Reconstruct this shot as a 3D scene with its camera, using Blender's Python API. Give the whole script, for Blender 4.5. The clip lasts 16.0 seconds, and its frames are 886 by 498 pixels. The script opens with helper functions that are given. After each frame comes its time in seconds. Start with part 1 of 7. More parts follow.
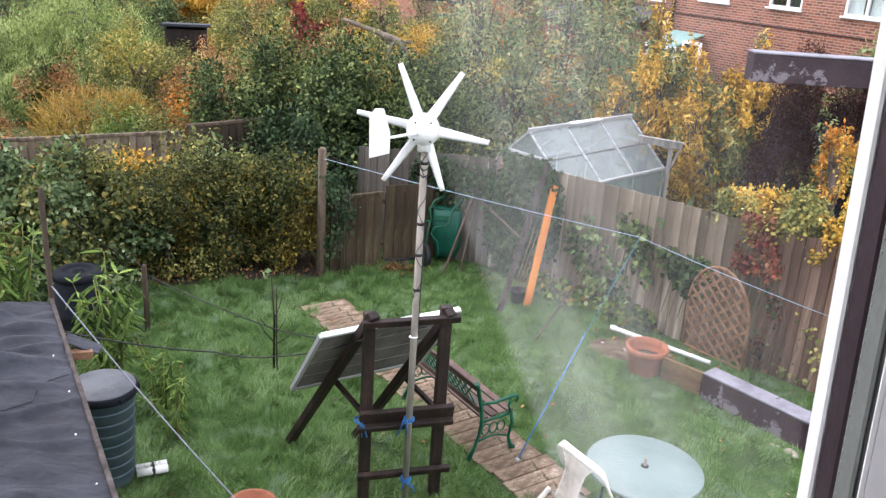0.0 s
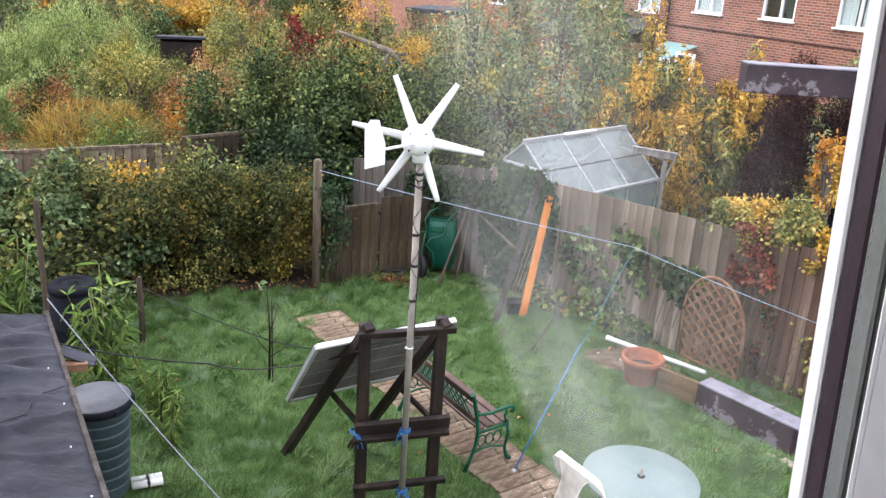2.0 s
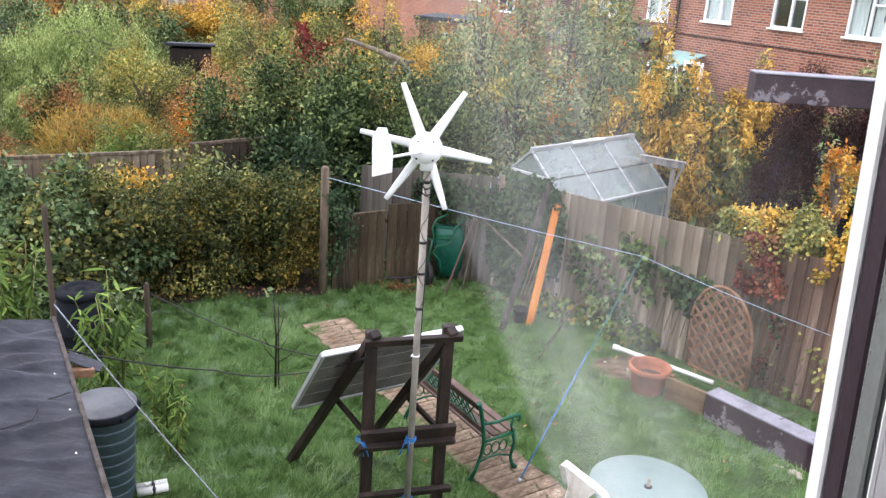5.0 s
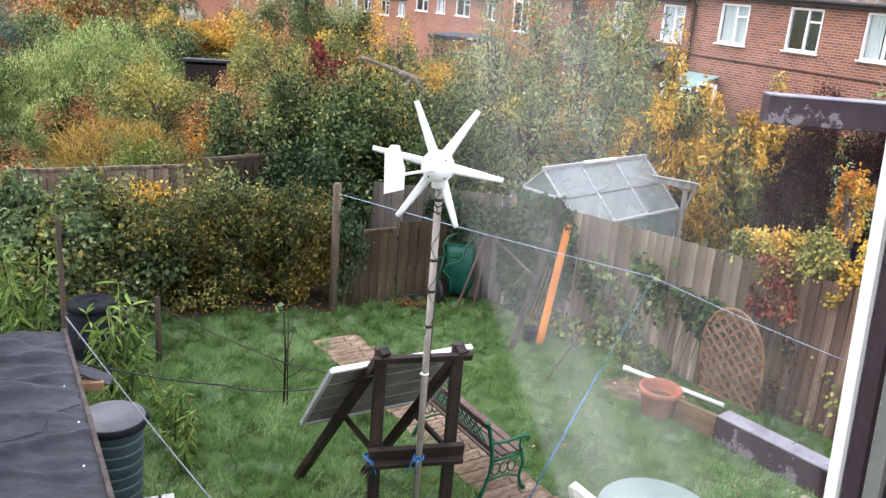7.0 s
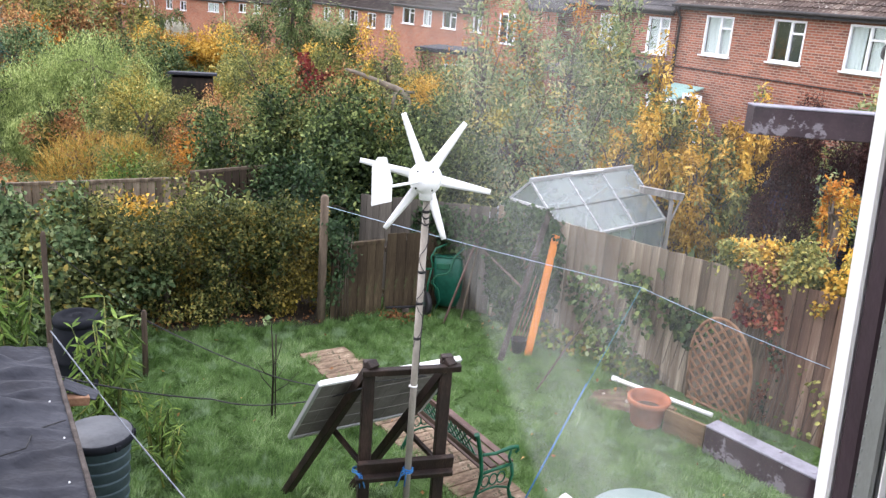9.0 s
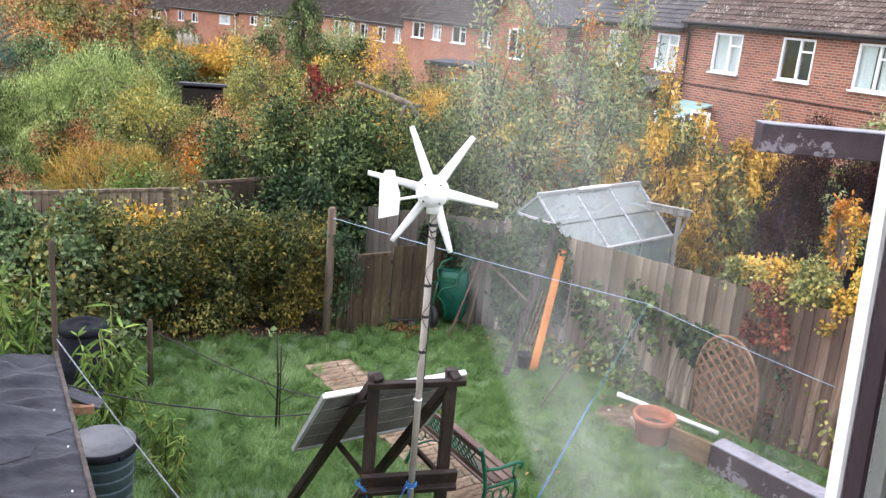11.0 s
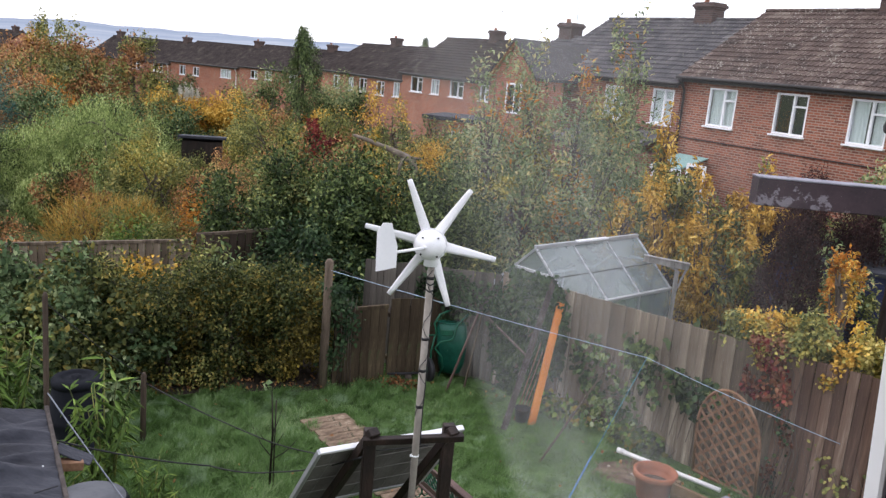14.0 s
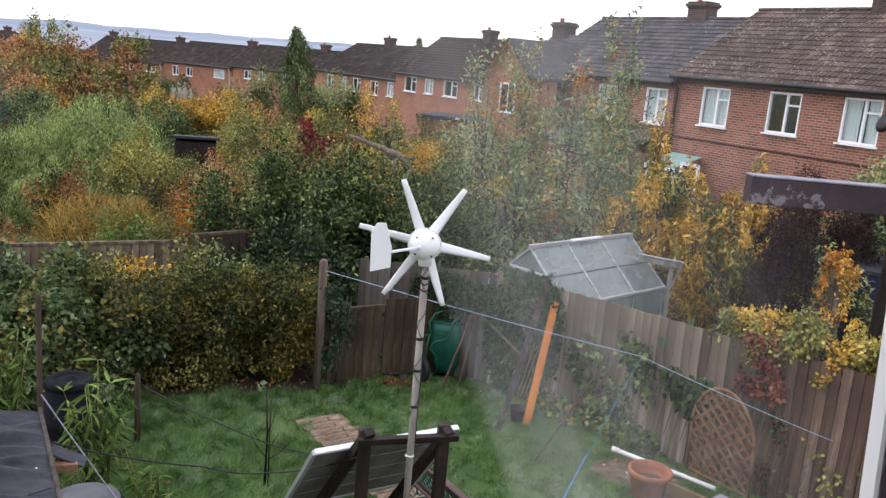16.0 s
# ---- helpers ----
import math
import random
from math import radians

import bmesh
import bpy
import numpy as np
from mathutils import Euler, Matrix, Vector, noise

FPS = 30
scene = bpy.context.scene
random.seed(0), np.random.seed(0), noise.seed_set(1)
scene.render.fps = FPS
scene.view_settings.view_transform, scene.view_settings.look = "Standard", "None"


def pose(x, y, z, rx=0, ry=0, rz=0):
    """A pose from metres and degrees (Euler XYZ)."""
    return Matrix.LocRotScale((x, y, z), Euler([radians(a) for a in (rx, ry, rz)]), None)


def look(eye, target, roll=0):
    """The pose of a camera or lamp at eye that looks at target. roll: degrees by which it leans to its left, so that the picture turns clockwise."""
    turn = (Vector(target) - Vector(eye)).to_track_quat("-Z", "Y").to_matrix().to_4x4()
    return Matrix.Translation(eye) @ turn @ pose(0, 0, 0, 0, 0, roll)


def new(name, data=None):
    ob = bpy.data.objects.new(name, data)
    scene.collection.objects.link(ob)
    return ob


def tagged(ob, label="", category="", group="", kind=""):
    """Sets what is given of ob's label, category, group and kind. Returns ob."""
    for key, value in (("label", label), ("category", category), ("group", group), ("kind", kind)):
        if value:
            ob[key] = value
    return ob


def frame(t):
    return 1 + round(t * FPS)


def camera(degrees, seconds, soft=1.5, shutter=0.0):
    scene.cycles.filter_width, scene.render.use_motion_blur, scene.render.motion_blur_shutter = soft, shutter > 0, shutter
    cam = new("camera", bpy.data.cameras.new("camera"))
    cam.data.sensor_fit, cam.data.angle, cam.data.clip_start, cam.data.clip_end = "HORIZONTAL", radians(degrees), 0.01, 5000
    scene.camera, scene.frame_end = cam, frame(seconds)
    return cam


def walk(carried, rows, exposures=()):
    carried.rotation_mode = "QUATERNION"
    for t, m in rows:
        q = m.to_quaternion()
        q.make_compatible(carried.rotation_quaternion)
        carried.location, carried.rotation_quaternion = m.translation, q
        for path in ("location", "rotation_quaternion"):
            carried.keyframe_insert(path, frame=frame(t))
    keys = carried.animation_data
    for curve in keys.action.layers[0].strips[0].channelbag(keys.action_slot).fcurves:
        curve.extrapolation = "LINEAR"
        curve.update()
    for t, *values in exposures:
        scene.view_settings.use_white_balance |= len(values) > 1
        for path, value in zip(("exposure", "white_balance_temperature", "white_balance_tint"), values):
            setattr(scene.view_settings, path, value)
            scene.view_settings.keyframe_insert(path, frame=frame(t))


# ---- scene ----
cam = camera(55.3, 16.0, soft=1.4)
# camera: seconds, metres ahead, three turns in degrees
ROWS = [
    (0.0, 0.000, 69.86, -3.73, -0.35), (0.5, -0.006, 70.19, -3.67, -0.54), (1.0, -0.010, 70.27, -3.46, -0.68),
    (1.5, -0.012, 70.46, -3.58, -0.74), (2.0, -0.012, 70.65, -3.65, -0.71), (2.5, -0.010, 70.80, -3.72, -0.91),
    (3.0, -0.008, 70.96, -3.75, -0.85), (5.5, 0.002, 71.22, -3.86, 0.49), (6.0, 0.003, 71.99, -3.89, 1.87),
    (6.5, 0.004, 72.10, -4.12, 1.13), (7.0, 0.004, 72.25, -4.35, 0.80), (7.5, 0.004, 72.70, -4.40, 0.16),
    (8.0, 0.004, 73.18, -4.46, -0.27), (10.5, 0.005, 72.98, -3.92, 0.31), (11.0, 0.006, 73.97, -4.85, 0.55),
    (11.5, 0.022, 75.59, -4.28, 2.26), (12.0, 0.034, 76.05, -4.66, 1.66), (12.5, 0.040, 75.83, -5.19, 1.11),
    (13.0, 0.041, 76.84, -4.79, 1.63), (13.5, 0.042, 77.65, -4.73, 1.20), (14.0, 0.043, 77.49, -5.02, 0.42),
    (14.5, 0.044, 77.36, -5.13, 0.11), (15.0, 0.045, 77.37, -5.03, 0.02), (15.5, 0.045, 77.50, -5.03, -0.13),
    (16.0, 0.046, 77.50, -4.90, 0.00)]
EYE = 4.6
walk(cam, [(t, pose(0, y, EYE, rx, ry, rz)) for t, y, rx, ry, rz in ROWS],
     exposures=[(t, e + 0.04, 6300, 19) for t, e in ((0.0, 1.1), (8.0, 1.15), (11.0, 1.2), (11.6, 1.22), (12.5, 1.12), (13.2, 0.75), (13.5, 0.5), (14.0, 0.34), (16.0, 0.34))])

# ---- light: a bright overcast sky ----
world = bpy.data.worlds.new("overcast_sky")
scene.world = world
world.use_nodes = True
wn = world.node_tree
wn.nodes.clear()
sky = wn.nodes.new("ShaderNodeTexSky")
sky.sky_type, sky.sun_disc = "NISHITA", False
sky.sun_elevation, sky.sun_rotation = radians(48), radians(289)
cloud = wn.nodes.new("ShaderNodeMixRGB")
cloud.inputs[0].default_value = 0.8
cloud.inputs[2].default_value = (9.5, 9.7, 10.0, 1)
bg = wn.nodes.new("ShaderNodeBackground")
bg.inputs[1].default_value = 0.15
wo = wn.nodes.new("ShaderNodeOutputWorld")
wn.links.new(sky.outputs[0], cloud.inputs[1])
wn.links.new(cloud.outputs[0], bg.inputs[0])
wn.links.new(bg.outputs[0], wo.inputs[0])
sun_data = bpy.data.lights.new("sun", "SUN")
sun_data.energy, sun_data.angle, sun_data.color = 0.9, radians(25), (1.0, 0.96, 0.9)
sun = new("sun", sun_data)
sun.matrix_world = look((-20, 7, 24), (0, 0, 0))


# ---- materials ----
def node(tree, kind, **inputs):
    n = tree.nodes.new(kind)
    for key, value in inputs.items():
        n.inputs[key.replace("_", " ")].default_value = value
    return n


def surface(name, stops, scale=4.0, fine=40.0, rough=0.8, bump=0.3, island=0.0, each=0.0, metal=0.0, stretch=(1, 1, 1), dist=0.01,
            translucent=0.0, spec=0.3):
    """A procedural surface: colour stops over two scales of noise, island or object variation, fine relief."""
    m = bpy.data.materials.new(name)
    m.use_nodes = True
    t = m.node_tree
    b = t.nodes["Principled BSDF"]
    b.inputs["Roughness"].default_value, b.inputs["Metallic"].default_value = rough, metal
    b.inputs["Specular IOR Level"].default_value = spec
    co = t.nodes.new("ShaderNodeTexCoord")
    mp = node(t, "ShaderNodeMapping", Scale=stretch)
    t.links.new(co.outputs["Object"], mp.inputs[0])
    n1 = node(t, "ShaderNodeTexNoise", Scale=scale, Detail=4.0)
    n2 = node(t, "ShaderNodeTexNoise", Scale=fine, Detail=3.0)
    t.links.new(mp.outputs[0], n1.inputs["Vector"])
    t.links.new(mp.outputs[0], n2.inputs["Vector"])
    add = t.nodes.new("ShaderNodeMath")
    add.operation = "MULTIPLY_ADD"
    t.links.new(n2.outputs[0], add.inputs[0])
    add.inputs[1].default_value = 0.4
    t.links.new(n1.outputs[0], add.inputs[2])
    out = add.outputs[0]
    if island or each:
        if island:
            r = t.nodes.new("ShaderNodeNewGeometry").outputs["Random Per Island"]
        else:
            r = t.nodes.new("ShaderNodeObjectInfo").outputs["Random"]
        a2 = t.nodes.new("ShaderNodeMath")
        a2.operation = "MULTIPLY_ADD"
        t.links.new(r, a2.inputs[0])
        a2.inputs[1].default_value = island or each
        a3 = t.nodes.new("ShaderNodeMath")
        a3.operation = "SUBTRACT"
        t.links.new(out, a3.inputs[0])
        a3.inputs[1].default_value = (island or each) / 2
        t.links.new(a3.outputs[0], a2.inputs[2])
        out = a2.outputs[0]
    ramp = t.nodes.new("ShaderNodeValToRGB")
    lo, hi = 0.45, 0.95
    if island or each:
        lo, hi = 0.3, 1.1
    els = ramp.color_ramp.elements
    while len(els) < len(stops):
        els.new(0.5)
    for i, c in enumerate(stops):
        els[i].position = min(1.0, lo + (hi - lo) * i / max(1, len(stops) - 1))
        els[i].color = (*c, 1)
    t.links.new(out, ramp.inputs[0])
    t.links.new(ramp.outputs[0], b.inputs["Base Color"])
    if bump:
        bp = node(t, "ShaderNodeBump", Strength=bump, Distance=dist)
        t.links.new(n2.outputs[0], bp.inputs["Height"])
        t.links.new(bp.outputs[0], b.inputs["Normal"])
    if translucent:
        tr = t.nodes.new("ShaderNodeBsdfTranslucent")
        t.links.new(ramp.outputs[0], tr.inputs[0])
        mx = t.nodes.new("ShaderNodeMixShader")
        mx.inputs[0].default_value = translucent
        t.links.new(b.outputs[0], mx.inputs[1])
        t.links.new(tr.outputs[0], mx.inputs[2])
        t.links.new(mx.outputs[0], t.nodes["Material Output"].inputs[0])
    return m


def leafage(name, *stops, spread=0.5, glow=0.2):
    # dark stops lowered, light stops raised for contrast; tones mix at random by leaf
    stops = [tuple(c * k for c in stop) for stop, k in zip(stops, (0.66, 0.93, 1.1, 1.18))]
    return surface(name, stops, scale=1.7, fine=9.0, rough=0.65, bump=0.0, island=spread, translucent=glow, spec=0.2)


M_SOIL = surface("lawn_soil", [(0.03, 0.055, 0.016), (0.055, 0.1, 0.028), (0.08, 0.14, 0.04)], 1.2, 30, 0.95, 0.6, dist=0.03)
M_GRASS = surface("grass_blades", [(0.03, 0.074, 0.013), (0.072, 0.152, 0.03), (0.13, 0.235, 0.062), (0.27, 0.37, 0.17)], 1.0, 7, 0.5, 0, island=0.5,
                  translucent=0.3)
M_BOARD = surface("weathered_fence_board", [(0.032, 0.024, 0.016), (0.115, 0.088, 0.062), (0.225, 0.18, 0.132), (0.4, 0.345, 0.265)], 3, 26, 0.9, 0.8,
                  each=0.36, stretch=(5, 5, 0.3), dist=0.006)
M_BACKBOARD = surface("dull_grey_fence_board", [(0.03, 0.026, 0.022), (0.075, 0.066, 0.055), (0.13, 0.115, 0.095), (0.2, 0.18, 0.15)], 3, 26, 0.9, 0.6,
                      each=0.3, stretch=(5, 5, 0.3), dist=0.006)
M_BOARDRED = surface("red_brown_fence_board", [(0.035, 0.02, 0.014), (0.09, 0.052, 0.037), (0.175, 0.112, 0.08), (0.31, 0.225, 0.165)], 3, 26, 0.9, 0.8,
                     each=0.4, stretch=(5, 5, 0.3), dist=0.006)
M_DAMP = surface("damp_brown_panel_board", [(0.01, 0.007, 0.004), (0.034, 0.023, 0.013), (0.072, 0.053, 0.03), (0.13, 0.104, 0.06)], 2.6, 24, 0.9, 0.5, each=0.16,
                 stretch=(4, 4, 0.5), dist=0.006)
M_BROWN = surface("brown_fence_board", [(0.022, 0.016, 0.012), (0.06, 0.043, 0.03), (0.11, 0.084, 0.06)], 3, 26, 0.9, 0.5, each=0.5,
                  stretch=(3, 3, 0.35), dist=0.006)
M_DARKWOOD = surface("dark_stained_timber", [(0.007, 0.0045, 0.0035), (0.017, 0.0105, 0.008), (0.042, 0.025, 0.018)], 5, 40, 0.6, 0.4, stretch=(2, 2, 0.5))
M_GREYWOOD = surface("grey_timber", [(0.05, 0.04, 0.033), (0.11, 0.09, 0.073), (0.19, 0.155, 0.12)], 5, 40, 0.9, 0.5, stretch=(3, 3, 0.4))
M_ORANGE = surface("orange_timber", [(0.42, 0.13, 0.02), (0.62, 0.21, 0.035), (0.7, 0.28, 0.06)], 3, 30, 0.6, 0.3, stretch=(3, 3, 0.4))
M_DECK = surface("worn_path_board", [(0.045, 0.031, 0.019), (0.13, 0.09, 0.06), (0.24, 0.175, 0.122), (0.4, 0.32, 0.235)], 7, 26, 0.85, 0.8, each=0.16, stretch=(1.0, 2.2, 2.2))
M_WHITE = surface("white_plastic", [(0.74, 0.75, 0.76), (0.84, 0.84, 0.84)], 3, 40, 0.35, 0.05)
M_UPVC = surface("white_window_plastic", [(0.76, 0.77, 0.79), (0.85, 0.85, 0.86)], 3, 60, 0.3, 0.03)
M_POLE = surface("grey_galvanised_pole", [(0.2, 0.18, 0.15), (0.33, 0.3, 0.26)], 6, 60, 0.6, 0.1, metal=0.3)
M_BLACK = surface("black_tape", [(0.012, 0.012, 0.013), (0.03, 0.03, 0.032)], 8, 60, 0.6, 0.2)
M_BLUE = surface("blue_rope", [(0.015, 0.1, 0.28), (0.04, 0.18, 0.42)], 20, 120, 0.7, 0.3)
M_GREENIRON = surface("green_painted_iron", [(0.003, 0.05, 0.026), (0.008, 0.1, 0.052)], 8, 60, 0.4, 0.1)
M_BENCHWOOD = surface("bench_slat_timber", [(0.04, 0.023, 0.019), (0.09, 0.054, 0.045), (0.16, 0.105, 0.09)], 4, 40, 0.6, 0.3, each=0.3)


def brickwork(name, warm, dark, mortar):
    m = surface(name, [dark, warm, warm], 2, 20, 0.9, 0)
    t = m.node_tree
    b = t.nodes["Principled BSDF"]
    co = t.nodes.new("ShaderNodeTexCoord")
    sep = t.nodes.new("ShaderNodeSeparateXYZ")
    com = t.nodes.new("ShaderNodeCombineXYZ")
    ad = t.nodes.new("ShaderNodeMath")
    t.links.new(co.outputs["Object"], sep.inputs[0])
    t.links.new(sep.outputs[0], ad.inputs[0])
    t.links.new(sep.outputs[1], ad.inputs[1])
    t.links.new(ad.outputs[0], com.inputs[0])
    t.links.new(sep.outputs[2], com.inputs[1])
    br = node(t, "ShaderNodeTexBrick", Scale=1.0, Mortar_Size=0.012, Brick_Width=0.225, Row_Height=0.075, Bias=-0.1)
    br.inputs["Color1"].default_value = (*warm, 1)
    br.inputs["Color2"].default_value = (*dark, 1)
    br.inputs["Mortar"].default_value = (*mortar, 1)
    t.links.new(com.outputs[0], br.inputs[0])
    nz = node(t, "ShaderNodeTexNoise", Scale=0.7, Detail=5.0)
    t.links.new(co.outputs["Object"], nz.inputs["Vector"])
    mx = t.nodes.new("ShaderNodeMixRGB")
    mx.blend_type = "MULTIPLY"
    mx.inputs[0].default_value = 0.6
    rp = t.nodes.new("ShaderNodeValToRGB")
    rp.color_ramp.elements[0].position, rp.color_ramp.elements[0].color = 0.3, (0.55, 0.5, 0.5, 1)
    rp.color_ramp.elements[1].position, rp.color_ramp.elements[1].color = 0.7, (1, 1, 1, 1)
    t.links.new(nz.outputs[0], rp.inputs[0])
    t.links.new(br.outputs[0], mx.inputs[1])
    t.links.new(rp.outputs[0], mx.inputs[2])
    t.links.new(mx.outputs[0], b.inputs["Base Color"])
    bp = node(t, "ShaderNodeBump", Strength=0.5, Distance=0.01)
    bp.invert = True
    t.links.new(br.outputs["Fac"], bp.inputs["Height"])
    t.links.new(bp.outputs[0], b.inputs["Normal"])
    return m


M_BRICK = brickwork("red_brickwork", (0.42, 0.135, 0.07), (0.26, 0.08, 0.048), (0.4, 0.29, 0.22))
M_BRICKNEAR = brickwork("dark_red_brickwork", (0.36, 0.125, 0.075), (0.16, 0.062, 0.045), (0.37, 0.28, 0.22))
M_TILE = surface("brown_roof_tile", [(0.045, 0.034, 0.03), (0.09, 0.065, 0.055), (0.132, 0.096, 0.08), (0.21, 0.17, 0.14)], 1.5, 9, 0.85, 0.3,
                 island=0.3, dist=0.01)
M_GREYTILE = surface("grey_roof_tile", [(0.047, 0.045, 0.049), (0.082, 0.078, 0.082), (0.12, 0.112, 0.113), (0.18, 0.17, 0.165)], 1.5, 9, 0.8, 0.3,
                     island=0.3, dist=0.01)


def flecked(m, scale, edge, colour):
    """Small spots of another colour over a surface, such as lichen."""
    t = m.node_tree
    b = t.nodes["Principled BSDF"]
    src = b.inputs["Base Color"].links[0].from_socket
    co = t.nodes.new("ShaderNodeTexCoord")
    nz = node(t, "ShaderNodeTexNoise", Scale=scale, Detail=3.0, Roughness=0.65)
    big = node(t, "ShaderNodeTexNoise", Scale=scale * 0.12, Detail=2.0)
    t.links.new(co.outputs["Object"], nz.inputs["Vector"])
    t.links.new(co.outputs["Object"], big.inputs["Vector"])
    ad = t.nodes.new("ShaderNodeMath")
    ad.operation = "MULTIPLY_ADD"
    ad.inputs[1].default_value = 0.35
    t.links.new(big.outputs[0], ad.inputs[0])
    t.links.new(nz.outputs[0], ad.inputs[2])
    rp = t.nodes.new("ShaderNodeValToRGB")
    rp.color_ramp.elements[0].position, rp.color_ramp.elements[1].position = edge, edge + 0.05
    t.links.new(ad.outputs[0], rp.inputs[0])
    mx = t.nodes.new("ShaderNodeMixRGB")
    mx.inputs[2].default_value = (*colour, 1)
    t.links.new(rp.outputs[0], mx.inputs[0])
    t.links.new(src, mx.inputs[1])
    t.links.new(mx.outputs[0], b.inputs["Base Color"])


flecked(M_TILE, 11.0, 0.78, (0.32, 0.29, 0.25))
flecked(M_GRASS, 3.2, 0.75, (0.19, 0.285, 0.145))
flecked(M_GREYTILE, 7.0, 0.84, (0.26, 0.25, 0.2))
flecked(M_DECK, 15.0, 0.78, (0.07, 0.062, 0.035))
flecked(M_DAMP, 4.0, 0.8, (0.06, 0.06, 0.028))
flecked(M_BOARDRED, 3.0, 0.86, (0.05, 0.03, 0.02))
flecked(M_BOARD, 6.0, 0.83, (0.12, 0.14, 0.07))
M_GLASSDARK = surface("house_window_glass", [(0.02, 0.022, 0.025), (0.05, 0.055, 0.06)], 1.2, 6, 0.08, 0, spec=0.8)
M_CURTAIN = surface("pale_curtain", [(0.72, 0.74, 0.74), (0.86, 0.87, 0.86)], 6, 30, 0.9, 0.3, stretch=(6, 1, 0.3))
M_FIELD = surface("far_ground", [(0.035, 0.06, 0.015), (0.07, 0.1, 0.025), (0.1, 0.11, 0.035)], 0.15, 2, 0.95, 0.4)
# distance haze is put into this blue-grey base colour
M_HILL = surface("far_hills_haze_tint", [(0.19, 0.235, 0.295), (0.245, 0.285, 0.34), (0.36, 0.39, 0.42)], 0.004, 0.03, 1.0, 0, spec=0, stretch=(1, 0.15, 1))
M_MORTAR = surface("chimney_pot_clay", [(0.3, 0.12, 0.07), (0.4, 0.2, 0.12)], 4, 30, 0.9, 0.2)


# ---- building helpers ----
def part(name, bm, material, parent=None, label=""):
    me = bpy.data.meshes.new(name)
    if isinstance(bm, bmesh.types.BMesh):
        bm.to_mesh(me)
        bm.free()
    else:
        me.from_pydata(bm[0], [], bm[1])
    me.materials.append(material)
    ob = new(name, me)
    ob.parent = parent
    return tagged(ob, label) if label else ob


def thing(name, at, label, category, group="", kind="", turn=0.0):
    ob = new(name)
    ob.empty_display_size = 0.1
    ob.matrix_basis = at if isinstance(at, Matrix) else pose(*at, 0, 0, turn)
    return tagged(ob, label, category, group, kind)


def box(bm, size, at=(0, 0, 0), turn=(0, 0, 0), bevel=0.0, taper=1.0):
    r = bmesh.ops.create_cube(bm, size=1.0)
    vs = r["verts"]
    for v in vs:
        k = taper if v.co.z > 0 else 1.0
        v.co = Vector((v.co.x * size[0] * k, v.co.y * size[1] * k, v.co.z * size[2]))
    if bevel:
        es = list({e for v in vs for e in v.link_edges})
        r = bmesh.ops.bevel(bm, geom=es, offset=bevel, segments=1, affect="EDGES")
        vs = list({v for f in r["faces"] for v in f.verts} | {v for v in vs if v.is_valid})
    bmesh.ops.transform(bm, matrix=pose(*at, *turn), verts=vs)
    return vs


def beam(bm, a, b, w, d, bevel=0.004, spin=0.0):
    """A squared timber from a to b."""
    a, b = Vector(a), Vector(b)
    way = b - a
    m = Matrix.Translation((a + b) / 2) @ way.to_track_quat("Z", "Y").to_matrix().to_4x4() @ pose(0, 0, 0, 0, 0, spin)
    vs = box(bm, (w, d, way.length), bevel=bevel)
    bmesh.ops.transform(bm, matrix=m, verts=vs)


def tube(bm, pts, radii, sides=8, caps=True):
    """A round rod along points, with a radius for each or one for all."""
    pts = [Vector(p) for p in pts]
    if not isinstance(radii, (list, tuple)):
        radii = [radii] * len(pts)
    rings = []
    for i, p in enumerate(pts):
        way = (pts[min(i + 1, len(pts) - 1)] - pts[max(i - 1, 0)]).normalized()
        side = way.orthogonal().normalized() if i == 0 else (side - way * side.dot(way)).normalized()
        up = way.cross(side)
        rings.append([bm.verts.new(p + (side * math.cos(a) + up * math.sin(a)) * radii[i]) for a in [2 * math.pi * k / sides for k in range(sides)]])
    for r0, r1 in zip(rings, rings[1:]):
        for k in range(sides):
            f = bm.faces.new((r0[k], r0[(k + 1) % sides], r1[(k + 1) % sides], r1[k]))
            f.smooth = True
    if caps:
        bm.faces.new(rings[0][::-1])
        bm.faces.new(rings[-1])


def lathe(bm, profile, sides=32, at=(0, 0, 0), smooth=True):
    """A turned body from (radius, height) pairs."""
    rings = [[bm.verts.new((at[0] + r * math.cos(2 * math.pi * k / sides), at[1] + r * math.sin(2 * math.pi * k / sides), at[2] + z))
              for k in range(sides)] for r, z in profile]
    for r0, r1 in zip(rings, rings[1:]):
        for k in range(sides):
            f = bm.faces.new((r0[k], r0[(k + 1) % sides], r1[(k + 1) % sides], r1[k]))
            f.smooth = smooth
    bm.faces.new(rings[0][::-1])
    bm.faces.new(rings[-1])


def B():
    return bmesh.new()


# ---- ground ----
def ground_z(x, y):
    for (y0, z0), (y1, z1) in zip(SLOPE, SLOPE[1:]):
        if y <= y1:
            k = min(1, max(0, (y - y0) / (y1 - y0)))
            return z0 + (z1 - z0) * k
    return SLOPE[-1][1]


SLOPE = [(-60, 0), (16, 0), (28, -0.3), (62, -1.75), (100, -3.2), (160, -3.6), (6000, -6)]


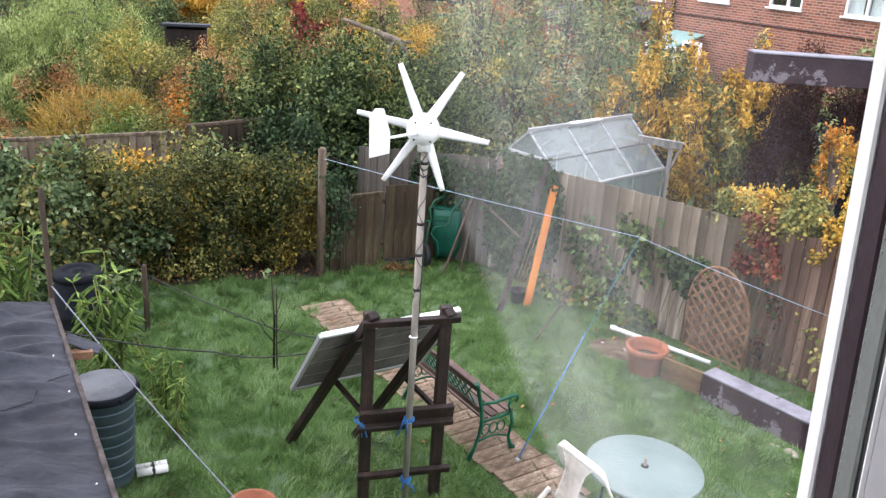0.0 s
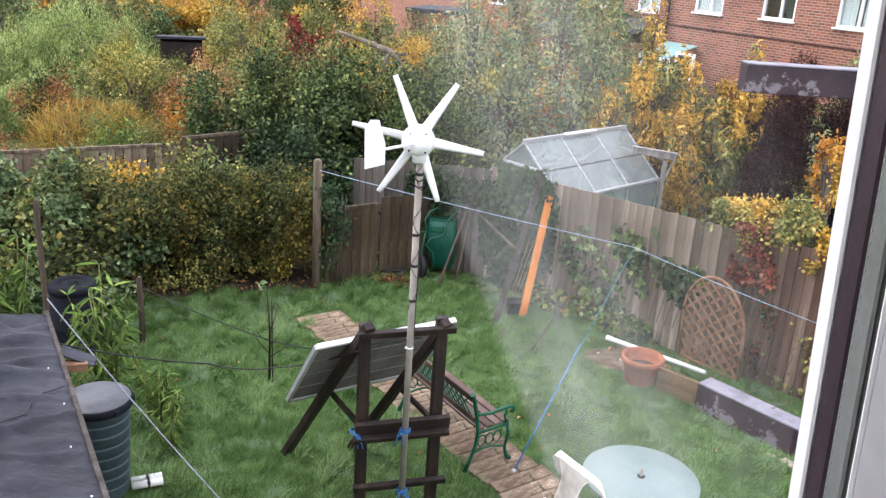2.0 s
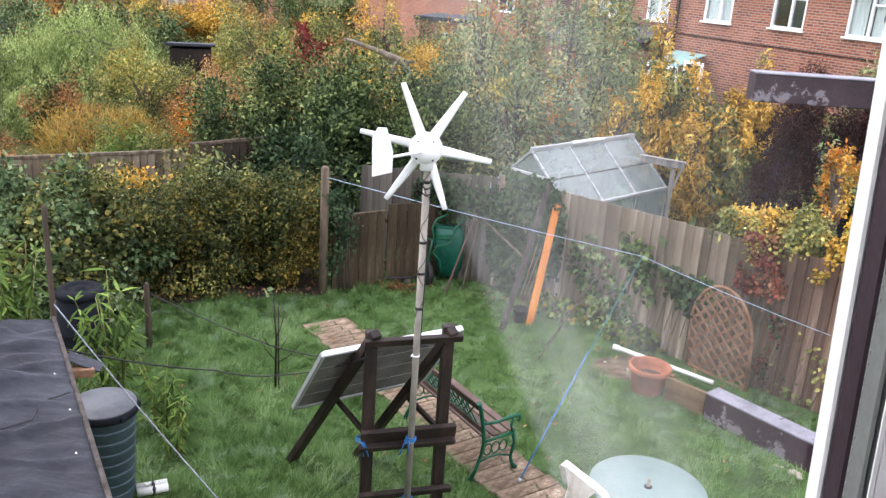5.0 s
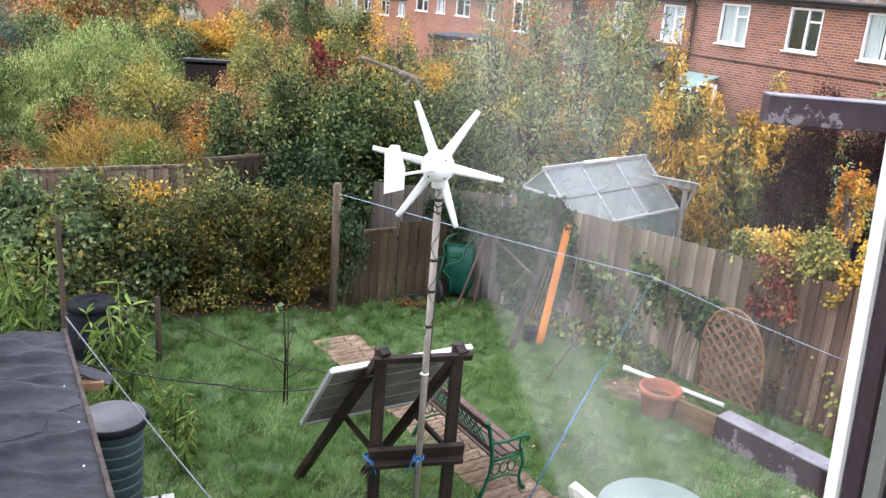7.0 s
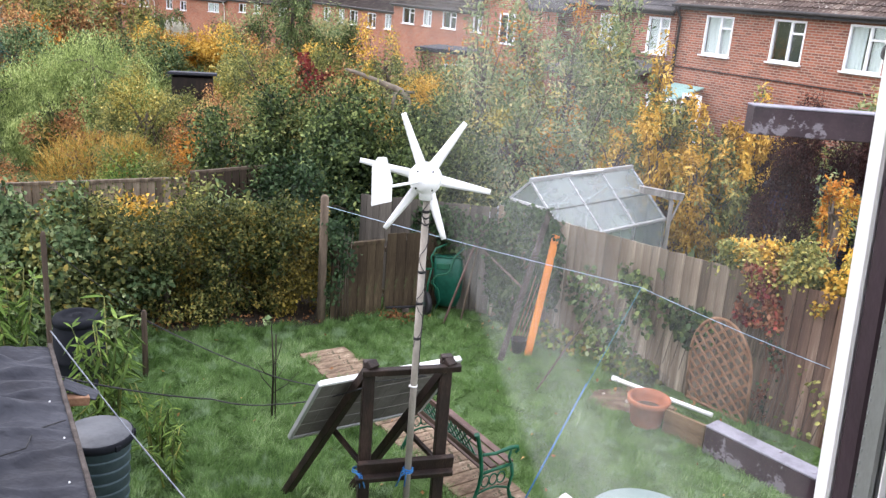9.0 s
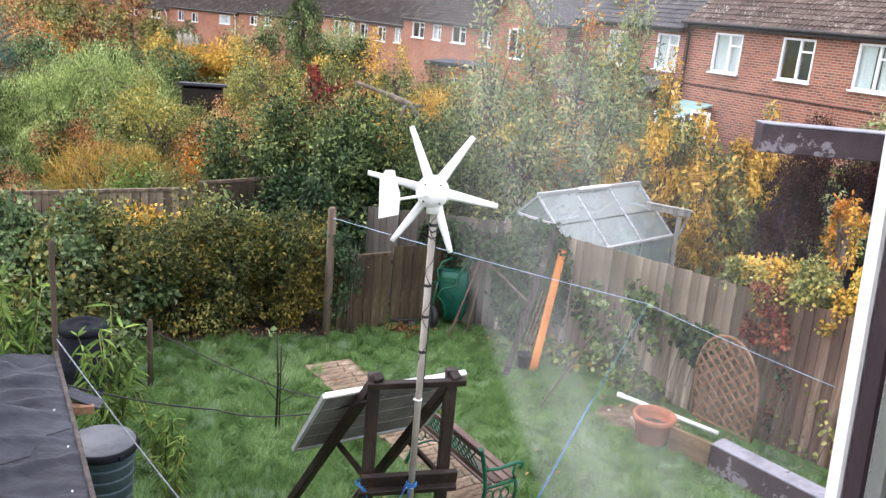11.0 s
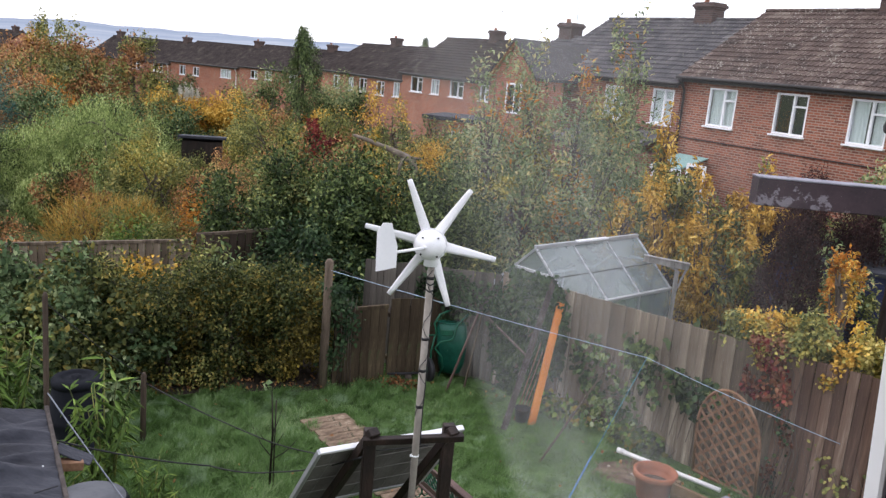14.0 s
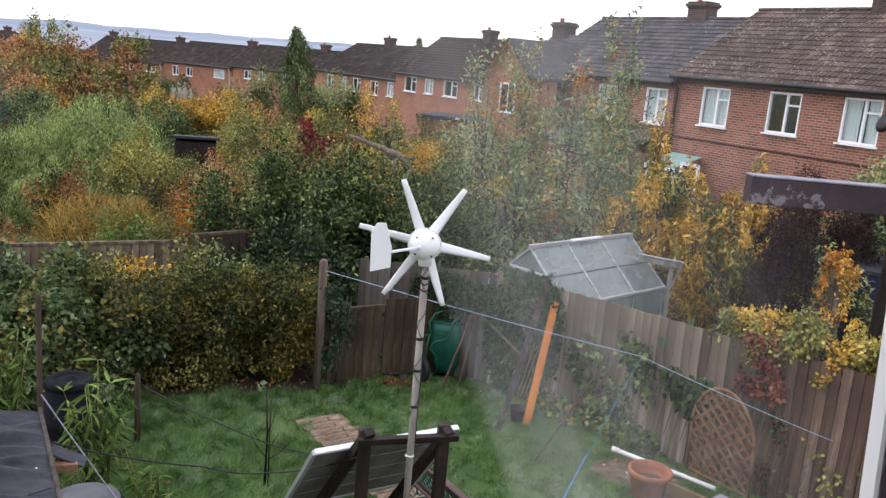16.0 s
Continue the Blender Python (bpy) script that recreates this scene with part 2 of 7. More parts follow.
def make_ground():
    xs = [-4000, -1500, -600, -250, -120] + list(range(-80, 81, 8)) + [120, 250, 600, 1500, 4000]
    ys = [-60, -10, 0.4, 4, 16, 22, 28, 36, 44, 54, 62, 74, 86, 100, 120, 160, 250, 500, 1200, 2500, 4800]
    vs = [(x, y, ground_z(x, y)) for y in ys for x in xs]
    w = len(xs)
    fs = [(j * w + i, j * w + i + 1, (j + 1) * w + i + 1, (j + 1) * w + i) for j in range(len(ys) - 1) for i in range(w - 1)]
    tagged(part("ground", (vs, fs), M_FIELD), "rough green ground falling away between gardens", "ground", kind="structure")
    n = 400
    vs, fs = [], []
    for i in range(n + 1):
        az = -1.0 + 2.0 * i / n
        h = 27 + 40 * (az + 0.33) + 6 * math.exp(-((az + 0.42) / 0.035) ** 2) - 8 * math.exp(-((az + 0.5) / 0.05) ** 2) + 1.2 * math.sin(az * 90) + 0.7 * math.sin(az * 210) - 70 * max(0, az + 0.12)
        for d, z in ((420, -3.5), (3000, max(6, h)), (3400, -6)):
            vs.append((d * math.sin(az), d * math.cos(az), z))
    for i in range(n):
        for k in range(2):
            a = i * 3 + k
            fs.append((a, a + 3, a + 4, a + 1))
    tagged(part("backdrop", (vs, fs), M_HILL), "low hills on the horizon, haze put into their blue-grey colour", "hills", kind="structure")


make_ground()


# ---- houses ----
def house_frame(px, py, angle, s=0.0, z=0.0):
    """Local x along the garden front to its near end, y to the back, z up."""
    a = radians(angle)
    r, n = Vector((math.sin(a), -math.cos(a), 0)), Vector((math.cos(a), math.sin(a), 0))
    m = Matrix((r, n, (0, 0, 1))).transposed().to_4x4()
    m.translation = Vector((px, py, z)) + r * s
    return m


def roof_slope(vs, fs, x0, x1, ya, za, yb, zb, course=0.3, wide=0.33, rng=random, roll=0.0):
    """Tiles laid in lapped courses from the eaves (ya, za) to the ridge (yb, zb)."""
    length = math.hypot(yb - ya, zb - za)
    uy, uz = (yb - ya) / length, (zb - za) / length
    ny, nz = -uz * (1 if yb > ya else -1), abs(uy)
    if yb < ya:
        ny = uz
    rows, cols = max(1, round(length / course)), max(1, round((x1 - x0) / wide))
    dx, dl = (x1 - x0) / cols, length / rows
    for j in range(rows):
        shift = dx / 2 if j % 2 else 0
        for i in range(-1 if shift else 0, cols):
            a, b = max(x0, x0 + i * dx + shift), min(x1, x0 + (i + 1) * dx + shift)
            if b - a < 0.02:
                continue
            l0, l1 = j * dl - 0.04, (j + 1) * dl
            lift = 0.045 + rng.uniform(0, 0.014)
            k = len(vs)
            # across the tile: two rolls with flats between
            steps = ((0.0, 0.0), (0.3, 0.0), (0.4, roll), (0.5, 0.0), (0.8, 0.0), (0.9, roll), (1.0, 0.0)) if roll and b - a > wide * 0.8 else ((0.0, 0.0), (1.0, 0.0))
            for f, up in steps:
                x = a + 0.004 + (b - a - 0.008) * f
                for l, h in ((l0, lift + up), (l1, 0.012 + up), (l0, lift - 0.03)):
                    vs.append((x, ya + uy * l + ny * h, za + uz * l + nz * h))
            for i_ in range(len(steps) - 1):
                q = k + 3 * i_
                fs += [(q, q + 3, q + 4, q + 1), (q, q + 2, q + 5, q + 3)]


def house_window(parent, x, z, w, h, curtain, rng):
    """A white two-light casement in an opening of the front wall at y = 0."""
    win = part("window", frame_ring(w, h, 0.06, 0.09), M_UPVC, parent, "white plastic casement window")
    win.matrix_basis = pose(x, 0.05, z)
    bm = B()
    box(bm, (0.07, 0.07, h - 0.1), (w * 0.06, 0, 0))
    box(bm, (w * 0.44, 0.06, 0.055), (w * 0.28, 0, h * 0.2))
    part("mullion", bm, M_UPVC, win)
    bm = B()
    box(bm, (w + 0.1, 0.16, 0.05), (0, -0.07, -h / 2 - 0.03), bevel=0.01)
    part("sill", bm, M_UPVC, win)
    bm = B()
    box(bm, (w - 0.08, 0.01, h - 0.08), (0, 0.03, 0))
    part("pane", bm, M_PANE_HOUSE, win)
    if curtain:
        vs, fs, n = [], [], 28
        for i in range(n + 1):
            xx = -w / 2 + 0.05 + (w - 0.1) * i / n
            yy = 0.075 + 0.015 * math.sin(i * 1.9 + rng.random())
            vs += [(xx, yy, -h / 2), (xx, yy, h / 2)]
        fs = [(2 * i, 2 * i + 2, 2 * i + 3, 2 * i + 1) for i in range(n) if curtain > 1 or not n * 0.42 < i < n * 0.6]
        part("curtain", (vs, fs), M_CURTAIN, win)
    else:
        # added dark sheet: the unlit room's shade is in its colour
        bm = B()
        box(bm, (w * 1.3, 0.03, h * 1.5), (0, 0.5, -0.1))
        part("room_shade_sheet", bm, M_INNER, win)


def frame_ring(w, h, bar, depth):
    bm = B()
    box(bm, (bar, depth, h), (-w / 2 + bar / 2, 0, 0), bevel=0.006)
    box(bm, (bar, depth, h), (w / 2 - bar / 2, 0, 0), bevel=0.006)
    box(bm, (w - 2 * bar, depth, bar), (0, 0, h / 2 - bar / 2), bevel=0.006)
    box(bm, (w - 2 * bar, depth, bar), (0, 0, -h / 2 + bar / 2), bevel=0.006)
    return bm


def front_wall(x0, x1, z0, z1, openings, thick=0.25):
    """A wall in the plane y = 0..thick with through openings (x, z, w, h)."""
    xs = sorted({x0, x1, *[o[0] - o[2] / 2 for o in openings], *[o[0] + o[2] / 2 for o in openings]})
    zs = sorted({z0, z1, *[o[1] - o[3] / 2 for o in openings], *[o[1] + o[3] / 2 for o in openings]})
    solid = lambda x, z: x0 < x < x1 and z0 < z < z1 and not any(abs(x - o[0]) < o[2] / 2 and abs(z - o[1]) < o[3] / 2 for o in openings)
    bm = B()
    cache = {}

    def v(x, y, z):
        key = (round(x, 4), y, round(z, 4))
        if key not in cache:
            cache[key] = bm.verts.new((x, y, z))
        return cache[key]

    cells = [(a, b, c, d) for a, b in zip(xs, xs[1:]) for c, d in zip(zs, zs[1:]) if solid((a + b) / 2, (c + d) / 2)]
    for a, b, c, d in cells:
        bm.faces.new((v(a, 0, c), v(b, 0, c), v(b, 0, d), v(a, 0, d)))
        bm.faces.new((v(a, thick, d), v(b, thick, d), v(b, thick, c), v(a, thick, c)))
        mx, mz = (a + b) / 2, (c + d) / 2
        for (p, q), out in ((((a, c), (a, d)), (a - 0.01, mz)), (((b, d), (b, c)), (b + 0.01, mz)),
                            (((b, c), (a, c)), (mx, c - 0.01)), (((a, d), (b, d)), (mx, d + 0.01))):
            if not solid(*out):
                bm.faces.new((v(p[0], 0, p[1]), v(q[0], 0, q[1]), v(q[0], thick, q[1]), v(p[0], thick, p[1])))
    return bm


def house(at, x0, x1, base, eaves, ridge, windows, depth=7.2, chimney=None, seed=1, label="", curtains=None, brick=None, pipe=None, band=None, wing=None, dish=None, porch=None, tile=None, pipe_mat=None):
    rng = random.Random(seed)
    h = thing("house", at, label or "red brick terraced house with a brown tiled roof", "house", "terraced houses")
    brick = brick or M_BRICK
    tile = tile or M_TILE
    part("wall", front_wall(x0, x1, base, eaves, [(x, z, w, hh) for x, z, w, hh in windows]), brick, h)
    bm = B()
    box(bm, (x1 - x0, 0.25, eaves - base), ((x0 + x1) / 2, depth - 0.13, (eaves + base) / 2))
    part("wall", bm, brick, h)
    for xe in (x0 + 0.12, x1 - 0.12):
        bm = B()
        prof = [(0.26, base), (depth - 0.27, base), (depth - 0.27, eaves - 0.02), (depth / 2, ridge - 0.16), (0.26, eaves - 0.02)]
        a = [bm.verts.new((xe - 0.11, y, z)) for y, z in prof]
        b = [bm.verts.new((xe + 0.11, y, z)) for y, z in prof]
        bm.faces.new(a)
        bm.faces.new(b[::-1])
        for i in range(5):
            bm.faces.new((a[i], b[i], b[(i + 1) % 5], a[(i + 1) % 5]))
        part("gable_wall", bm, brick, h)
    roof = part("roof", ([(x0 - 0.1, -0.2, eaves - 0.12), (x1 + 0.1, -0.2, eaves - 0.12), (x1 + 0.1, depth / 2, ridge - 0.02), (x0 - 0.1, depth / 2, ridge - 0.02),
                          (x1 + 0.1, depth + 0.34, eaves - 0.16), (x0 - 0.1, depth + 0.34, eaves - 0.16)], [(0, 1, 2, 3), (3, 2, 4, 5)]), tile, h)
    vs, fs = [], []
    roof_slope(vs, fs, x0 - 0.1, x1 + 0.1, -0.22, eaves - 0.1, depth / 2, ridge, 0.29, 0.34, rng=rng, roll=0.035)
    tagged(part("tile", (vs, fs), tile, roof), kind="stuff")
    bm = B()
    n = max(1, round((x1 - x0) / 0.45))
    for i in range(n):
        box(bm, ((x1 - x0 + 0.2) / n - 0.01, 0.24, 0.1), (x0 - 0.1 + (i + 0.5) * (x1 - x0 + 0.2) / n, depth / 2, ridge + 0.03), bevel=0.03)
    part("ridge_tile", bm, tile, roof)
    bm = B()
    box(bm, (x1 - x0 + 0.2, 0.12, 0.1), ((x0 + x1) / 2, -0.27, eaves - 0.1), bevel=0.03)
    part("gutter", bm, M_GUTTER, h, "dark plastic gutter")
    bm = B()
    box(bm, (x1 - x0, 0.05, 0.12), ((x0 + x1) / 2, -0.19, eaves - 0.17))
    part("fascia", bm, M_GUTTER, h)
    if pipe is not None:
        bm = B()
        tube(bm, [(pipe, -0.27, eaves - 0.14), (pipe, -0.22, eaves - 0.3), (pipe, -0.08, eaves - 0.5), (pipe, -0.08, base)], 0.04)
        part("drainpipe", bm, pipe_mat or M_GUTTER, h, "white drainpipe" if pipe_mat else "dark drainpipe")
    if band is not None:
        bm = B()
        box(bm, (x1 - x0 - 0.02, 0.05, 0.035), ((x0 + x1) / 2, -0.02, band), bevel=0.01)
        part("string_course", bm, M_GUTTER, h, "dark pipe run along the wall")
    if wing:
        a, b = wing
        c, top = (a + b) / 2, eaves + 1.2
        prof = [(a, base), (b, base), (b, eaves - 0.1), (c, top - 0.1), (a, eaves - 0.1)]
        bm = B()
        fr = [bm.verts.new((x, -1.3, z)) for x, z in prof]
        bk = [bm.verts.new((x, -0.03, z)) for x, z in prof]
        bm.faces.new(fr)
        bm.faces.new(bk[::-1])
        for i in range(5):
            bm.faces.new((fr[i], bk[i], bk[(i + 1) % 5], fr[(i + 1) % 5]))
        wg = part("gabled_wing", bm, brick, h)
        bm = B()
        for xe in (a - 0.2, b + 0.2):
            lo_, hi_ = [], []
            for yy in (-1.5, 2.2):
                lo_ += [bm.verts.new((xe, yy, eaves - 0.2)), bm.verts.new((c, yy, top))]
                hi_ += [bm.verts.new((xe, yy, eaves - 0.1)), bm.verts.new((c, yy, top + 0.1))]
            for q in (lo_, hi_):
                bm.faces.new((q[0], q[1], q[3], q[2]))
            bm.faces.new((lo_[0], lo_[1], hi_[1], hi_[0]))
            bm.faces.new((lo_[0], lo_[2], hi_[2], hi_[0]))
        part("wing_roof", bm, M_WINGROOF, wg)
        bm = B()
        for xe in (a - 0.12, b + 0.12):
            beam(bm, (xe, -1.42, eaves - 0.24), (c, -1.42, top - 0.08), 0.16, 0.03)
        part("barge_board", bm, M_CLAYEDGE, wg)
        bm = frame_ring(1.0, 1.15, 0.07, 0.08)
        box(bm, (0.06, 0.06, 1.05), (0.05, 0, 0))
        bm.transform(pose(c + 0.1, -1.32, eaves - 0.95))
        ww = part("window", bm, M_UPVC, wg)
        bm = B()
        box(bm, (0.9, 0.02, 1.05), (c + 0.1, -1.315, eaves - 0.95))
        part("pane", bm, M_GLASSDARK, ww)
    # added dark sheet deeper in, standing for the shade indoors
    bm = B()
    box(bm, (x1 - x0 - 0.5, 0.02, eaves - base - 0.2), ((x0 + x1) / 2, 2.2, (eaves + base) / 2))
    part("room_shade_back", bm, M_INNER, h)
    for c in chimney or []:
        bm = B()
        tube(bm, [(c + 0.35, depth / 2, ridge + 0.3), (c + 0.35, depth / 2, ridge + 1.9)], 0.015, 5)
        for kk in range(6):
            tube(bm, [(c + 0.1 + 0.1 * kk, depth / 2 - 0.18, ridge + 1.8), (c + 0.1 + 0.1 * kk, depth / 2 + 0.18, ridge + 1.8)], 0.008, 4)
        tube(bm, [(c + 0.05, depth / 2, ridge + 1.8), (c + 0.7, depth / 2, ridge + 1.8)], 0.01, 4)
        part("aerial", bm, M_ALUROD, h, "thin television aerial")
    if dish:
        bm = B()
        lathe(bm, [(0.02, 0.06), (0.15, 0.04), (0.27, 0.0), (0.28, 0.0), (0.16, 0.06), (0.02, 0.08)], 24)
        bm.transform(pose(dish[0], -0.3, dish[1], 70, 0, -20))
        ds_ = part("satellite_dish", bm, M_GUTTER, h, "dark grey satellite dish")
        bm = B()
        tube(bm, [(dish[0], -0.26, dish[1]), (dish[0], -0.2, dish[1] - 0.12), (dish[0], 0.0, dish[1] - 0.12)], 0.02, 6)
        part("bracket", bm, M_GUTTER, ds_)
        bm = B()
        box(bm, (0.14, 0.1, 0.08), (0.1, -0.07, 2.43), bevel=0.02)
        tube(bm, [(0.14, -0.12, 2.45), (0.2, -0.22, 2.5)], 0.05, 8)
        part("security_lamp", bm, M_GUTTER, h, "small dark security lamp")
    if porch:
        a, b, z0, z1 = porch
        bm = B()
        vsp = [bm.verts.new(v) for v in ((a, -2.2, z0), (b, -2.2, z0), (b, -0.02, z1), (a, -0.02, z1), (a, -2.2, z0 - 0.12), (b, -2.2, z0 - 0.12), (b, -0.02, z1 - 0.12), (a, -0.02, z1 - 0.12))]
        for q in ((0, 1, 2, 3), (7, 6, 5, 4), (0, 4, 5, 1), (1, 5, 6, 2), (3, 2, 6, 7), (0, 3, 7, 4)):
            bm.faces.new([vsp[k] for k in q])
        pr = part("porch_roof", bm, tile, h, "low tiled extension roof")
        bm = B()
        box(bm, (b - a - 0.2, 1.9, z0 - 0.12 - base), ((a + b) / 2, -1.0, (z0 - 0.14 + base) / 2))
        part("porch_wall", bm, brick, pr)
    for i, (x, z, w, hh) in enumerate(windows):
        house_window(h, x, z, w, hh, (curtains or [1] * 9)[i % len(curtains or [1])], rng)
    for c in chimney or []:
        bm = B()
        box(bm, (0.86, 0.62, 0.9), (c, depth / 2, ridge + 0.06))
        box(bm, (0.95, 0.7, 0.075), (c, depth / 2, ridge + 0.4), bevel=0.01)
        box(bm, (1.06, 0.8, 0.1), (c, depth / 2, ridge + 0.48), bevel=0.015)
        box(bm, (0.96, 0.7, 0.075), (c, depth / 2, ridge + 0.57), bevel=0.02)
        ch = part("chimney", bm, M_STACK, h)
        for k in (-0.2,):
            bm = B()
            lathe(bm, [(0.1, 0), (0.09, 0.14), (0.11, 0.16), (0.11, 0.19)], 12, (c + k, depth / 2, ridge + 0.6))
            part("chimney_pot", bm, M_MORTAR, ch)
    return h


M_DARKTILE = surface("dark_slate_brown_tile", [(0.022, 0.018, 0.017), (0.04, 0.031, 0.028), (0.058, 0.046, 0.04), (0.1, 0.085, 0.07)], 1.2, 7, 0.85, 0.3,
                     island=0.3, dist=0.01)
M_STACK = brickwork("sooty_chimney_brick", (0.12, 0.075, 0.064), (0.07, 0.048, 0.044), (0.12, 0.102, 0.092))
M_ALUROD = surface("aerial_metal", [(0.3, 0.3, 0.3), (0.4, 0.4, 0.4)], 5, 30, 0.5, 0)
M_WINGROOF = surface("plain_dark_roof", [(0.05, 0.046, 0.048), (0.085, 0.08, 0.08)], 3, 20, 0.85, 0.3)
M_CLAYEDGE = surface("orange_brown_barge_board", [(0.25, 0.1, 0.05), (0.36, 0.17, 0.09)], 4, 30, 0.8, 0.1)
M_GUTTER = surface("dark_gutter_plastic", [(0.02, 0.018, 0.018), (0.045, 0.04, 0.04)], 4, 40, 0.5, 0.1)
# indoor shade put into a dark colour
M_INNER = surface("room_shade_dark", [(0.06, 0.06, 0.06), (0.1, 0.1, 0.09)], 2, 20, 0.9, 0)


def clear_glass(name, gloss=0.12, tint=(0.92, 0.95, 0.95)):
    m = bpy.data.materials.new(name)
    m.use_nodes = True
    t = m.node_tree
    t.nodes.clear()
    tr = node(t, "ShaderNodeBsdfTransparent", Color=(*tint, 1))
    gl = node(t, "ShaderNodeBsdfGlossy", Roughness=0.03)
    mx = t.nodes.new("ShaderNodeMixShader")
    mx.inputs[0].default_value = gloss
    out = t.nodes.new("ShaderNodeOutputMaterial")
    t.links.new(tr.outputs[0], mx.inputs[1])
    t.links.new(gl.outputs[0], mx.inputs[2])
    t.links.new(mx.outputs[0], out.inputs[0])
    return m


M_PANE_HOUSE = clear_glass("house_window_glass", 0.1)

D_AT = house_frame(9.68, 25.2, 31.3)
WD = (1.1, 1.19)
house(D_AT, -3.75, 4.4, -0.6, 4.88, 7.25, [(-2.05, 3.94, *WD), (0.48, 3.98, *WD), (2.9, 3.99, 1.12, 1.22)],
      chimney=[0.9], seed=3, curtains=[2, 0, 1], pipe=-3.6, label="red brick house with a lichen-spotted brown tile roof", band=2.86, dish=(3.75, 4.05), brick=M_BRICKNEAR)
house(D_AT, -11.7, -3.8, -0.8, 4.66, 6.95, [(-4.58, 3.76, 1.0, 1.17), (-7.0, 3.72, 1.0, 1.17)],
      chimney=[-6.4], seed=4, curtains=[2, 1], label="red brick terraced house half hidden by trees", band=2.95, porch=(-8.0, -3.95, 2.35, 2.9), brick=M_BRICKNEAR, tile=M_GREYTILE)
G_AT = house_frame(2.3, 36, 31.3)
house(G_AT, -0.9, 1.25, -1.0, 4.4, 6.1, [(0.3, 3.45, 0.8, 1.15)], chimney=[-0.4], seed=5, label="red brick house with a gabled wing behind trees", wing=(1.15, 4.05), tile=M_GREYTILE)
B_AT = house_frame(-0.19, 53.85, 31.3)
house(B_AT, -5.57, 5.75, -1.9, 3.73, 6.18, [(-3.53, 2.98, 1.58, 0.98), (-1.11, 2.98, 1.02, 0.93), (1.49, 3.02, 1.58, 0.98), (4.55, 3.02, 0.93, 0.93)],
      chimney=[0.37], seed=6, label="distant red brick terraced house with white windows", curtains=[0, 1, 0], tile=M_DARKTILE, depth=6.7)
A_AT = house_frame(-6, 64, 31.3)
house(A_AT, -8.4, 6.2, -2.2, 3.18, 5.45, [(-5.4, 2.32, 1.25, 1.0), (-2.7, 2.32, 0.9, 1.0), (-0.6, 2.36, 1.3, 1.0), (2.3, 2.33, 1.3, 1.0), (4.8, 2.4, 0.9, 1.0)],
      chimney=[-2.5], seed=7, label="distant red brick terraced house in the row", curtains=[0, 1, 0], tile=M_DARKTILE)
for k, (a, b, dz, wins, ch) in enumerate([(-23.0, -7.2, 0.0, [(-9.4, 1.1, 1.7, 0.9), (-13.5, 1.1, 1.7, 0.9)], [-21.6, -8.9]),
                                          (-7.1, 4.0, 0.25, [(-5.1, 0.95, 1.0, 1.0), (-2.8, 0.95, 1.0, 0.95), (2.0, 1.1, 1.65, 0.9)], [3.0]),
                                          (4.1, 17.0, 0.5, [(6.3, 1.1, 1.0, 0.85), (8.4, 1.15, 0.9, 0.85), (12.0, 1.15, 1.2, 0.9)], [13.6])]):
    house(house_frame(-25, 92, 55, 0, dz), a, b, -4.0, 1.88 if k else 1.75, 4.15, wins, chimney=ch, seed=8 + k,
          label="far red brick terrace with a dark roof", curtains=[0, 0, 1], tile=M_DARKTILE, pipe=b - 0.3, pipe_mat=M_UPVC)


house(house_frame(-25, 92, 55, 0, -0.6), -74.0, -44.0, -5.0, 1.75, 4.15, [(-50.0, 1.0, 1.7, 0.95), (-56.0, 1.0, 1.0, 0.95), (-62.0, 1.0, 1.7, 0.95)], chimney=[-57.0, -46.0], seed=15,
      label="far red brick terrace behind the trees", curtains=[0, 1], tile=M_DARKTILE)

# glazed lean-to against the near house
M_TEALROOF = surface("pale_teal_roof_sheet", [(0.2, 0.36, 0.34), (0.3, 0.46, 0.43)], 4, 30, 0.4, 0.1)
ct = thing("conservatory", D_AT, "small white-framed lean-to with a pale teal roof", "conservatory")
bm = B()
vs_ = [bm.verts.new(v) for v in ((-3.4, -1.3, 2.0), (-2.15, -1.3, 2.0), (-2.15, -0.1, 2.34), (-3.4, -0.1, 2.34), (-3.4, -1.3, 1.96), (-2.15, -1.3, 1.96), (-2.15, -0.1, 2.3), (-3.4, -0.1, 2.3))]
for q in ((0, 1, 2, 3), (7, 6, 5, 4), (0, 4, 5, 1), (1, 5, 6, 2), (3, 2, 6, 7), (0, 3, 7, 4)):
    bm.faces.new([vs_[k] for k in q])
part("roof", bm, M_TEALROOF, ct)
for x in (-3.35, -2.78, -2.2):
    bm = B()
    box(bm, (0.07, 0.07, 2.5), (x, -1.25, 0.71))
    part("post", bm, M_UPVC, ct)
bm = B()
box(bm, (1.27, 0.05, 0.1), (-2.775, -1.31, 1.9))
part("fascia", bm, M_UPVC, ct)
dr = part("door", frame_ring(0.75, 2.5, 0.09, 0.06), M_UPVC, ct, "white framed door")
dr.matrix_basis = pose(-1.6, -1.2, 0.95)
bm = B()
box(bm, (0.59, 0.02, 2.34), (-1.6, -1.2, 0.95))
part("door_pane", bm, M_GLASSDARK, ct)


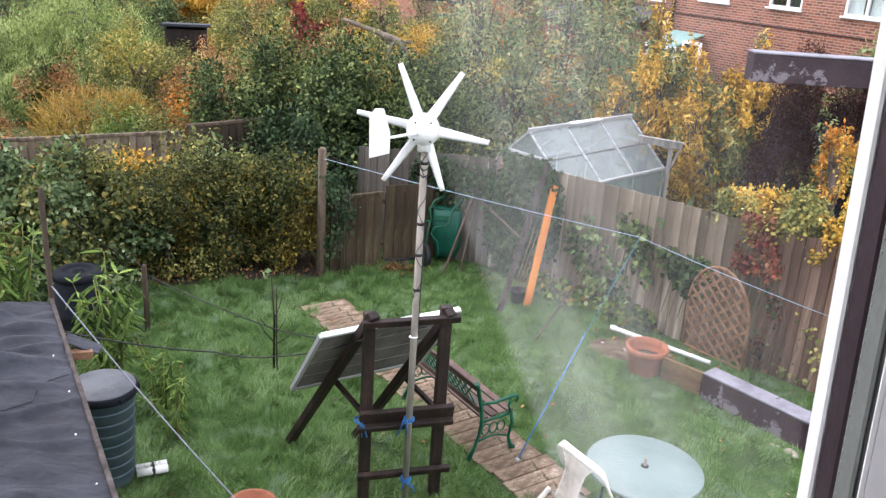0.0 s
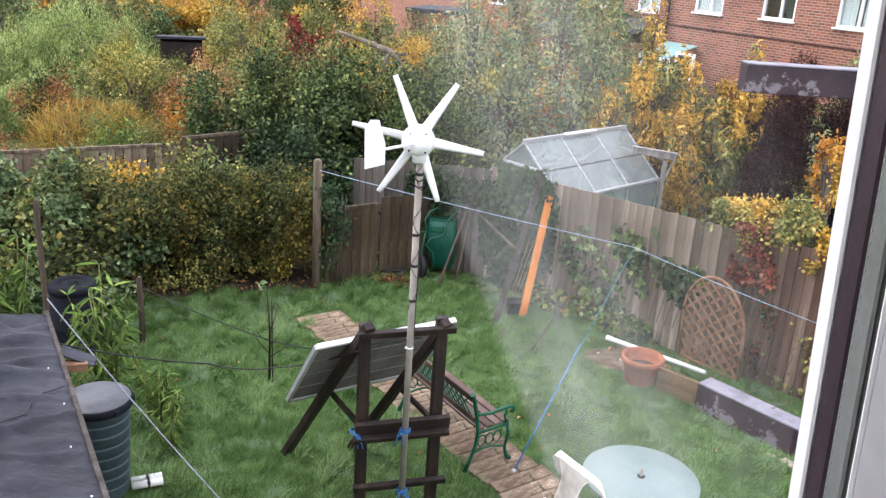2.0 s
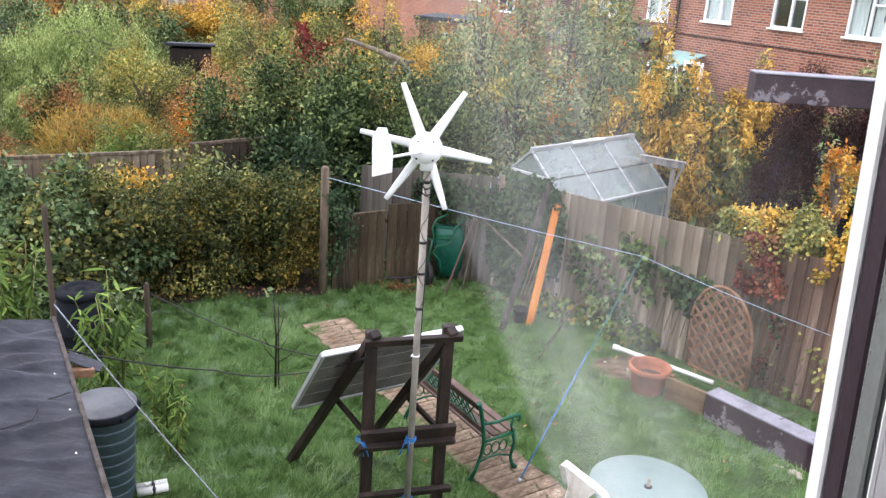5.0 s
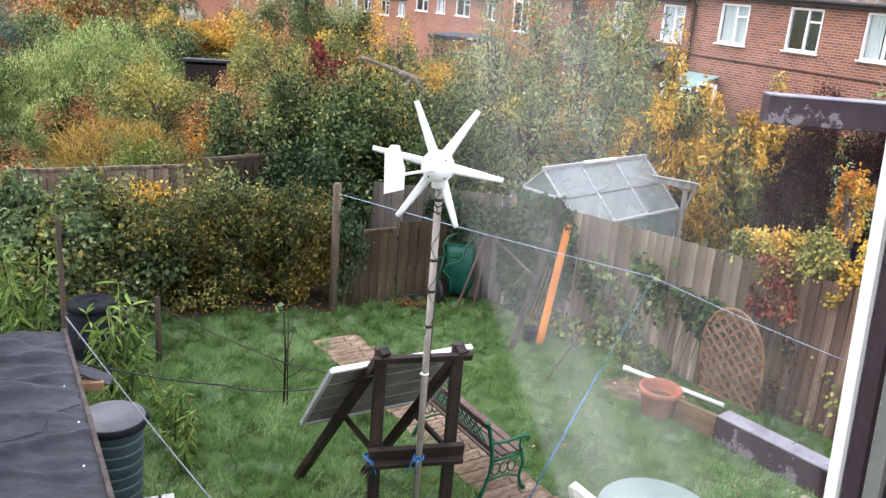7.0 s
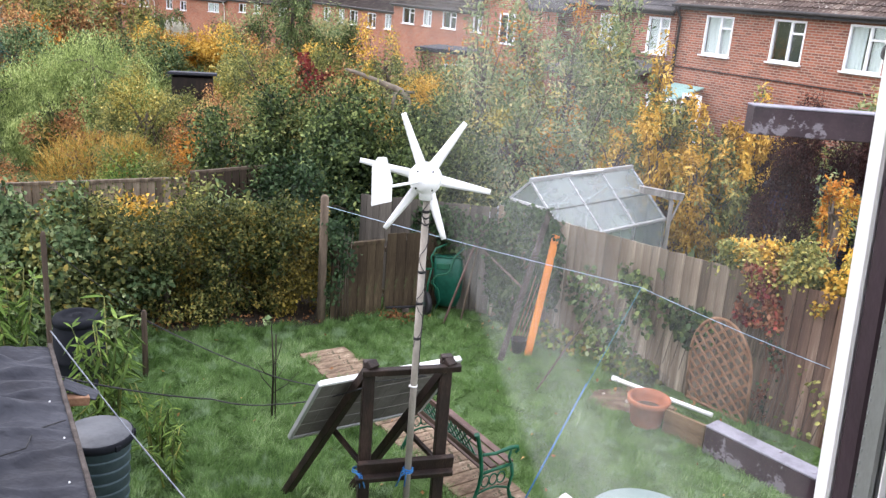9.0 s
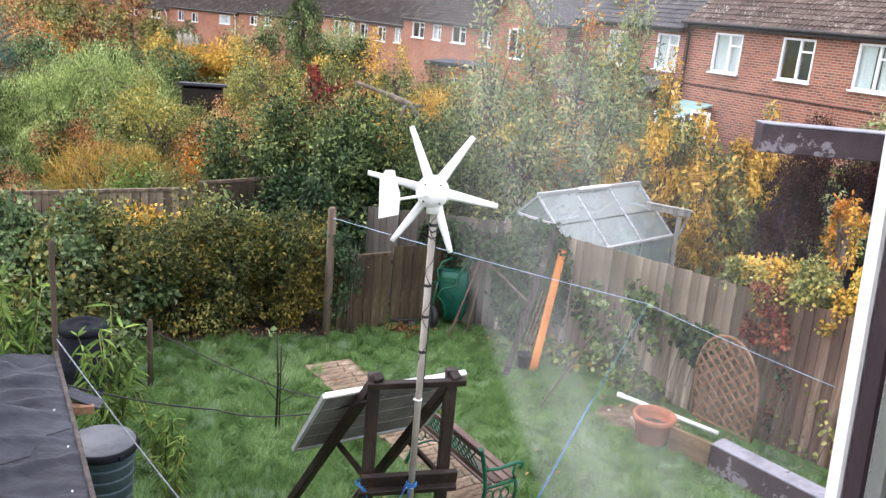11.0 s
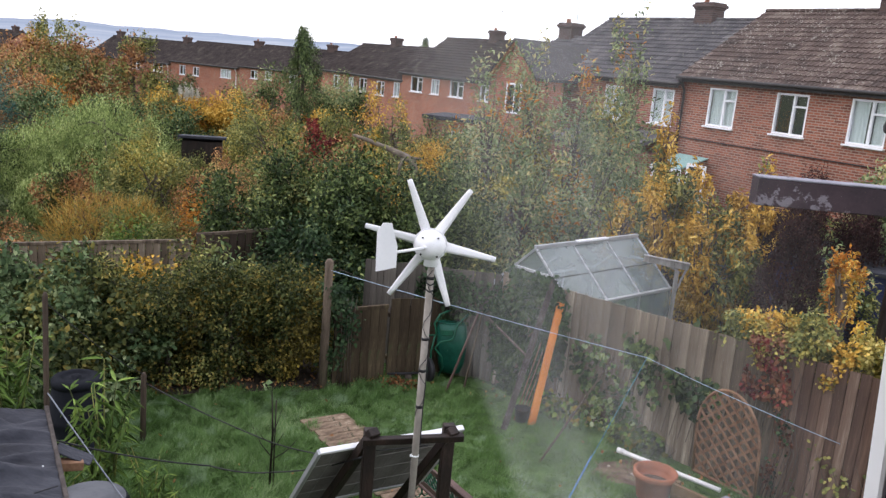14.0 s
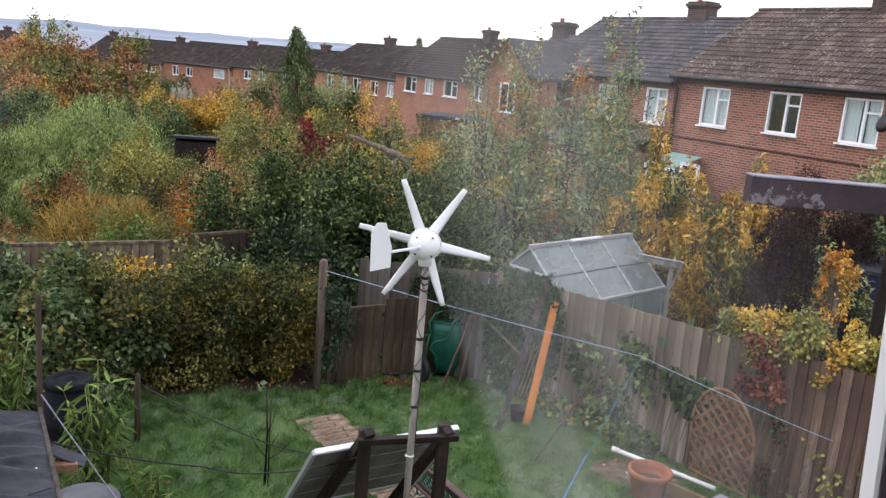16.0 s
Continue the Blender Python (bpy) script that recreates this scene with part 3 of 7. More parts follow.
# ---- garden fences ----
def fence(name, a, b, tops, label, material, board=0.1, base=0.0, group="garden fences", cap=False, red_from=None, tight=False):
    """Feather-edged boards from a to b in plan; tops: heights at the ends."""
    rng = random.Random(len(label) * 7 + int(a[0] * 10))
    a, b = Vector((*a, 0)), Vector((*b, 0))
    way = b - a
    m = Matrix.Translation(a) @ pose(0, 0, 0, 0, 0, math.degrees(math.atan2(way.y, way.x)))
    f = thing(name, m, label, "fence", group)
    n = round(way.length / board)
    bm = B()
    box(bm, (board * (0.985 if tight else 0.94), 0.022, 1.0), bevel=0.003)
    for v in bm.verts:
        # feather edge: one side thinner than the other
        if v.co.x < 0:
            v.co.y *= 0.45
    first = second = None
    for i in range(n):
        k = (i + 0.5) / n
        h = tops[0] + (tops[1] - tops[0]) * k + rng.uniform(-0.008, 0.008)
        if first is None:
            p = part("board", bm, material, f)
            first = p
        else:
            p = new("board", first.data)
            p.parent = f
        if red_from and i * board > red_from:
            # the boards past this point take the red-brown material
            if second is None:
                second = first.data.copy()
                second.materials[0] = M_BOARDRED
            p.data = second
        p.matrix_basis = pose((i + 0.5) * board, rng.uniform(-0.004, 0.004), base + h / 2, 0, rng.uniform(-0.5, 0.5), (4 if tight else 11) + rng.uniform(-4, 4) * (0.3 if tight else 1)) @ Matrix.Diagonal((1, 1, h, 1))
    for z in (0.3, 0.95, 1.5):
        if z < min(tops) - 0.1:
            bm = B()
            beam(bm, (0, 0.08, base + z), (way.length, 0.08, base + z), 0.07, 0.06)
            part("rail", bm, material, f)
    # added dark sheet that draws the shade lines in the board gaps
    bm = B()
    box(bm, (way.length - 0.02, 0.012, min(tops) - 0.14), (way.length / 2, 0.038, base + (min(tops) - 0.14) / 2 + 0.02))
    part("gap_shade_sheet", bm, M_DARKWOOD, f)
    if cap:
        bm = B()
        beam(bm, (0, 0, tops[0] + 0.02), (way.length, 0, tops[1] + 0.02), 0.06, 0.05)
        part("cap_rail", bm, material, f)
    return f


FENCE_A, FENCE_B = (1.05, 11.92), (6.6, 6.6)
fence("fence", FENCE_A, FENCE_B, (1.72, 1.82), "weathered grey-brown vertical board garden fence", M_BOARD, 0.115, red_from=4.05)
fence("fence", (-1.0, 12.5), (1.0, 11.98), (1.6, 1.66), "grey vertical board fence at the garden's end", M_BACKBOARD, 0.1)
fence("fence", (-1.26, 11.26), (-0.57, 11.71), (1.1, 1.1), "low damp brown board fence panel", M_DAMP, 0.138, cap=True, tight=True)
fence("fence", (-0.53, 11.76), (0.3, 12.12), (1.21, 1.21), "dark brown board gate panel by the barrow", M_DAMP, 0.15, tight=True)


# ---- wind turbine ----
def wind_turbine():
    t = thing("wind_turbine", (0, 6.05, 0), "white six-bladed small wind turbine on a grey pole", "wind turbine")
    bm = B()
    tube(bm, [(0, 0, 0), (0, 0, 3.2)], 0.027, 14)
    part("pole", bm, M_POLE, t, "taped galvanised pole")
    for z in (3.05, 2.58, 2.33, 2.04):
        bm = B()
        tube(bm, [(0, 0, z - 0.011), (0, 0, z + 0.011)], 0.0295, 12)
        part("tape", bm, M_BLACK, t)
    bm = B()
    tube(bm, [(0.034 * math.sin(2.6 + 1.4 * math.sin(k * 0.9)), -0.034 * abs(math.cos(2.6 + 1.4 * math.sin(k * 0.9))), 3.12 - k * 0.05) for k in range(24)], 0.003, 5)
    part("cable", bm, M_BLACK, t, "black cable tied along the pole")
    bm = B()
    for k in range(3):
        tube(bm, [(-0.03, -0.03, 3.07 - k * 0.05), (0.0, -0.037, 3.05 - k * 0.05), (0.03, -0.03, 3.065 - k * 0.05)], 0.006, 5)
    part("cable_tie", bm, M_BLACK, t)
    for z in (1.635, 0.86):
        bm = B()
        tube(bm, [(0, 0, z - 0.006), (0, 0, z + 0.006)], 0.031, 12)
        box(bm, (0.02, 0.012, 0.014), (-0.03, -0.012, z))
        part("cable_tie", bm, M_UPVC, t, "white cable tie")
    head = pose(-0.022, -0.02, 3.305, 0, 0, 0)
    bm = B()
    bmesh.ops.create_uvsphere(bm, u_segments=28, v_segments=16, radius=0.115)
    for v in bm.verts:
        v.co.y *= 1.25
    for f in bm.faces:
        f.smooth = True
    bm.transform(head)
    hub = part("hub", bm, M_WHITE, t)
    bm = B()
    tube(bm, [(0.118 * math.cos(a), -0.02, 0.118 * math.sin(a)) for a in [k * math.pi / 16 for k in range(33)]], 0.006, 5)
    bm.transform(head)
    part("rim", bm, M_WHITE, hub)
    for a in (0.9, 2.3, 3.9, 5.4):
        bm = B()
        tube(bm, [(0.085 * math.cos(a), -0.098, 0.085 * math.sin(a)), (0.088 * math.cos(a), -0.108, 0.088 * math.sin(a))], 0.007, 6)
        bm.transform(head)
        part("bolt", bm, M_BLACK, hub)
    bm = B()
    lathe(bm, [(0.05, -0.16), (0.05, -0.1), (0.07, -0.06), (0.07, 0.0)], 16)
    bm.transform(pose(-0.01, 0, 3.3))
    part("generator", bm, M_WHITE, t)
    for i, (dx, dz) in enumerate([(-0.19, 0.46), (0.25, 0.4), (0.44, -0.07), (0.17, -0.46), (-0.25, -0.37), (-0.42, 0.08)]):
        ang = math.atan2(dz, dx)
        ln = 0.49
        bm = B()
        rows = []
        for k in range(9):
            s = 0.07 + (ln - 0.07) * k / 8
            w = 0.085 - 0.047 * k / 8
            tw = radians(24 - 18 * k / 8)
            ring = []
            for u, hgt in ((-0.5, 0.0), (-0.2, 0.012), (0.2, 0.012), (0.5, 0.0), (0.2, -0.004), (-0.2, -0.004)):
                c, y = u * w, hgt
                ring.append(bm.verts.new((s, c * math.sin(tw) + y * math.cos(tw), c * math.cos(tw) - y * math.sin(tw))))
            rows.append(ring)
        for r0, r1 in zip(rows, rows[1:]):
            for k in range(6):
                f = bm.faces.new((r0[k], r0[(k + 1) % 6], r1[(k + 1) % 6], r1[k]))
                f.smooth = True
        bm.faces.new(rows[0][::-1])
        bm.faces.new(rows[-1])
        bm.transform(head @ pose(0, 0.02, 0, 0, -math.degrees(ang), 0))
        part("blade", bm, M_WHITE, t)
    bm = B()
    tube(bm, [(-0.04, -0.14, 3.305), (-0.26, -0.3, 3.285)], 0.011)
    tube(bm, [(-0.035, -0.135, 3.307), (-0.07, -0.16, 3.302)], 0.017)
    part("tail_boom", bm, M_WHITE, t)
    bm = B()
    prof = [(-0.09, 0.14), (-0.045, 0.21), (0.03, 0.21), (0.09, 0.02), (0.09, -0.15), (-0.08, -0.19)]
    a = [bm.verts.new((x, -0.006, z)) for x, z in prof]
    b = [bm.verts.new((x, 0.006, z)) for x, z in prof]
    bm.faces.new(a)
    bm.faces.new(b[::-1])
    for i in range(6):
        bm.faces.new((a[i], b[i], b[(i + 1) % 6], a[(i + 1) % 6]))
    bm.transform(pose(-0.318, -0.32, 3.31, 0, 0, 12) @ Matrix.Diagonal((0.82, 1, 0.86, 1)))
    part("tail_fin", bm, M_WHITE, t)


wind_turbine()


# ---- solar panel on its stand ----
M_PANEL = surface("solar_cell_back", [(0.1, 0.095, 0.085), (0.15, 0.143, 0.13), (0.2, 0.19, 0.175)], 3, 30, 0.75, 0.1, spec=0.1)
M_ALU = surface("pale_aluminium", [(0.36, 0.37, 0.38), (0.5, 0.51, 0.52)], 5, 50, 0.4, 0.05, metal=0.5)
M_GRID = surface("pale_cell_line", [(0.2, 0.195, 0.18), (0.28, 0.27, 0.25)], 5, 50, 0.7, 0)


def knot_of_rope(bm, at, r, turns=3, seed=1):
    rng = random.Random(seed)
    pts = []
    for i in range(turns * 12 + 1):
        a = i / 12 * 2 * math.pi
        pts.append((at[0] + r * math.cos(a), at[1] + r * math.sin(a), at[2] - 0.02 + 0.04 * i / (turns * 12) + rng.uniform(-0.006, 0.006)))
    tube(bm, pts, 0.006, 5)
    for k in range(3):
        d = rng.uniform(0, 6.28)
        tube(bm, [(at[0] - r * 0.3, at[1] - r, at[2]), (at[0] + math.cos(d) * 0.05, at[1] - r - 0.03, at[2] + rng.uniform(-0.03, 0.06)),
                  (at[0] + math.cos(d) * 0.09, at[1] - r - 0.03, at[2] - rng.uniform(0.04, 0.12))], 0.005, 5)


def solar_stand():
    L, R = Vector((-0.36, 6.12, 0)), Vector((0.25, 6.26, 0))
    acr = (R - L).normalized()
    awy = Vector((-0.51, 0.86, 0))
    st = thing("solar_panel_stand", (0, 0, 0), "dark-stained timber frame stand holding a tilted solar panel on grass", "solar stand")
    for p, h in ((L, 1.79), (R, 1.82)):
        bm = B()
        beam(bm, p, p + Vector((0, 0, h)), 0.095, 0.075, 0.006, 14)
        part("leg", bm, M_DARKWOOD, st)
    for z, w, name in ((1.72, 0.06, "top_rail"), (0.87, 0.13, "middle_rail"), (0.3, 0.06, "bottom_rail")):
        bm = B()
        f = Vector((0.02, -0.07, 0))
        beam(bm, L - acr * 0.07 + f + Vector((0, 0, z)), R + acr * 0.1 + f + Vector((0, 0, z + 0.02)), 0.05, w, 0.005, 14)
        part(name, bm, M_DARKWOOD, st)
    bm = B()
    beam(bm, L - acr * 0.08 + Vector((0.02, -0.1, 0.79)), R + acr * 0.1 + Vector((0.02, -0.1, 0.81)), 0.06, 0.05, 0.005, 14)
    part("ledger", bm, M_DARKWOOD, st)
    for p, ln in ((L, 2.15), (R, 2.15)):
        a = p + Vector((0, 0, 1.8)) - awy * 0.07
        b = p + Vector((-0.77, 0.84, 0.0))
        bm = B()
        beam(bm, a, b, 0.09, 0.07, 0.006)
        part("rafter", bm, M_DARKWOOD, st)
        bm = B()
        beam(bm, p + Vector((0, 0, 0.84)), p + awy * 0.62 + Vector((0, 0, 0.86)), 0.04, 0.04)
        part("brace", bm, M_DARKWOOD, st)
    # the panel lies on the far side of the rafters, its back to the house
    down = (awy * 0.61 + Vector((0, 0, -0.79))).normalized()
    side = Vector((awy.y, -awy.x, 0))
    nrm = side.cross(down).normalized()
    m = Matrix((side, down, nrm)).transposed().to_4x4()
    m.translation = Vector((-0.735, 6.07, 1.585))
    pn = part("solar_panel", B(), M_PANEL, st, "grey-backed solar panel in a pale frame")
    W, H = 1.3, 1.0
    bm = B()
    box(bm, (W, H, 0.012), (W / 2, H / 2, 0))
    bm.to_mesh(pn.data)
    bm.free()
    pn.matrix_basis = m
    for sz, at in (((W, 0.035, 0.045), (W / 2, 0.0, 0)), ((W, 0.035, 0.045), (W / 2, H, 0)), ((0.035, H, 0.045), (0, H / 2, 0)), ((0.035, H, 0.045), (W, H / 2, 0))):
        bm = B()
        box(bm, sz, at, bevel=0.004)
        part("frame_bar", bm, M_UPVC if at[1] == 0.0 else M_ALU, pn)
    for i in range(1, 9):
        for sgn in (1, -1):
            bm = B()
            box(bm, (0.003, H - 0.04, 0.002), (W * i / 9, H / 2, 0.008 * sgn))
            part("cell_line", bm, M_GRID, pn)
    for i in range(1, 4):
        bm = B()
        box(bm, (W - 0.04, 0.007, 0.004), (W / 2, H * i / 4, 0.009))
        box(bm, (W - 0.04, 0.007, 0.004), (W / 2, H * i / 4, -0.009))
        part("cell_line", bm, M_GRID, pn)
    for z in (0.88, 0.3):
        bm = B()
        knot_of_rope(bm, (0.0, 6.05, z), 0.04, 3, int(z * 10))
        part("rope_lashing", bm, M_BLUE, st, "blue rope lashing")
    bm = B()
    knot_of_rope(bm, (-0.4, 6.07, 0.84), 0.05, 2, 5)
    part("rope_lashing", bm, M_BLUE, st, "blue rope lashing")


solar_stand()


# ---- garden bench ----
def garden_bench():
    m = pose(0.46, 7.42, 0.03, 0, 0, math.degrees(math.atan2(0.85, -0.53)))
    b = thing("garden_bench", m, "garden bench with green cast-iron ends and brown slats", "bench")
    # local x along the bench, y towards its back
    for i in range(4):
        bm = B()
        box(bm, (1.22, 0.075, 0.022), (0, -0.2 + i * 0.095, 0.42 - i * 0.004), bevel=0.004)
        part("seat_slat", bm, M_BENCHWOOD, b)
    for z, y in ((0.51, 0.155), (0.755, 0.215)):
        bm = B()
        box(bm, (1.2, 0.022, 0.07), (0, y, z), (-15, 0, 0), bevel=0.004)
        part("back_rail", bm, M_BENCHWOOD, b)
    grid = part("back_lattice", B(), M_GREENIRON, b, "green cast-iron lattice in the backrest")
    bm = B()
    for i in range(14):
        x = -0.52 + i * 0.08
        for s in (-1, 1):
            if abs(x + s * 0.16) < 0.56:
                beam(bm, (x, 0.16, 0.545), (x + s * 0.16, 0.205, 0.725), 0.008, 0.014, 0)
    beam(bm, (-0.55, 0.16, 0.545), (0.55, 0.16, 0.545), 0.012, 0.012, 0)
    beam(bm, (-0.55, 0.205, 0.725), (0.55, 0.205, 0.725), 0.012, 0.012, 0)
    bm.to_mesh(grid.data)
    bm.free()
    for x in (-0.62, 0.62):
        end = part("bench_end", B(), M_GREENIRON, b, "green cast-iron bench end")
        bm = B()
        tube(bm, [(x, 0.25, 0.0), (x, 0.2, 0.1), (x, 0.15, 0.25), (x, 0.13, 0.38), (x, 0.155, 0.55), (x, 0.21, 0.77), (x, 0.23, 0.81)],
             [0.024, 0.018, 0.017, 0.02, 0.02, 0.02, 0.026], 7)
        tube(bm, [(x, -0.27, 0.0), (x, -0.23, 0.04), (x, -0.2, 0.14), (x, -0.23, 0.28), (x, -0.21, 0.4)], [0.028, 0.022, 0.016, 0.016, 0.02], 7)
        tube(bm, [(x, -0.22, 0.4), (x, 0.14, 0.38)], 0.016, 7)
        tube(bm, [(x, 0.16, 0.58), (x, 0.0, 0.56), (x, -0.18, 0.58), (x, -0.26, 0.57), (x, -0.27, 0.53), (x, -0.24, 0.51)],
             [0.015, 0.016, 0.02, 0.018, 0.015, 0.01], 7)
        tube(bm, [(x, -0.2, 0.41), (x, -0.17, 0.48), (x, -0.19, 0.57)], 0.013, 6)
        tube(bm, [(x, -0.2, 0.15), (x, -0.05, 0.2), (x, 0.06, 0.2), (x, 0.16, 0.18)], 0.011, 6)
        for k in range(3):
            c = (x, -0.1 + k * 0.09, 0.29)
            tube(bm, [(x, c[1] + 0.045 * math.cos(a), c[2] + 0.06 * math.sin(a)) for a in [i * 0.7 for i in range(10)]], 0.008, 5)
        bm.to_mesh(end.data)
        bm.free()


garden_bench()

# ---- table and chair ----
M_TABLE = surface("pale_green_painted_top", [(0.14, 0.195, 0.185), (0.175, 0.235, 0.222), (0.215, 0.27, 0.255)], 2.5, 25, 0.4, 0.05)
M_CHAIR = surface("stained_white_plastic", [(0.35, 0.3, 0.24), (0.62, 0.58, 0.52), (0.78, 0.76, 0.72)], 4, 18, 0.5, 0.05)


def garden_table():
    t = thing("garden_table", (1.92, 5.79, 0), "round pale green garden table with a parasol hole", "table")
    bm = B()
    lathe(bm, [(0.02, 0.685), (0.45, 0.685), (0.468, 0.695), (0.468, 0.712), (0.46, 0.72), (0.03, 0.722)], 64)
    part("tabletop", bm, M_TABLE, t)
    bm = B()
    tube(bm, [(0, 0, 0.6), (0, 0, 0.8)], 0.014, 12)
    part("parasol_socket", bm, M_POLE, t)
    bm = B()
    lathe(bm, [(0.032, 0.722), (0.032, 0.727), (0.015, 0.729)], 20)
    part("socket_ring", bm, M_BLACK, t)
    for k in range(4):
        a = math.pi / 4 + k * math.pi / 2
        bm = B()
        tube(bm, [(0.3 * math.cos(a), 0.3 * math.sin(a), 0.69), (0.38 * math.cos(a), 0.38 * math.sin(a), 0.0)], 0.018, 8)
        part("leg", bm, M_GREENIRON, t)


garden_table()


def plastic_chair():
    tip = pose(1.22, 5.42, 0.0, 0, 0, 122) @ pose(0, -0.25, 0.012, 25, 0, 0) @ Matrix.Translation((0, 0.25, 0))
    c = thing("garden_chair", tip, "stained white plastic garden armchair tipped against the table", "chair")
    # local: seat faces -y, back at +y
    bm = B()
    vs = []
    for j in range(9):
        for i in range(9):
            u, w = i / 8 - 0.5, j / 8
            vs.append(bm.verts.new((u * 0.42, -0.22 + w * 0.42, 0.42 - 0.03 * math.cos(u * 3) + 0.02 * (1 - w))))
    for j in range(8):
        for i in range(8):
            bm.faces.new((vs[j * 9 + i], vs[j * 9 + i + 1], vs[j * 9 + i + 10], vs[j * 9 + i + 9])).smooth = True
    bmesh.ops.solidify(bm, geom=bm.faces[:], thickness=0.01)
    part("seat", bm, M_CHAIR, c)
    # back: a splat that widens a little towards the top rail
    bm = B()
    n, rows = 12, []
    for j in range(21):
        w = j / 20
        half = 0.12 - 0.018 * math.sin(w * 3.14) + 0.075 * max(0.0, (w - 0.6) / 0.4) ** 2
        row = []
        for i in range(n + 1):
            u = 2 * i / n - 1
            row.append(bm.verts.new((half * u, 0.2 + 0.11 * w + 0.012 - 0.03 * u * u * w, 0.42 + 0.4 * w)))
        rows.append(row)
    for j in range(20):
        for i in range(n):
            bm.faces.new((rows[j][i], rows[j][i + 1], rows[j + 1][i + 1], rows[j + 1][i])).smooth = True
    bmesh.ops.solidify(bm, geom=bm.faces[:], thickness=0.014)
    part("backrest", bm, M_CHAIR, c)
    # top rail and arms: one ribbon, upright across the back, turning flat along the arms
    bm = B()
    ring = []
    for k in range(49):
        q = k / 24 - 1
        a = min(1.0, abs(q) / 0.5)
        b = max(0.0, abs(q) - 0.5) / 0.5
        side_ = math.copysign(1, q)
        x = side_ * (0.27 * math.sin(a * 1.45) + 0.035 * math.sin(b * 2.4))
        y = 0.325 - 0.1 * (1 - math.cos(a * 1.5)) - 0.42 * b
        z = 0.832 - 0.05 * a ** 3 - 0.2 * math.sin(min(1.0, b * 1.25) * 1.57)
        wide = 0.03 - 0.004 * b
        flat = math.radians(8 + 30 * a ** 3 + 50 * min(1.0, b * 1.6))
        out = Vector((side_ * min(1.0, a ** 2 + b), 1 - min(1.0, a ** 2 * 0.6 + b), 0)).normalized()
        vsr = []
        for u in (-1, -0.5, 0, 0.5, 1):
            vsr.append(bm.verts.new(Vector((x, y, z + 0.006 * (1 - u * u))) + (out * math.sin(flat) - Vector((0, 0, 1)) * math.cos(flat)) * wide * u))
        ring.append(vsr)
    for a, b in zip(ring, ring[1:]):
        for k in range(4):
            bm.faces.new((a[k], a[k + 1], b[k + 1], b[k])).smooth = True
    bmesh.ops.recalc_face_normals(bm, faces=bm.faces[:])
    bmesh.ops.solidify(bm, geom=bm.faces[:], thickness=0.012)
    part("arm_rail", bm, M_CHAIR, c, "curved top rail running into both arms")
    for s in (-1, 1):
        for y, yt in ((-0.25, -0.22), (0.3, 0.2)):
            bm = B()
            beam(bm, (s * 0.27, y, 0), (s * (0.28 if y < 0 else 0.2), yt, 0.61 if y < 0 else 0.44), 0.045, 0.03, 0.006)
            part("leg", bm, M_CHAIR, c)


plastic_chair()


# ---- things along the fence ----
FD = Vector((5.55, -5.32, 0)).normalized()
FN = Vector((0.692, 0.722, 0))
FROT = math.degrees(math.atan2(FD.y, FD.x))
M_TRELLIS = surface("orange_brown_trellis", [(0.12, 0.06, 0.034), (0.21, 0.115, 0.066), (0.29, 0.175, 0.11)], 5, 40, 0.8, 0.3)
M_POT = surface("terracotta_plastic", [(0.2, 0.075, 0.042), (0.31, 0.115, 0.062), (0.38, 0.165, 0.1)], 4, 30, 0.8, 0.2)
M_PIPE = surface("white_pipe", [(0.6, 0.6, 0.58), (0.8, 0.8, 0.78)], 4, 40, 0.35, 0.05)
M_BEDWOOD = surface("tan_bed_board", [(0.06, 0.038, 0.02), (0.14, 0.092, 0.05), (0.22, 0.152, 0.088)], 5, 40, 0.85, 0.4, stretch=(0.5, 2, 2))


def peeling(name):
    m = surface(name, [(0.02, 0.012, 0.016), (0.035, 0.02, 0.026), (0.05, 0.03, 0.036)], 3, 30, 0.6, 0.3)
    t = m.node_tree
    b = t.nodes["Principled BSDF"]
    src = b.inputs["Base Color"].links[0].from_socket
    co = t.nodes.new("ShaderNodeTexCoord")
    nz = node(t, "ShaderNodeTexNoise", Scale=3.6, Detail=6.0, Roughness=0.66)
    t.links.new(co.outputs["Object"], nz.inputs["Vector"])
    rp = t.nodes.new("ShaderNodeValToRGB")
    rp.color_ramp.elements[0].position, rp.color_ramp.elements[1].position = 0.565, 0.6
    t.links.new(nz.outputs[0], rp.inputs[0])
    mx = t.nodes.new("ShaderNodeMixRGB")
    mx.inputs[2].default_value = (0.17, 0.15, 0.17, 1)
    t.links.new(rp.outputs[0], mx.inputs[0])
    t.links.new(src, mx.inputs[1])
    t.links.new(mx.outputs[0], b.inputs["Base Color"])
    return m


M_PEEL = peeling("dark_purple_peeling_paint")
M_PEELTOP = surface("worn_pale_grey_paint", [(0.13, 0.125, 0.15), (0.22, 0.215, 0.25), (0.29, 0.285, 0.32)], 3, 25, 0.7, 0.3)


flecked(M_PEELTOP, 6.0, 0.8, (0.05, 0.035, 0.042))


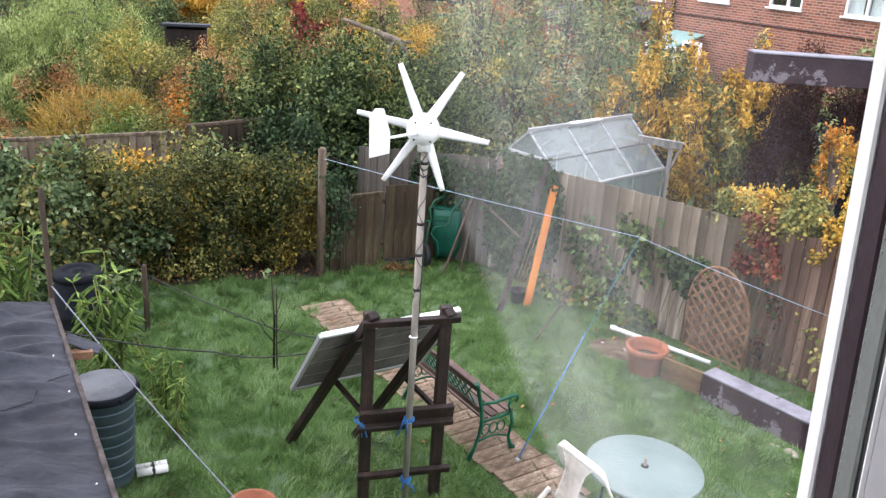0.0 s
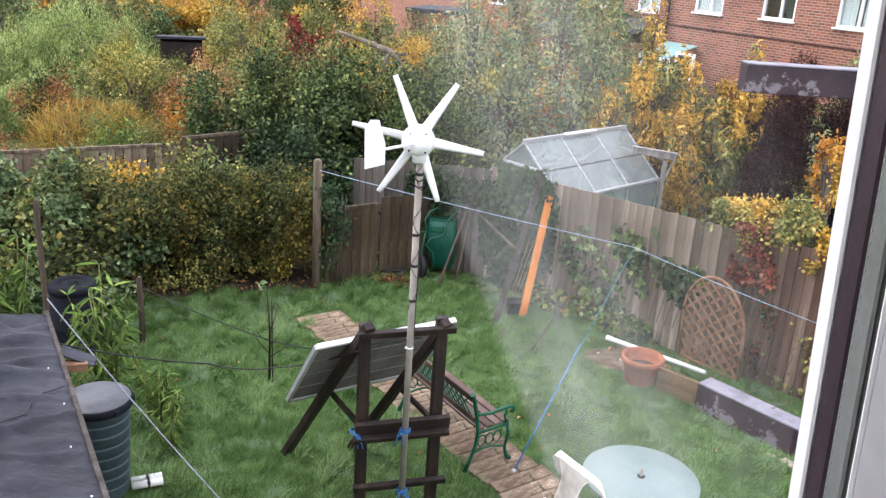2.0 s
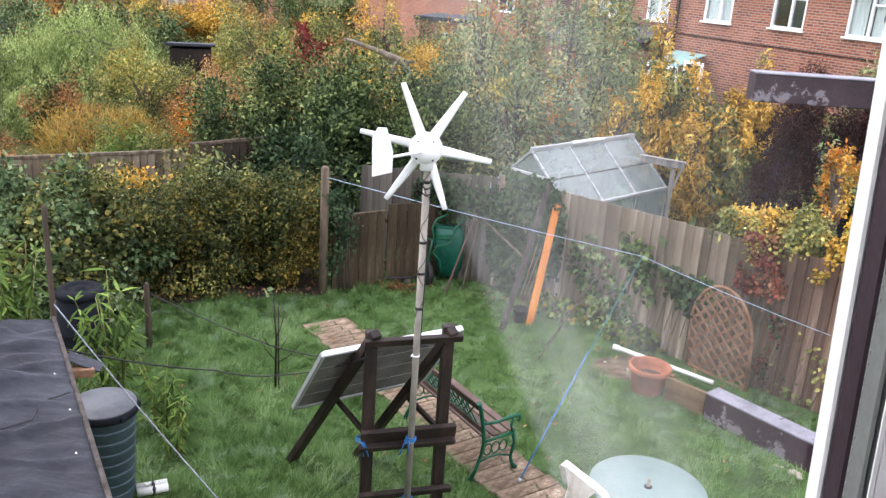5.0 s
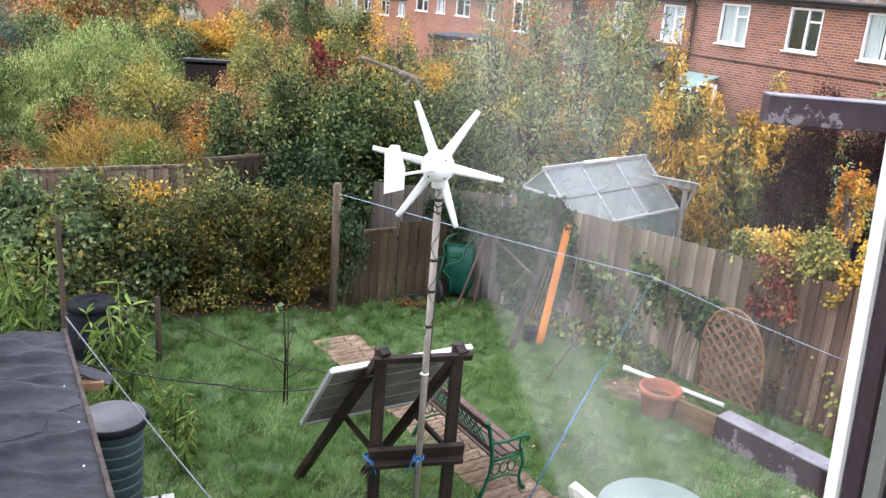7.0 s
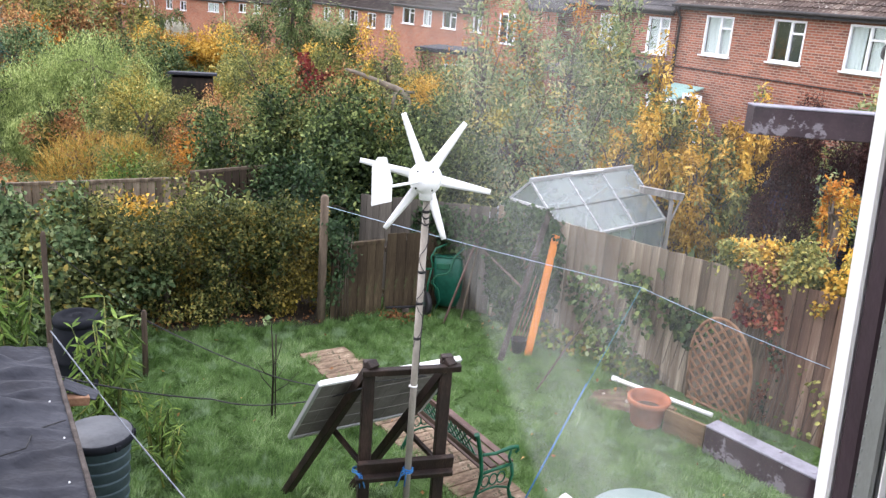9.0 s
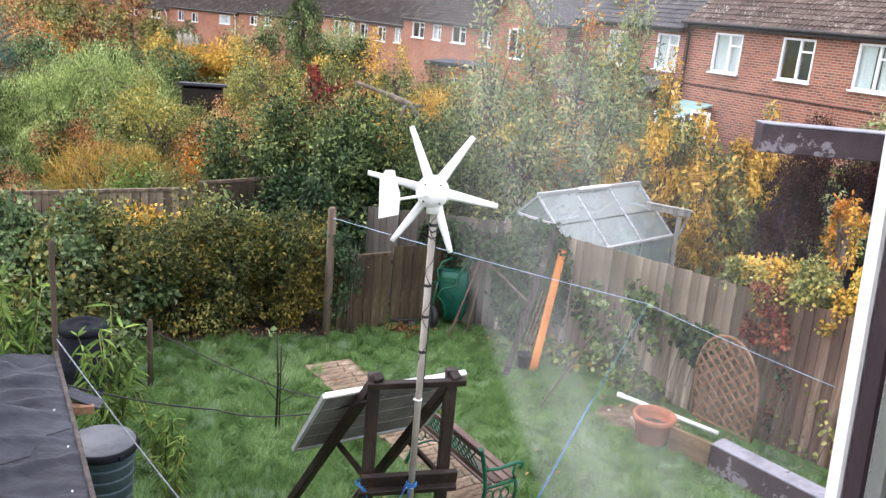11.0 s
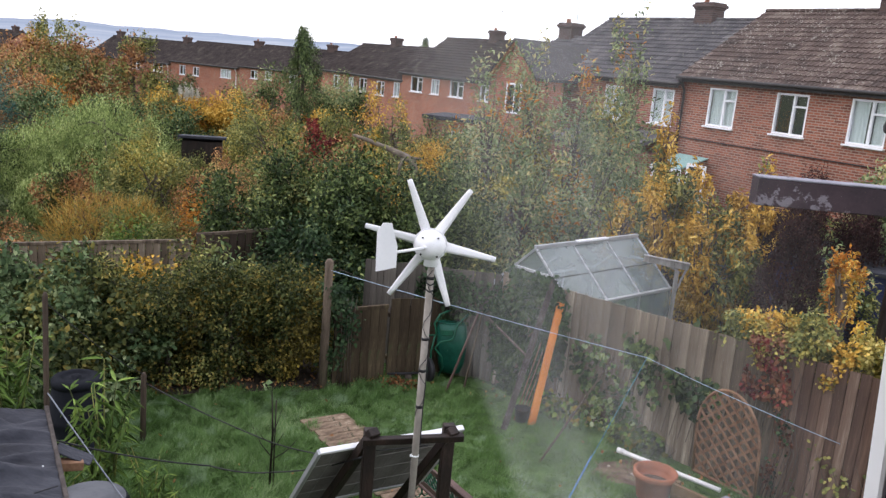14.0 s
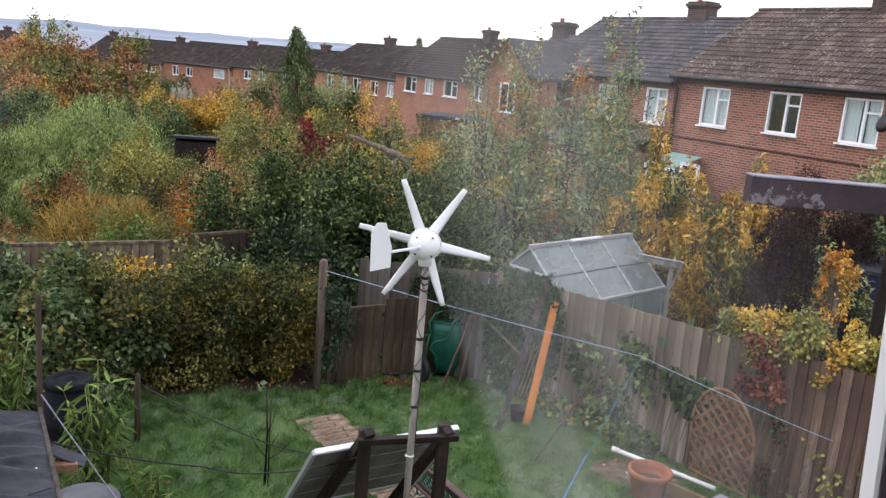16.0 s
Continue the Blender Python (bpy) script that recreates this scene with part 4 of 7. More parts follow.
def painted_beam(name, a, b, w, h, label, cat, parent=None):
    a, b = Vector(a), Vector(b)
    way = b - a
    m = Matrix.Translation(a) @ pose(0, 0, 0, 0, 0, math.degrees(math.atan2(way.y, way.x)))
    t = thing(name, m, label, cat) if parent is None else parent
    body = B()
    box(body, (way.length, w, h - 0.02), (way.length / 2, 0, (h - 0.02) / 2), bevel=0.012)
    o = part("beam", body, M_PEEL, t)
    c = B()
    box(c, (way.length + 0.01, w + 0.012, 0.024), (way.length / 2, 0, h - 0.008), bevel=0.008)
    p = part("worn_top", c, M_PEELTOP, t, "pale worn top face")
    if parent is not None:
        o.matrix_basis = p.matrix_basis = m
    return t


# solid beam added in place of a frame reflection in the window glass
painted_beam("sleeper", (3.27, 8.27, 0), (4.82, 6.39, 0), 0.22, 0.34, "dark purple pale-flecked beam on the ground, standing in for a window-glass reflection", "sleeper")

bed = thing("bed_edging", pose(2.86, 8.62, 0, 0, 0, math.degrees(math.atan2(-0.27, 0.28))), "tan board edging a narrow bed by the fence", "edging")
bm = B()
box(bm, (0.5, 0.045, 0.3), (0.25, 0, 0.15), bevel=0.006)
part("board", bm, M_BEDWOOD, bed)
bm = B()
box(bm, (0.06, 0.06, 0.32), (0.04, 0.05, 0.16), bevel=0.006)
part("peg", bm, M_BEDWOOD, bed)

pot = thing("flower_pot", (2.71, 8.8, 0), "large terracotta-coloured plastic pot, empty", "flower pot")
bm = B()
lathe(bm, [(0.16, 0.0), (0.175, 0.02), (0.215, 0.26), (0.245, 0.27), (0.25, 0.33), (0.24, 0.34), (0.215, 0.335), (0.205, 0.26), (0.18, 0.17), (0.02, 0.16)], 40)
part("body", bm, M_POT, pot)
bm = B()
lathe(bm, [(0.02, 0.19), (0.1, 0.2), (0.188, 0.195), (0.185, 0.165), (0.02, 0.16)], 24)
part("soil", bm, surface("pot_soil", [(0.05, 0.03, 0.02), (0.1, 0.065, 0.045)], 9, 60, 0.95, 0.6), pot)

pipe = thing("white_pipe", (0, 0, 0), "white plastic downpipe lying along the bed", "pipe")
bm = B()
tube(bm, [(2.5, 9.72, 0.12), (2.8, 9.47, 0.12), (3.25, 9.095, 0.12), (3.5, 8.88, 0.12)], 0.028, 12)
part("tube", bm, M_PIPE, pipe)
bm = B()
tube(bm, [(2.49, 9.73, 0.12), (2.56, 9.675, 0.12)], 0.034, 12)
part("collar", bm, M_PIPE, pipe)
bm = B()
beam(bm, (2.7, 9.555, 0), (2.7, 9.555, 0.094), 0.1, 0.08)
part("prop", bm, M_BEDWOOD, pipe)


def trellis():
    o = Vector((3.72, 9.3, 0)) - FN * 0.1
    t = thing("trellis", Matrix.Translation(o) @ pose(0, 0, 0, 6, 0, FROT - 9), "brown round-topped diamond lattice trellis leaning on the fence", "trellis")
    W, H = 0.84, 1.22
    edge = lambda x: 0.62 + (H - 0.62) * math.sqrt(max(0, 1 - (x / (W / 2)) ** 2))
    inside = lambda x, z: abs(x) < W / 2 and 0 < z < edge(x)
    for s in (-1, 1):
        k = -14
        while k < 26:
            c = k * 0.155
            pts = [(x, s * x + c) for x in [i * 0.006 - W / 2 for i in range(int(W / 0.006) + 1)] if inside(x, s * x + c)]
            if len(pts) > 6:
                bm = B()
                beam(bm, (pts[0][0], s * 0.006, pts[0][1]), (pts[-1][0], s * 0.006, pts[-1][1]), 0.01, 0.032, 0, 0)
                part("slat", bm, M_TRELLIS, t)
            k += 1
    bm = B()
    rim = [(-W / 2, 0, 0.02), (-W / 2, 0, 0.62)] + [(-W / 2 * math.cos(a), 0, 0.62 + (H - 0.62) * math.sin(a)) for a in [i * math.pi / 20 for i in range(1, 20)]] + [(W / 2, 0, 0.62), (W / 2, 0, 0.02), ]
    tube(bm, rim, 0.02, 6)
    tube(bm, [(-W / 2, 0, 0.03), (W / 2, 0, 0.03)], 0.02, 6)
    part("rim", bm, M_TRELLIS, t)


trellis()


def leaning(name, a, b, w, d, mat, label, cat, spin=0):
    t = thing(name, (*a[:2], 0), label, cat)
    bm = B()
    A = Vector(a)
    beam(bm, (0, 0, 0), Vector(b) - A, w, d, 0.004, spin)
    part("timber", bm, mat, t)
    return t


M_DARKPOST = surface("dark_weathered_post", [(0.025, 0.02, 0.018), (0.055, 0.045, 0.04), (0.1, 0.085, 0.075)], 5, 40, 0.9, 0.5, stretch=(3, 3, 0.4))
leaning("timber_post", (1.12, 10.3, 0), (1.68, 11.2, 1.84), 0.075, 0.05, M_DARKPOST, "dark weathered timber leaning against the fence", "timber", 40)
leaning("plank", (1.5, 10.5, 0), (1.79, 11.07, 1.56), 0.1, 0.035, M_ORANGE, "bright orange-stained plank leaning against the fence", "plank", 40)
leaning("cane", (1.5, 9.45, 0), (2.47, 10.49, 1.06), 0.02, 0.02, M_BROWN, "thin brown cane leaning against the fence", "cane")
leaning("rake", (0.36, 11.44, 0), (0.74, 11.7, 1.16), 0.028, 0.028, M_BENCHWOOD, "brown wooden tool handle leaning by the barrow", "garden tool")
leaning("rake", (0.62, 11.6, 0), (0.8, 11.9, 1.1), 0.026, 0.026, M_BROWN, "brown wooden tool handle leaning by the barrow", "garden tool")
bt = thing("batten", (1.39, 10.7, 0.87), "thin pale batten propped between the fence corner and the leaning timber", "batten")
bm = B()
beam(bm, (0, 0, 0), (-0.48, 1.16, 0.14), 0.026, 0.026)
part("timber", bm, M_GREYWOOD, bt)
for k in range(5):
    leaning("cane", (1.28 + k * 0.04, 10.62 + 0.02 * k, 0), (1.62 + k * 0.05, 11.22 - 0.03 * k, 1.0 - 0.07 * k), 0.012, 0.012, M_TRELLIS, "thin brown cane in a bundle by the plank", "cane")
bar = thing("iron_bar", (0, 0, 0), "dark iron bar lying along the foot of the low panel", "bar")
bm = B()
tube(bm, [(-0.5, 11.68, 0.1), (0.04, 11.9, 0.08)], 0.018, 8)
part("rod", bm, M_BLACK, bar)
bm = B()
box(bm, (0.1, 0.06, 0.08), (-0.2, 11.8, 0.03))
part("rest", bm, M_GREYWOOD, bar)
tub = thing("bucket", (1.38, 10.62, 0), "small dark plastic bucket at the fence foot", "bucket")
bm = B()
lathe(bm, [(0.08, 0), (0.11, 0.18), (0.115, 0.19), (0.1, 0.18), (0.07, 0.02)], 20)
part("body", bm, M_BLACK, tub)


def post(x, y, h, w, label, mat, lean=(0, 0)):
    t = thing("post", (x, y, 0), label, "post", "garden posts")
    bm = B()
    tube(bm, [(0, 0, 0), (lean[0] * 0.5, lean[1] * 0.5, h * 0.5), (*lean, h - 0.03), (*lean, h)], [w, w * 0.95, w * 0.9, w * 0.55], 10)
    part("shaft", bm, mat, t)
    return t


post(-1.38, 11.18, 1.86, 0.062, "tan round-topped wooden clothes-line post", surface("tan_post_wood", [(0.055, 0.042, 0.03), (0.13, 0.098, 0.07), (0.22, 0.17, 0.125)], 4, 30, 0.9, 0.6, stretch=(3, 3, 0.4)))
post(-2.7, 5.78, 2.77, 0.022, "thin rusty stake at the shed roof corner", M_BROWN)
post(-3.17, 9.15, 0.84, 0.035, "short brown wooden stake in the lawn", M_BROWN)


def line(name, pts, r, mat, label, cat, sag=0.0, n=14):
    pts = [Vector(p) for p in pts]
    out = []
    for a, b in zip(pts, pts[1:]):
        for i in range(n):
            k = i / n
            out.append(a.lerp(b, k) - Vector((0, 0, 4 * sag * k * (1 - k))))
    out.append(pts[-1])
    t = thing(name, (0, 0, 0), label, cat)
    bm = B()
    tube(bm, out, r, 6)
    part("strand", bm, mat, t)
    return t


M_LINE = surface("pale_blue_line", [(0.3, 0.42, 0.55), (0.5, 0.6, 0.7)], 20, 90, 0.6, 0.1)
M_TEAL = surface("teal_cord", [(0.03, 0.14, 0.17), (0.06, 0.22, 0.25)], 20, 90, 0.6, 0.1)
M_ROPE = surface("grey_blue_rope", [(0.1, 0.115, 0.14), (0.27, 0.29, 0.33)], 25, 90, 0.8, 0.3)
KNOT = (2.5, 9.06, 1.567)
line("clothes_line", [(-1.34, 11.12, 1.72), KNOT, (4.56, 8.53, 0.96)], 0.004, M_LINE, "pale blue clothes line tied to the fence post", "clothes line", 0.02)
line("guy_cord", [KNOT, (1.72, 7.74, 0.9)], 0.004, M_TEAL, "teal cord holding the clothes line down", "cord")
M_PROP = surface("faded_blue_pole", [(0.03, 0.11, 0.24), (0.07, 0.18, 0.33)], 8, 60, 0.6, 0.1)
prop = thing("line_prop", (0, 0, 0), "blue metal clothes-line prop standing on the path", "line prop")
bm = B()
tube(bm, [(1.04, 6.8, 0.03), (1.74, 7.78, 0.93)], 0.0085, 10)
part("pole", bm, M_PROP, prop)
bm = B()
tube(bm, [(1.035, 6.793, 0.02), (1.05, 6.815, 0.05)], 0.018, 10)
part("cap", bm, M_ALU, prop)
line("rope", [(-2.68, 5.76, 2.02), (-1.02, 4.46, 1.16), (-0.9, 3.4, 0.4)], 0.0052, M_ROPE, "grey-blue rope running from the stake", "rope", 0.03)
line("cable", [(-3.13, 9.13, 0.72), (-1.53, 8.33, 0.52), (-0.42, 6.14, 1.52)], 0.007, M_BLACK, "thin black cable slung over the lawn", "cable", 0.03)
line("cable", [(-2.66, 5.83, 1.62), (-1.8, 6.9, 0.95), (-1.2, 6.75, 1.02), (-0.4, 6.1, 1.56)], 0.007, M_BLACK, "thin black cable slung over the lawn", "cable", 0.03)
line("cable", [(-2.7, 5.78, 2.7), (-3.17, 9.15, 0.82)], 0.005, M_BLACK, "thin black cable slung over the lawn", "cable", 0.05)
line("cable", [(0.03, 6.02, 2.6), (0.035, 6.015, 2.3), (0.028, 6.01, 2.05), (0.03, 6.02, 1.74), (0.1, 6.1, 1.7), (-0.3, 6.02, 1.66)], 0.0042, M_BLACK,
     "black cable taped down the turbine pole", "cable", 0.0)


# ---- wheelbarrow stood on end ----
def wheelbarrow():
    w = thing("wheelbarrow", (0.36, 12.02, 0), "green wheelbarrow stood on end against the fence", "wheelbarrow")
    mat = surface("green_barrow_plastic", [(0.004, 0.045, 0.03), (0.008, 0.085, 0.055), (0.016, 0.12, 0.08)], 3, 25, 0.35, 0.1)
    # a deep tray with rounded corners, its hollow towards the fence
    bm = B()
    rows = []
    for z, cx, hw, dp in ((0.06, 0.05, 0.1, 0.05), (0.1, 0.05, 0.15, 0.12), (0.26, 0.05, 0.2, 0.19), (0.5, 0.04, 0.225, 0.2), (0.72, 0.03, 0.225, 0.17), (0.84, 0.02, 0.215, 0.12), (0.88, 0.02, 0.19, 0.06)):
        row = []
        for k in range(15):
            a = math.pi * k / 14
            c, sn = math.cos(a), math.sin(a)
            row.append(bm.verts.new((cx + hw * math.copysign(abs(c) ** 0.5, c), 0.03 - dp * sn ** 0.5, z)))
        rows.append(row)
    for a, b in zip(rows, rows[1:]):
        for k in range(14):
            bm.faces.new((a[k], a[k + 1], b[k + 1], b[k])).smooth = True
    bm.faces.new(rows[-1])
    bm.faces.new(rows[0][::-1])
    part("tray", bm, mat, w)
    bm = B()
    tube(bm, [(cx_ + 0.02 + 0.222 * math.copysign(abs(math.cos(a)) ** 0.5, math.cos(a)), 0.05 - 0.14 * max(0.0, math.sin(a)) ** 0.5, 0.86) for cx_, a in [(0.0, math.pi * k / 14) for k in range(15)]], 0.009, 6)
    part("rolled_rim", bm, mat, w)
    bm = B()
    box(bm, (0.2, 0.02, 0.09), (-0.05, -0.16, 0.74), (-8, 0, 0), bevel=0.012)
    part("cross_plate", bm, M_GREENIRON, w)
    for pts in ([(-0.37, -0.17, 0.69), (-0.22, -0.2, 0.7), (-0.2, -0.2, 0.74), (-0.24, -0.18, 0.88), (-0.17, -0.12, 1.0), (-0.02, -0.06, 1.06)],
                [(0.24, -0.06, 1.02), (0.1, -0.15, 0.88), (0.05, -0.2, 0.68), (0.0, -0.22, 0.65), (-0.14, -0.24, 0.62), (-0.21, -0.24, 0.52), (-0.1, -0.25, 0.4), (-0.07, -0.25, 0.24), (-0.12, -0.24, 0.1)],
                [(-0.22, -0.2, 0.7), (-0.26, -0.22, 0.45), (-0.25, -0.23, 0.2)]):
        bm = B()
        tube(bm, pts, 0.015, 8)
        part("frame_tube", bm, M_GREENIRON, w)
    bm = B()
    lathe(bm, [(0.1, -0.035), (0.16, -0.035), (0.18, -0.02), (0.18, 0.02), (0.16, 0.035), (0.1, 0.035)], 24)
    bm.transform(pose(-0.27, -0.24, 0.18, 0, 90, 24))
    wh = part("wheel", bm, M_BLACK, w, "black rubber wheel")
    bm = B()
    lathe(bm, [(0.02, -0.04), (0.1, -0.03), (0.1, 0.03), (0.02, 0.04)], 20)
    bm.transform(pose(-0.27, -0.24, 0.18, 0, 90, 24))
    part("rim", bm, M_GREENIRON, wh)


wheelbarrow()

# ---- left side: shed roof, water butt, compost bin ----
M_FELT = surface("black_roof_membrane", [(0.0115, 0.0125, 0.0175), (0.021, 0.023, 0.0315), (0.036, 0.039, 0.05)], 1.3, 7, 0.75, 0.8, stretch=(1.2, 2.0, 1), spec=0.35, dist=0.04)
M_BUTT = surface("dark_green_water_butt", [(0.03, 0.052, 0.062), (0.05, 0.078, 0.09), (0.08, 0.115, 0.13)], 3, 30, 0.6, 0.1)
M_LID = surface("black_lid_plastic", [(0.008, 0.009, 0.012), (0.017, 0.019, 0.024)], 3, 30, 0.8, 0.1, spec=0.08)
# the lid's reflective sheen is put into this lighter grey
M_GREYLID = surface("sheen_grey_lid_plastic", [(0.05, 0.054, 0.062), (0.085, 0.09, 0.1), (0.11, 0.115, 0.125)], 4, 30, 0.55, 0.1)


def lean_to():
    a, b = Vector((0.49, -0.872, 0)), Vector((-0.872, -0.49, 0.09))
    o = Vector((-2.68, 5.71, 1.9))
    s = thing("shed", (0, 0, 0), "low shed with a creased black membrane roof", "shed")
    rng = random.Random(5)
    nx, ny, LX, LY = 170, 60, 3.3, 2.4
    vs, fs = [], []
    for j in range(ny + 1):
        for i in range(nx + 1):
            u, v = LX * i / nx, LY * j / ny
            q = noise.noise(Vector((u * 5.0 + v * 1.6, v * 1.3, 0))) * 0.04 + 0.022 * (1 - abs(noise.noise(Vector((u * 3.3 + 0.4 * v, v * 0.5, 7)))) * 2.2) ** 3 + noise.noise(Vector((u * 11 + v * 5, v * 3.4, 3))) * 0.02
            q += 0.012 * max(0, 1 - abs(u - 1.35 - 0.12 * math.sin(v * 5)) / 0.02) * (0.3 < v < 1.6)
            # long pulled folds across the sheet
            for c0, sl, am in ((0.22, 0.1, 0.03), (0.4, 0.02, 0.04), (0.72, 0.16, 0.034), (1.0, 0.05, 0.042), (1.28, 0.1, 0.03), (1.55, 0.2, 0.036), (1.9, 0.1, 0.042), (2.5, 0.12, 0.036)):
                q += am * math.exp(-((u - c0 - sl * v + 0.03 * math.sin(v * 4 + c0 * 9)) / 0.032) ** 2) * (0.3 + 0.7 * abs(math.sin(v * 1.3 + c0 * 5)))
            vs.append(o + a * u + b * v + Vector((0, 0, q * (0.5 + 1.1 * min(1, v / 0.3)))))
    w = nx + 1
    fs = [(j * w + i, j * w + i + 1, (j + 1) * w + i + 1, (j + 1) * w + i) for j in range(ny) for i in range(nx)]
    r = part("roof_membrane", ([tuple(v) for v in vs], fs), M_FELT, s, "creased black roofing membrane")
    for p in r.data.polygons:
        p.use_smooth = True
    bm = B()
    box(bm, (LX, LY, 0.04), (LX / 2, -LY / 2, -0.12))
    m = Matrix((a, -b, (0, 0, 1))).transposed().to_4x4()
    m.translation = o
    bm.transform(m)
    part("roof_board", bm, M_BROWN, s)
    bm = B()
    beam(bm, o - a * 0.05 + Vector((0.012, 0.008, 0.0)), o + a * LX + Vector((0.012, 0.008, 0.0)), 0.028, 0.05, 0.004)
    part("edge_batten", bm, M_DARKPOST, s)
    for k in range(5):
        bm = B()
        p = o + a * (0.4 + 0.5 * k) + b * (0.05 + 0.03 * (k % 2)) + Vector((0, 0, 0.016))
        bmesh.ops.create_uvsphere(bm, u_segments=8, v_segments=5, radius=0.006)
        bm.transform(Matrix.Translation(p))
        part("nail", bm, M_UPVC, s)
    for p0, p1 in ((o + a * 0.1, o + a * LX), (o + a * 0.1 + b * LY, o + a * LX + b * LY), (o + a * 0.1, o + a * 0.1 + b * LY)):
        d = p1 - p0
        d.z = 0
        bm = B()
        box(bm, (d.length, 0.03, 1.8), (d.length / 2, 0, 0.9))
        bm.transform(Matrix.Translation((p0.x, p0.y, 0)) @ pose(0, 0, 0, 0, 0, math.degrees(math.atan2(d.y, d.x))) @ Matrix.Translation((0, -0.03, 0)))
        part("wall", bm, M_BROWN, s)
    bm = B()
    seam = [o + a * u + b * v + Vector((0, 0, 0.03)) for u, v in ((1.2, 0.02), (1.27, 0.16), (1.36, 0.22), (1.5, 0.26), (1.56, 0.4), (1.6, 0.7), (1.66, 1.2))]
    tube(bm, seam, 0.004, 5)
    part("seam", bm, M_BLACK, s)
    # end of a rafter with a strip of membrane over it
    bm = B()
    q = o + a * 0.62 + Vector((0, 0, -0.12))
    beam(bm, q, q + Vector((0.16, 0.09, -0.02)), 0.09, 0.06)
    part("rafter_end", bm, M_TRELLIS, s, "sawn orange-brown rafter end")
    bm = B()
    beam(bm, q + Vector((-0.02, 0.1, 0.08)), q + Vector((0.2, 0.14, -0.02)), 0.14, 0.012)
    part("flap", bm, M_FELT, s)


lean_to()


def water_butt():
    w = thing("water_butt", (-2.57, 6.24, 0), "dark green ribbed water butt with a dark grey lid", "water butt")
    bm = B()
    prof = [(0.2, 0.0)]
    for k in range(8):
        z = 0.05 + k * 0.105
        r = 0.205 + 0.055 * z
        prof += [(r, z), (r + 0.003, z + 0.075), (r + 0.012, z + 0.085), (r + 0.012, z + 0.098), (r + 0.003, z + 0.104)]
    prof += [(0.258, 0.9), (0.24, 0.9)]
    lathe(bm, prof, 40)
    part("barrel", bm, M_BUTT, w)
    bm = B()
    lathe(bm, [(0.25, 0.86), (0.272, 0.865), (0.275, 0.925), (0.26, 0.945), (0.2, 0.95), (0.19, 0.962), (0.1, 0.966), (0.02, 0.968)], 40)
    lid = part("lid", bm, M_GREYLID, w, "dark grey plastic lid with its sheen in the colour")
    bm = B()
    lathe(bm, [(0.262, 0.862), (0.279, 0.866), (0.283, 0.9), (0.28, 0.928), (0.268, 0.936), (0.262, 0.93)], 40)
    part("rim", bm, M_LID, lid, "black lid rim")
    for k in range(6):
        a = k * math.pi / 3 + 0.4
        bm = B()
        box(bm, (0.05, 0.03, 0.05), (0.28 * math.cos(a), 0.28 * math.sin(a), 0.89), (0, 0, math.degrees(a) + 90), bevel=0.006)
        part("clip", bm, M_LID, lid)


water_butt()


def compost_bin():
    c = thing("compost_bin", (-3.81, 8.85, 0), "black plastic compost bin with a round lid", "compost bin")
    bm = B()
    lathe(bm, [(0.36, 0), (0.36, 0.05), (0.34, 0.06), (0.3, 0.35), (0.31, 0.37), (0.29, 0.4), (0.25, 0.78), (0.24, 0.8)], 36)
    part("body", bm, M_LID, c)
    bm = B()
    lathe(bm, [(0.22, 0.76), (0.262, 0.77), (0.262, 0.82), (0.245, 0.85), (0.16, 0.86), (0.15, 0.84), (0.06, 0.84), (0.05, 0.87), (0.02, 0.875)], 36)
    part("lid", bm, M_LID, c)


compost_bin()

wb = thing("downpipe_offcut", pose(-2.24, 6.36, 0.05, 0, 0, 24), "two short white plastic pipe lengths taped together", "pipe")
for k in (-1, 1):
    bm = B()
    tube(bm, [(-0.13, k * 0.038, 0.0), (0.13, k * 0.038, 0.0)], 0.036, 12)
    part("tube", bm, M_PIPE, wb)
bm = B()
box(bm, (0.03, 0.155, 0.078), (0.01, 0, 0), bevel=0.01)
part("strap", bm, M_BLACK, wb)

op = thing("flower_pot", (-1.2, 5.6, 0), "orange terracotta flower pot near the house", "flower pot")
bm = B()
lathe(bm, [(0.12, 0), (0.17, 0.24), (0.195, 0.25), (0.2, 0.31), (0.175, 0.31), (0.16, 0.24), (0.02, 0.22)], 32)
part("body", bm, M_POT, op)


# ---- greenhouse beyond the fence ----
M_SPACER_DARK = surface("dark_clip_metal", [(0.06, 0.06, 0.06), (0.12, 0.12, 0.12)], 8, 60, 0.6, 0)


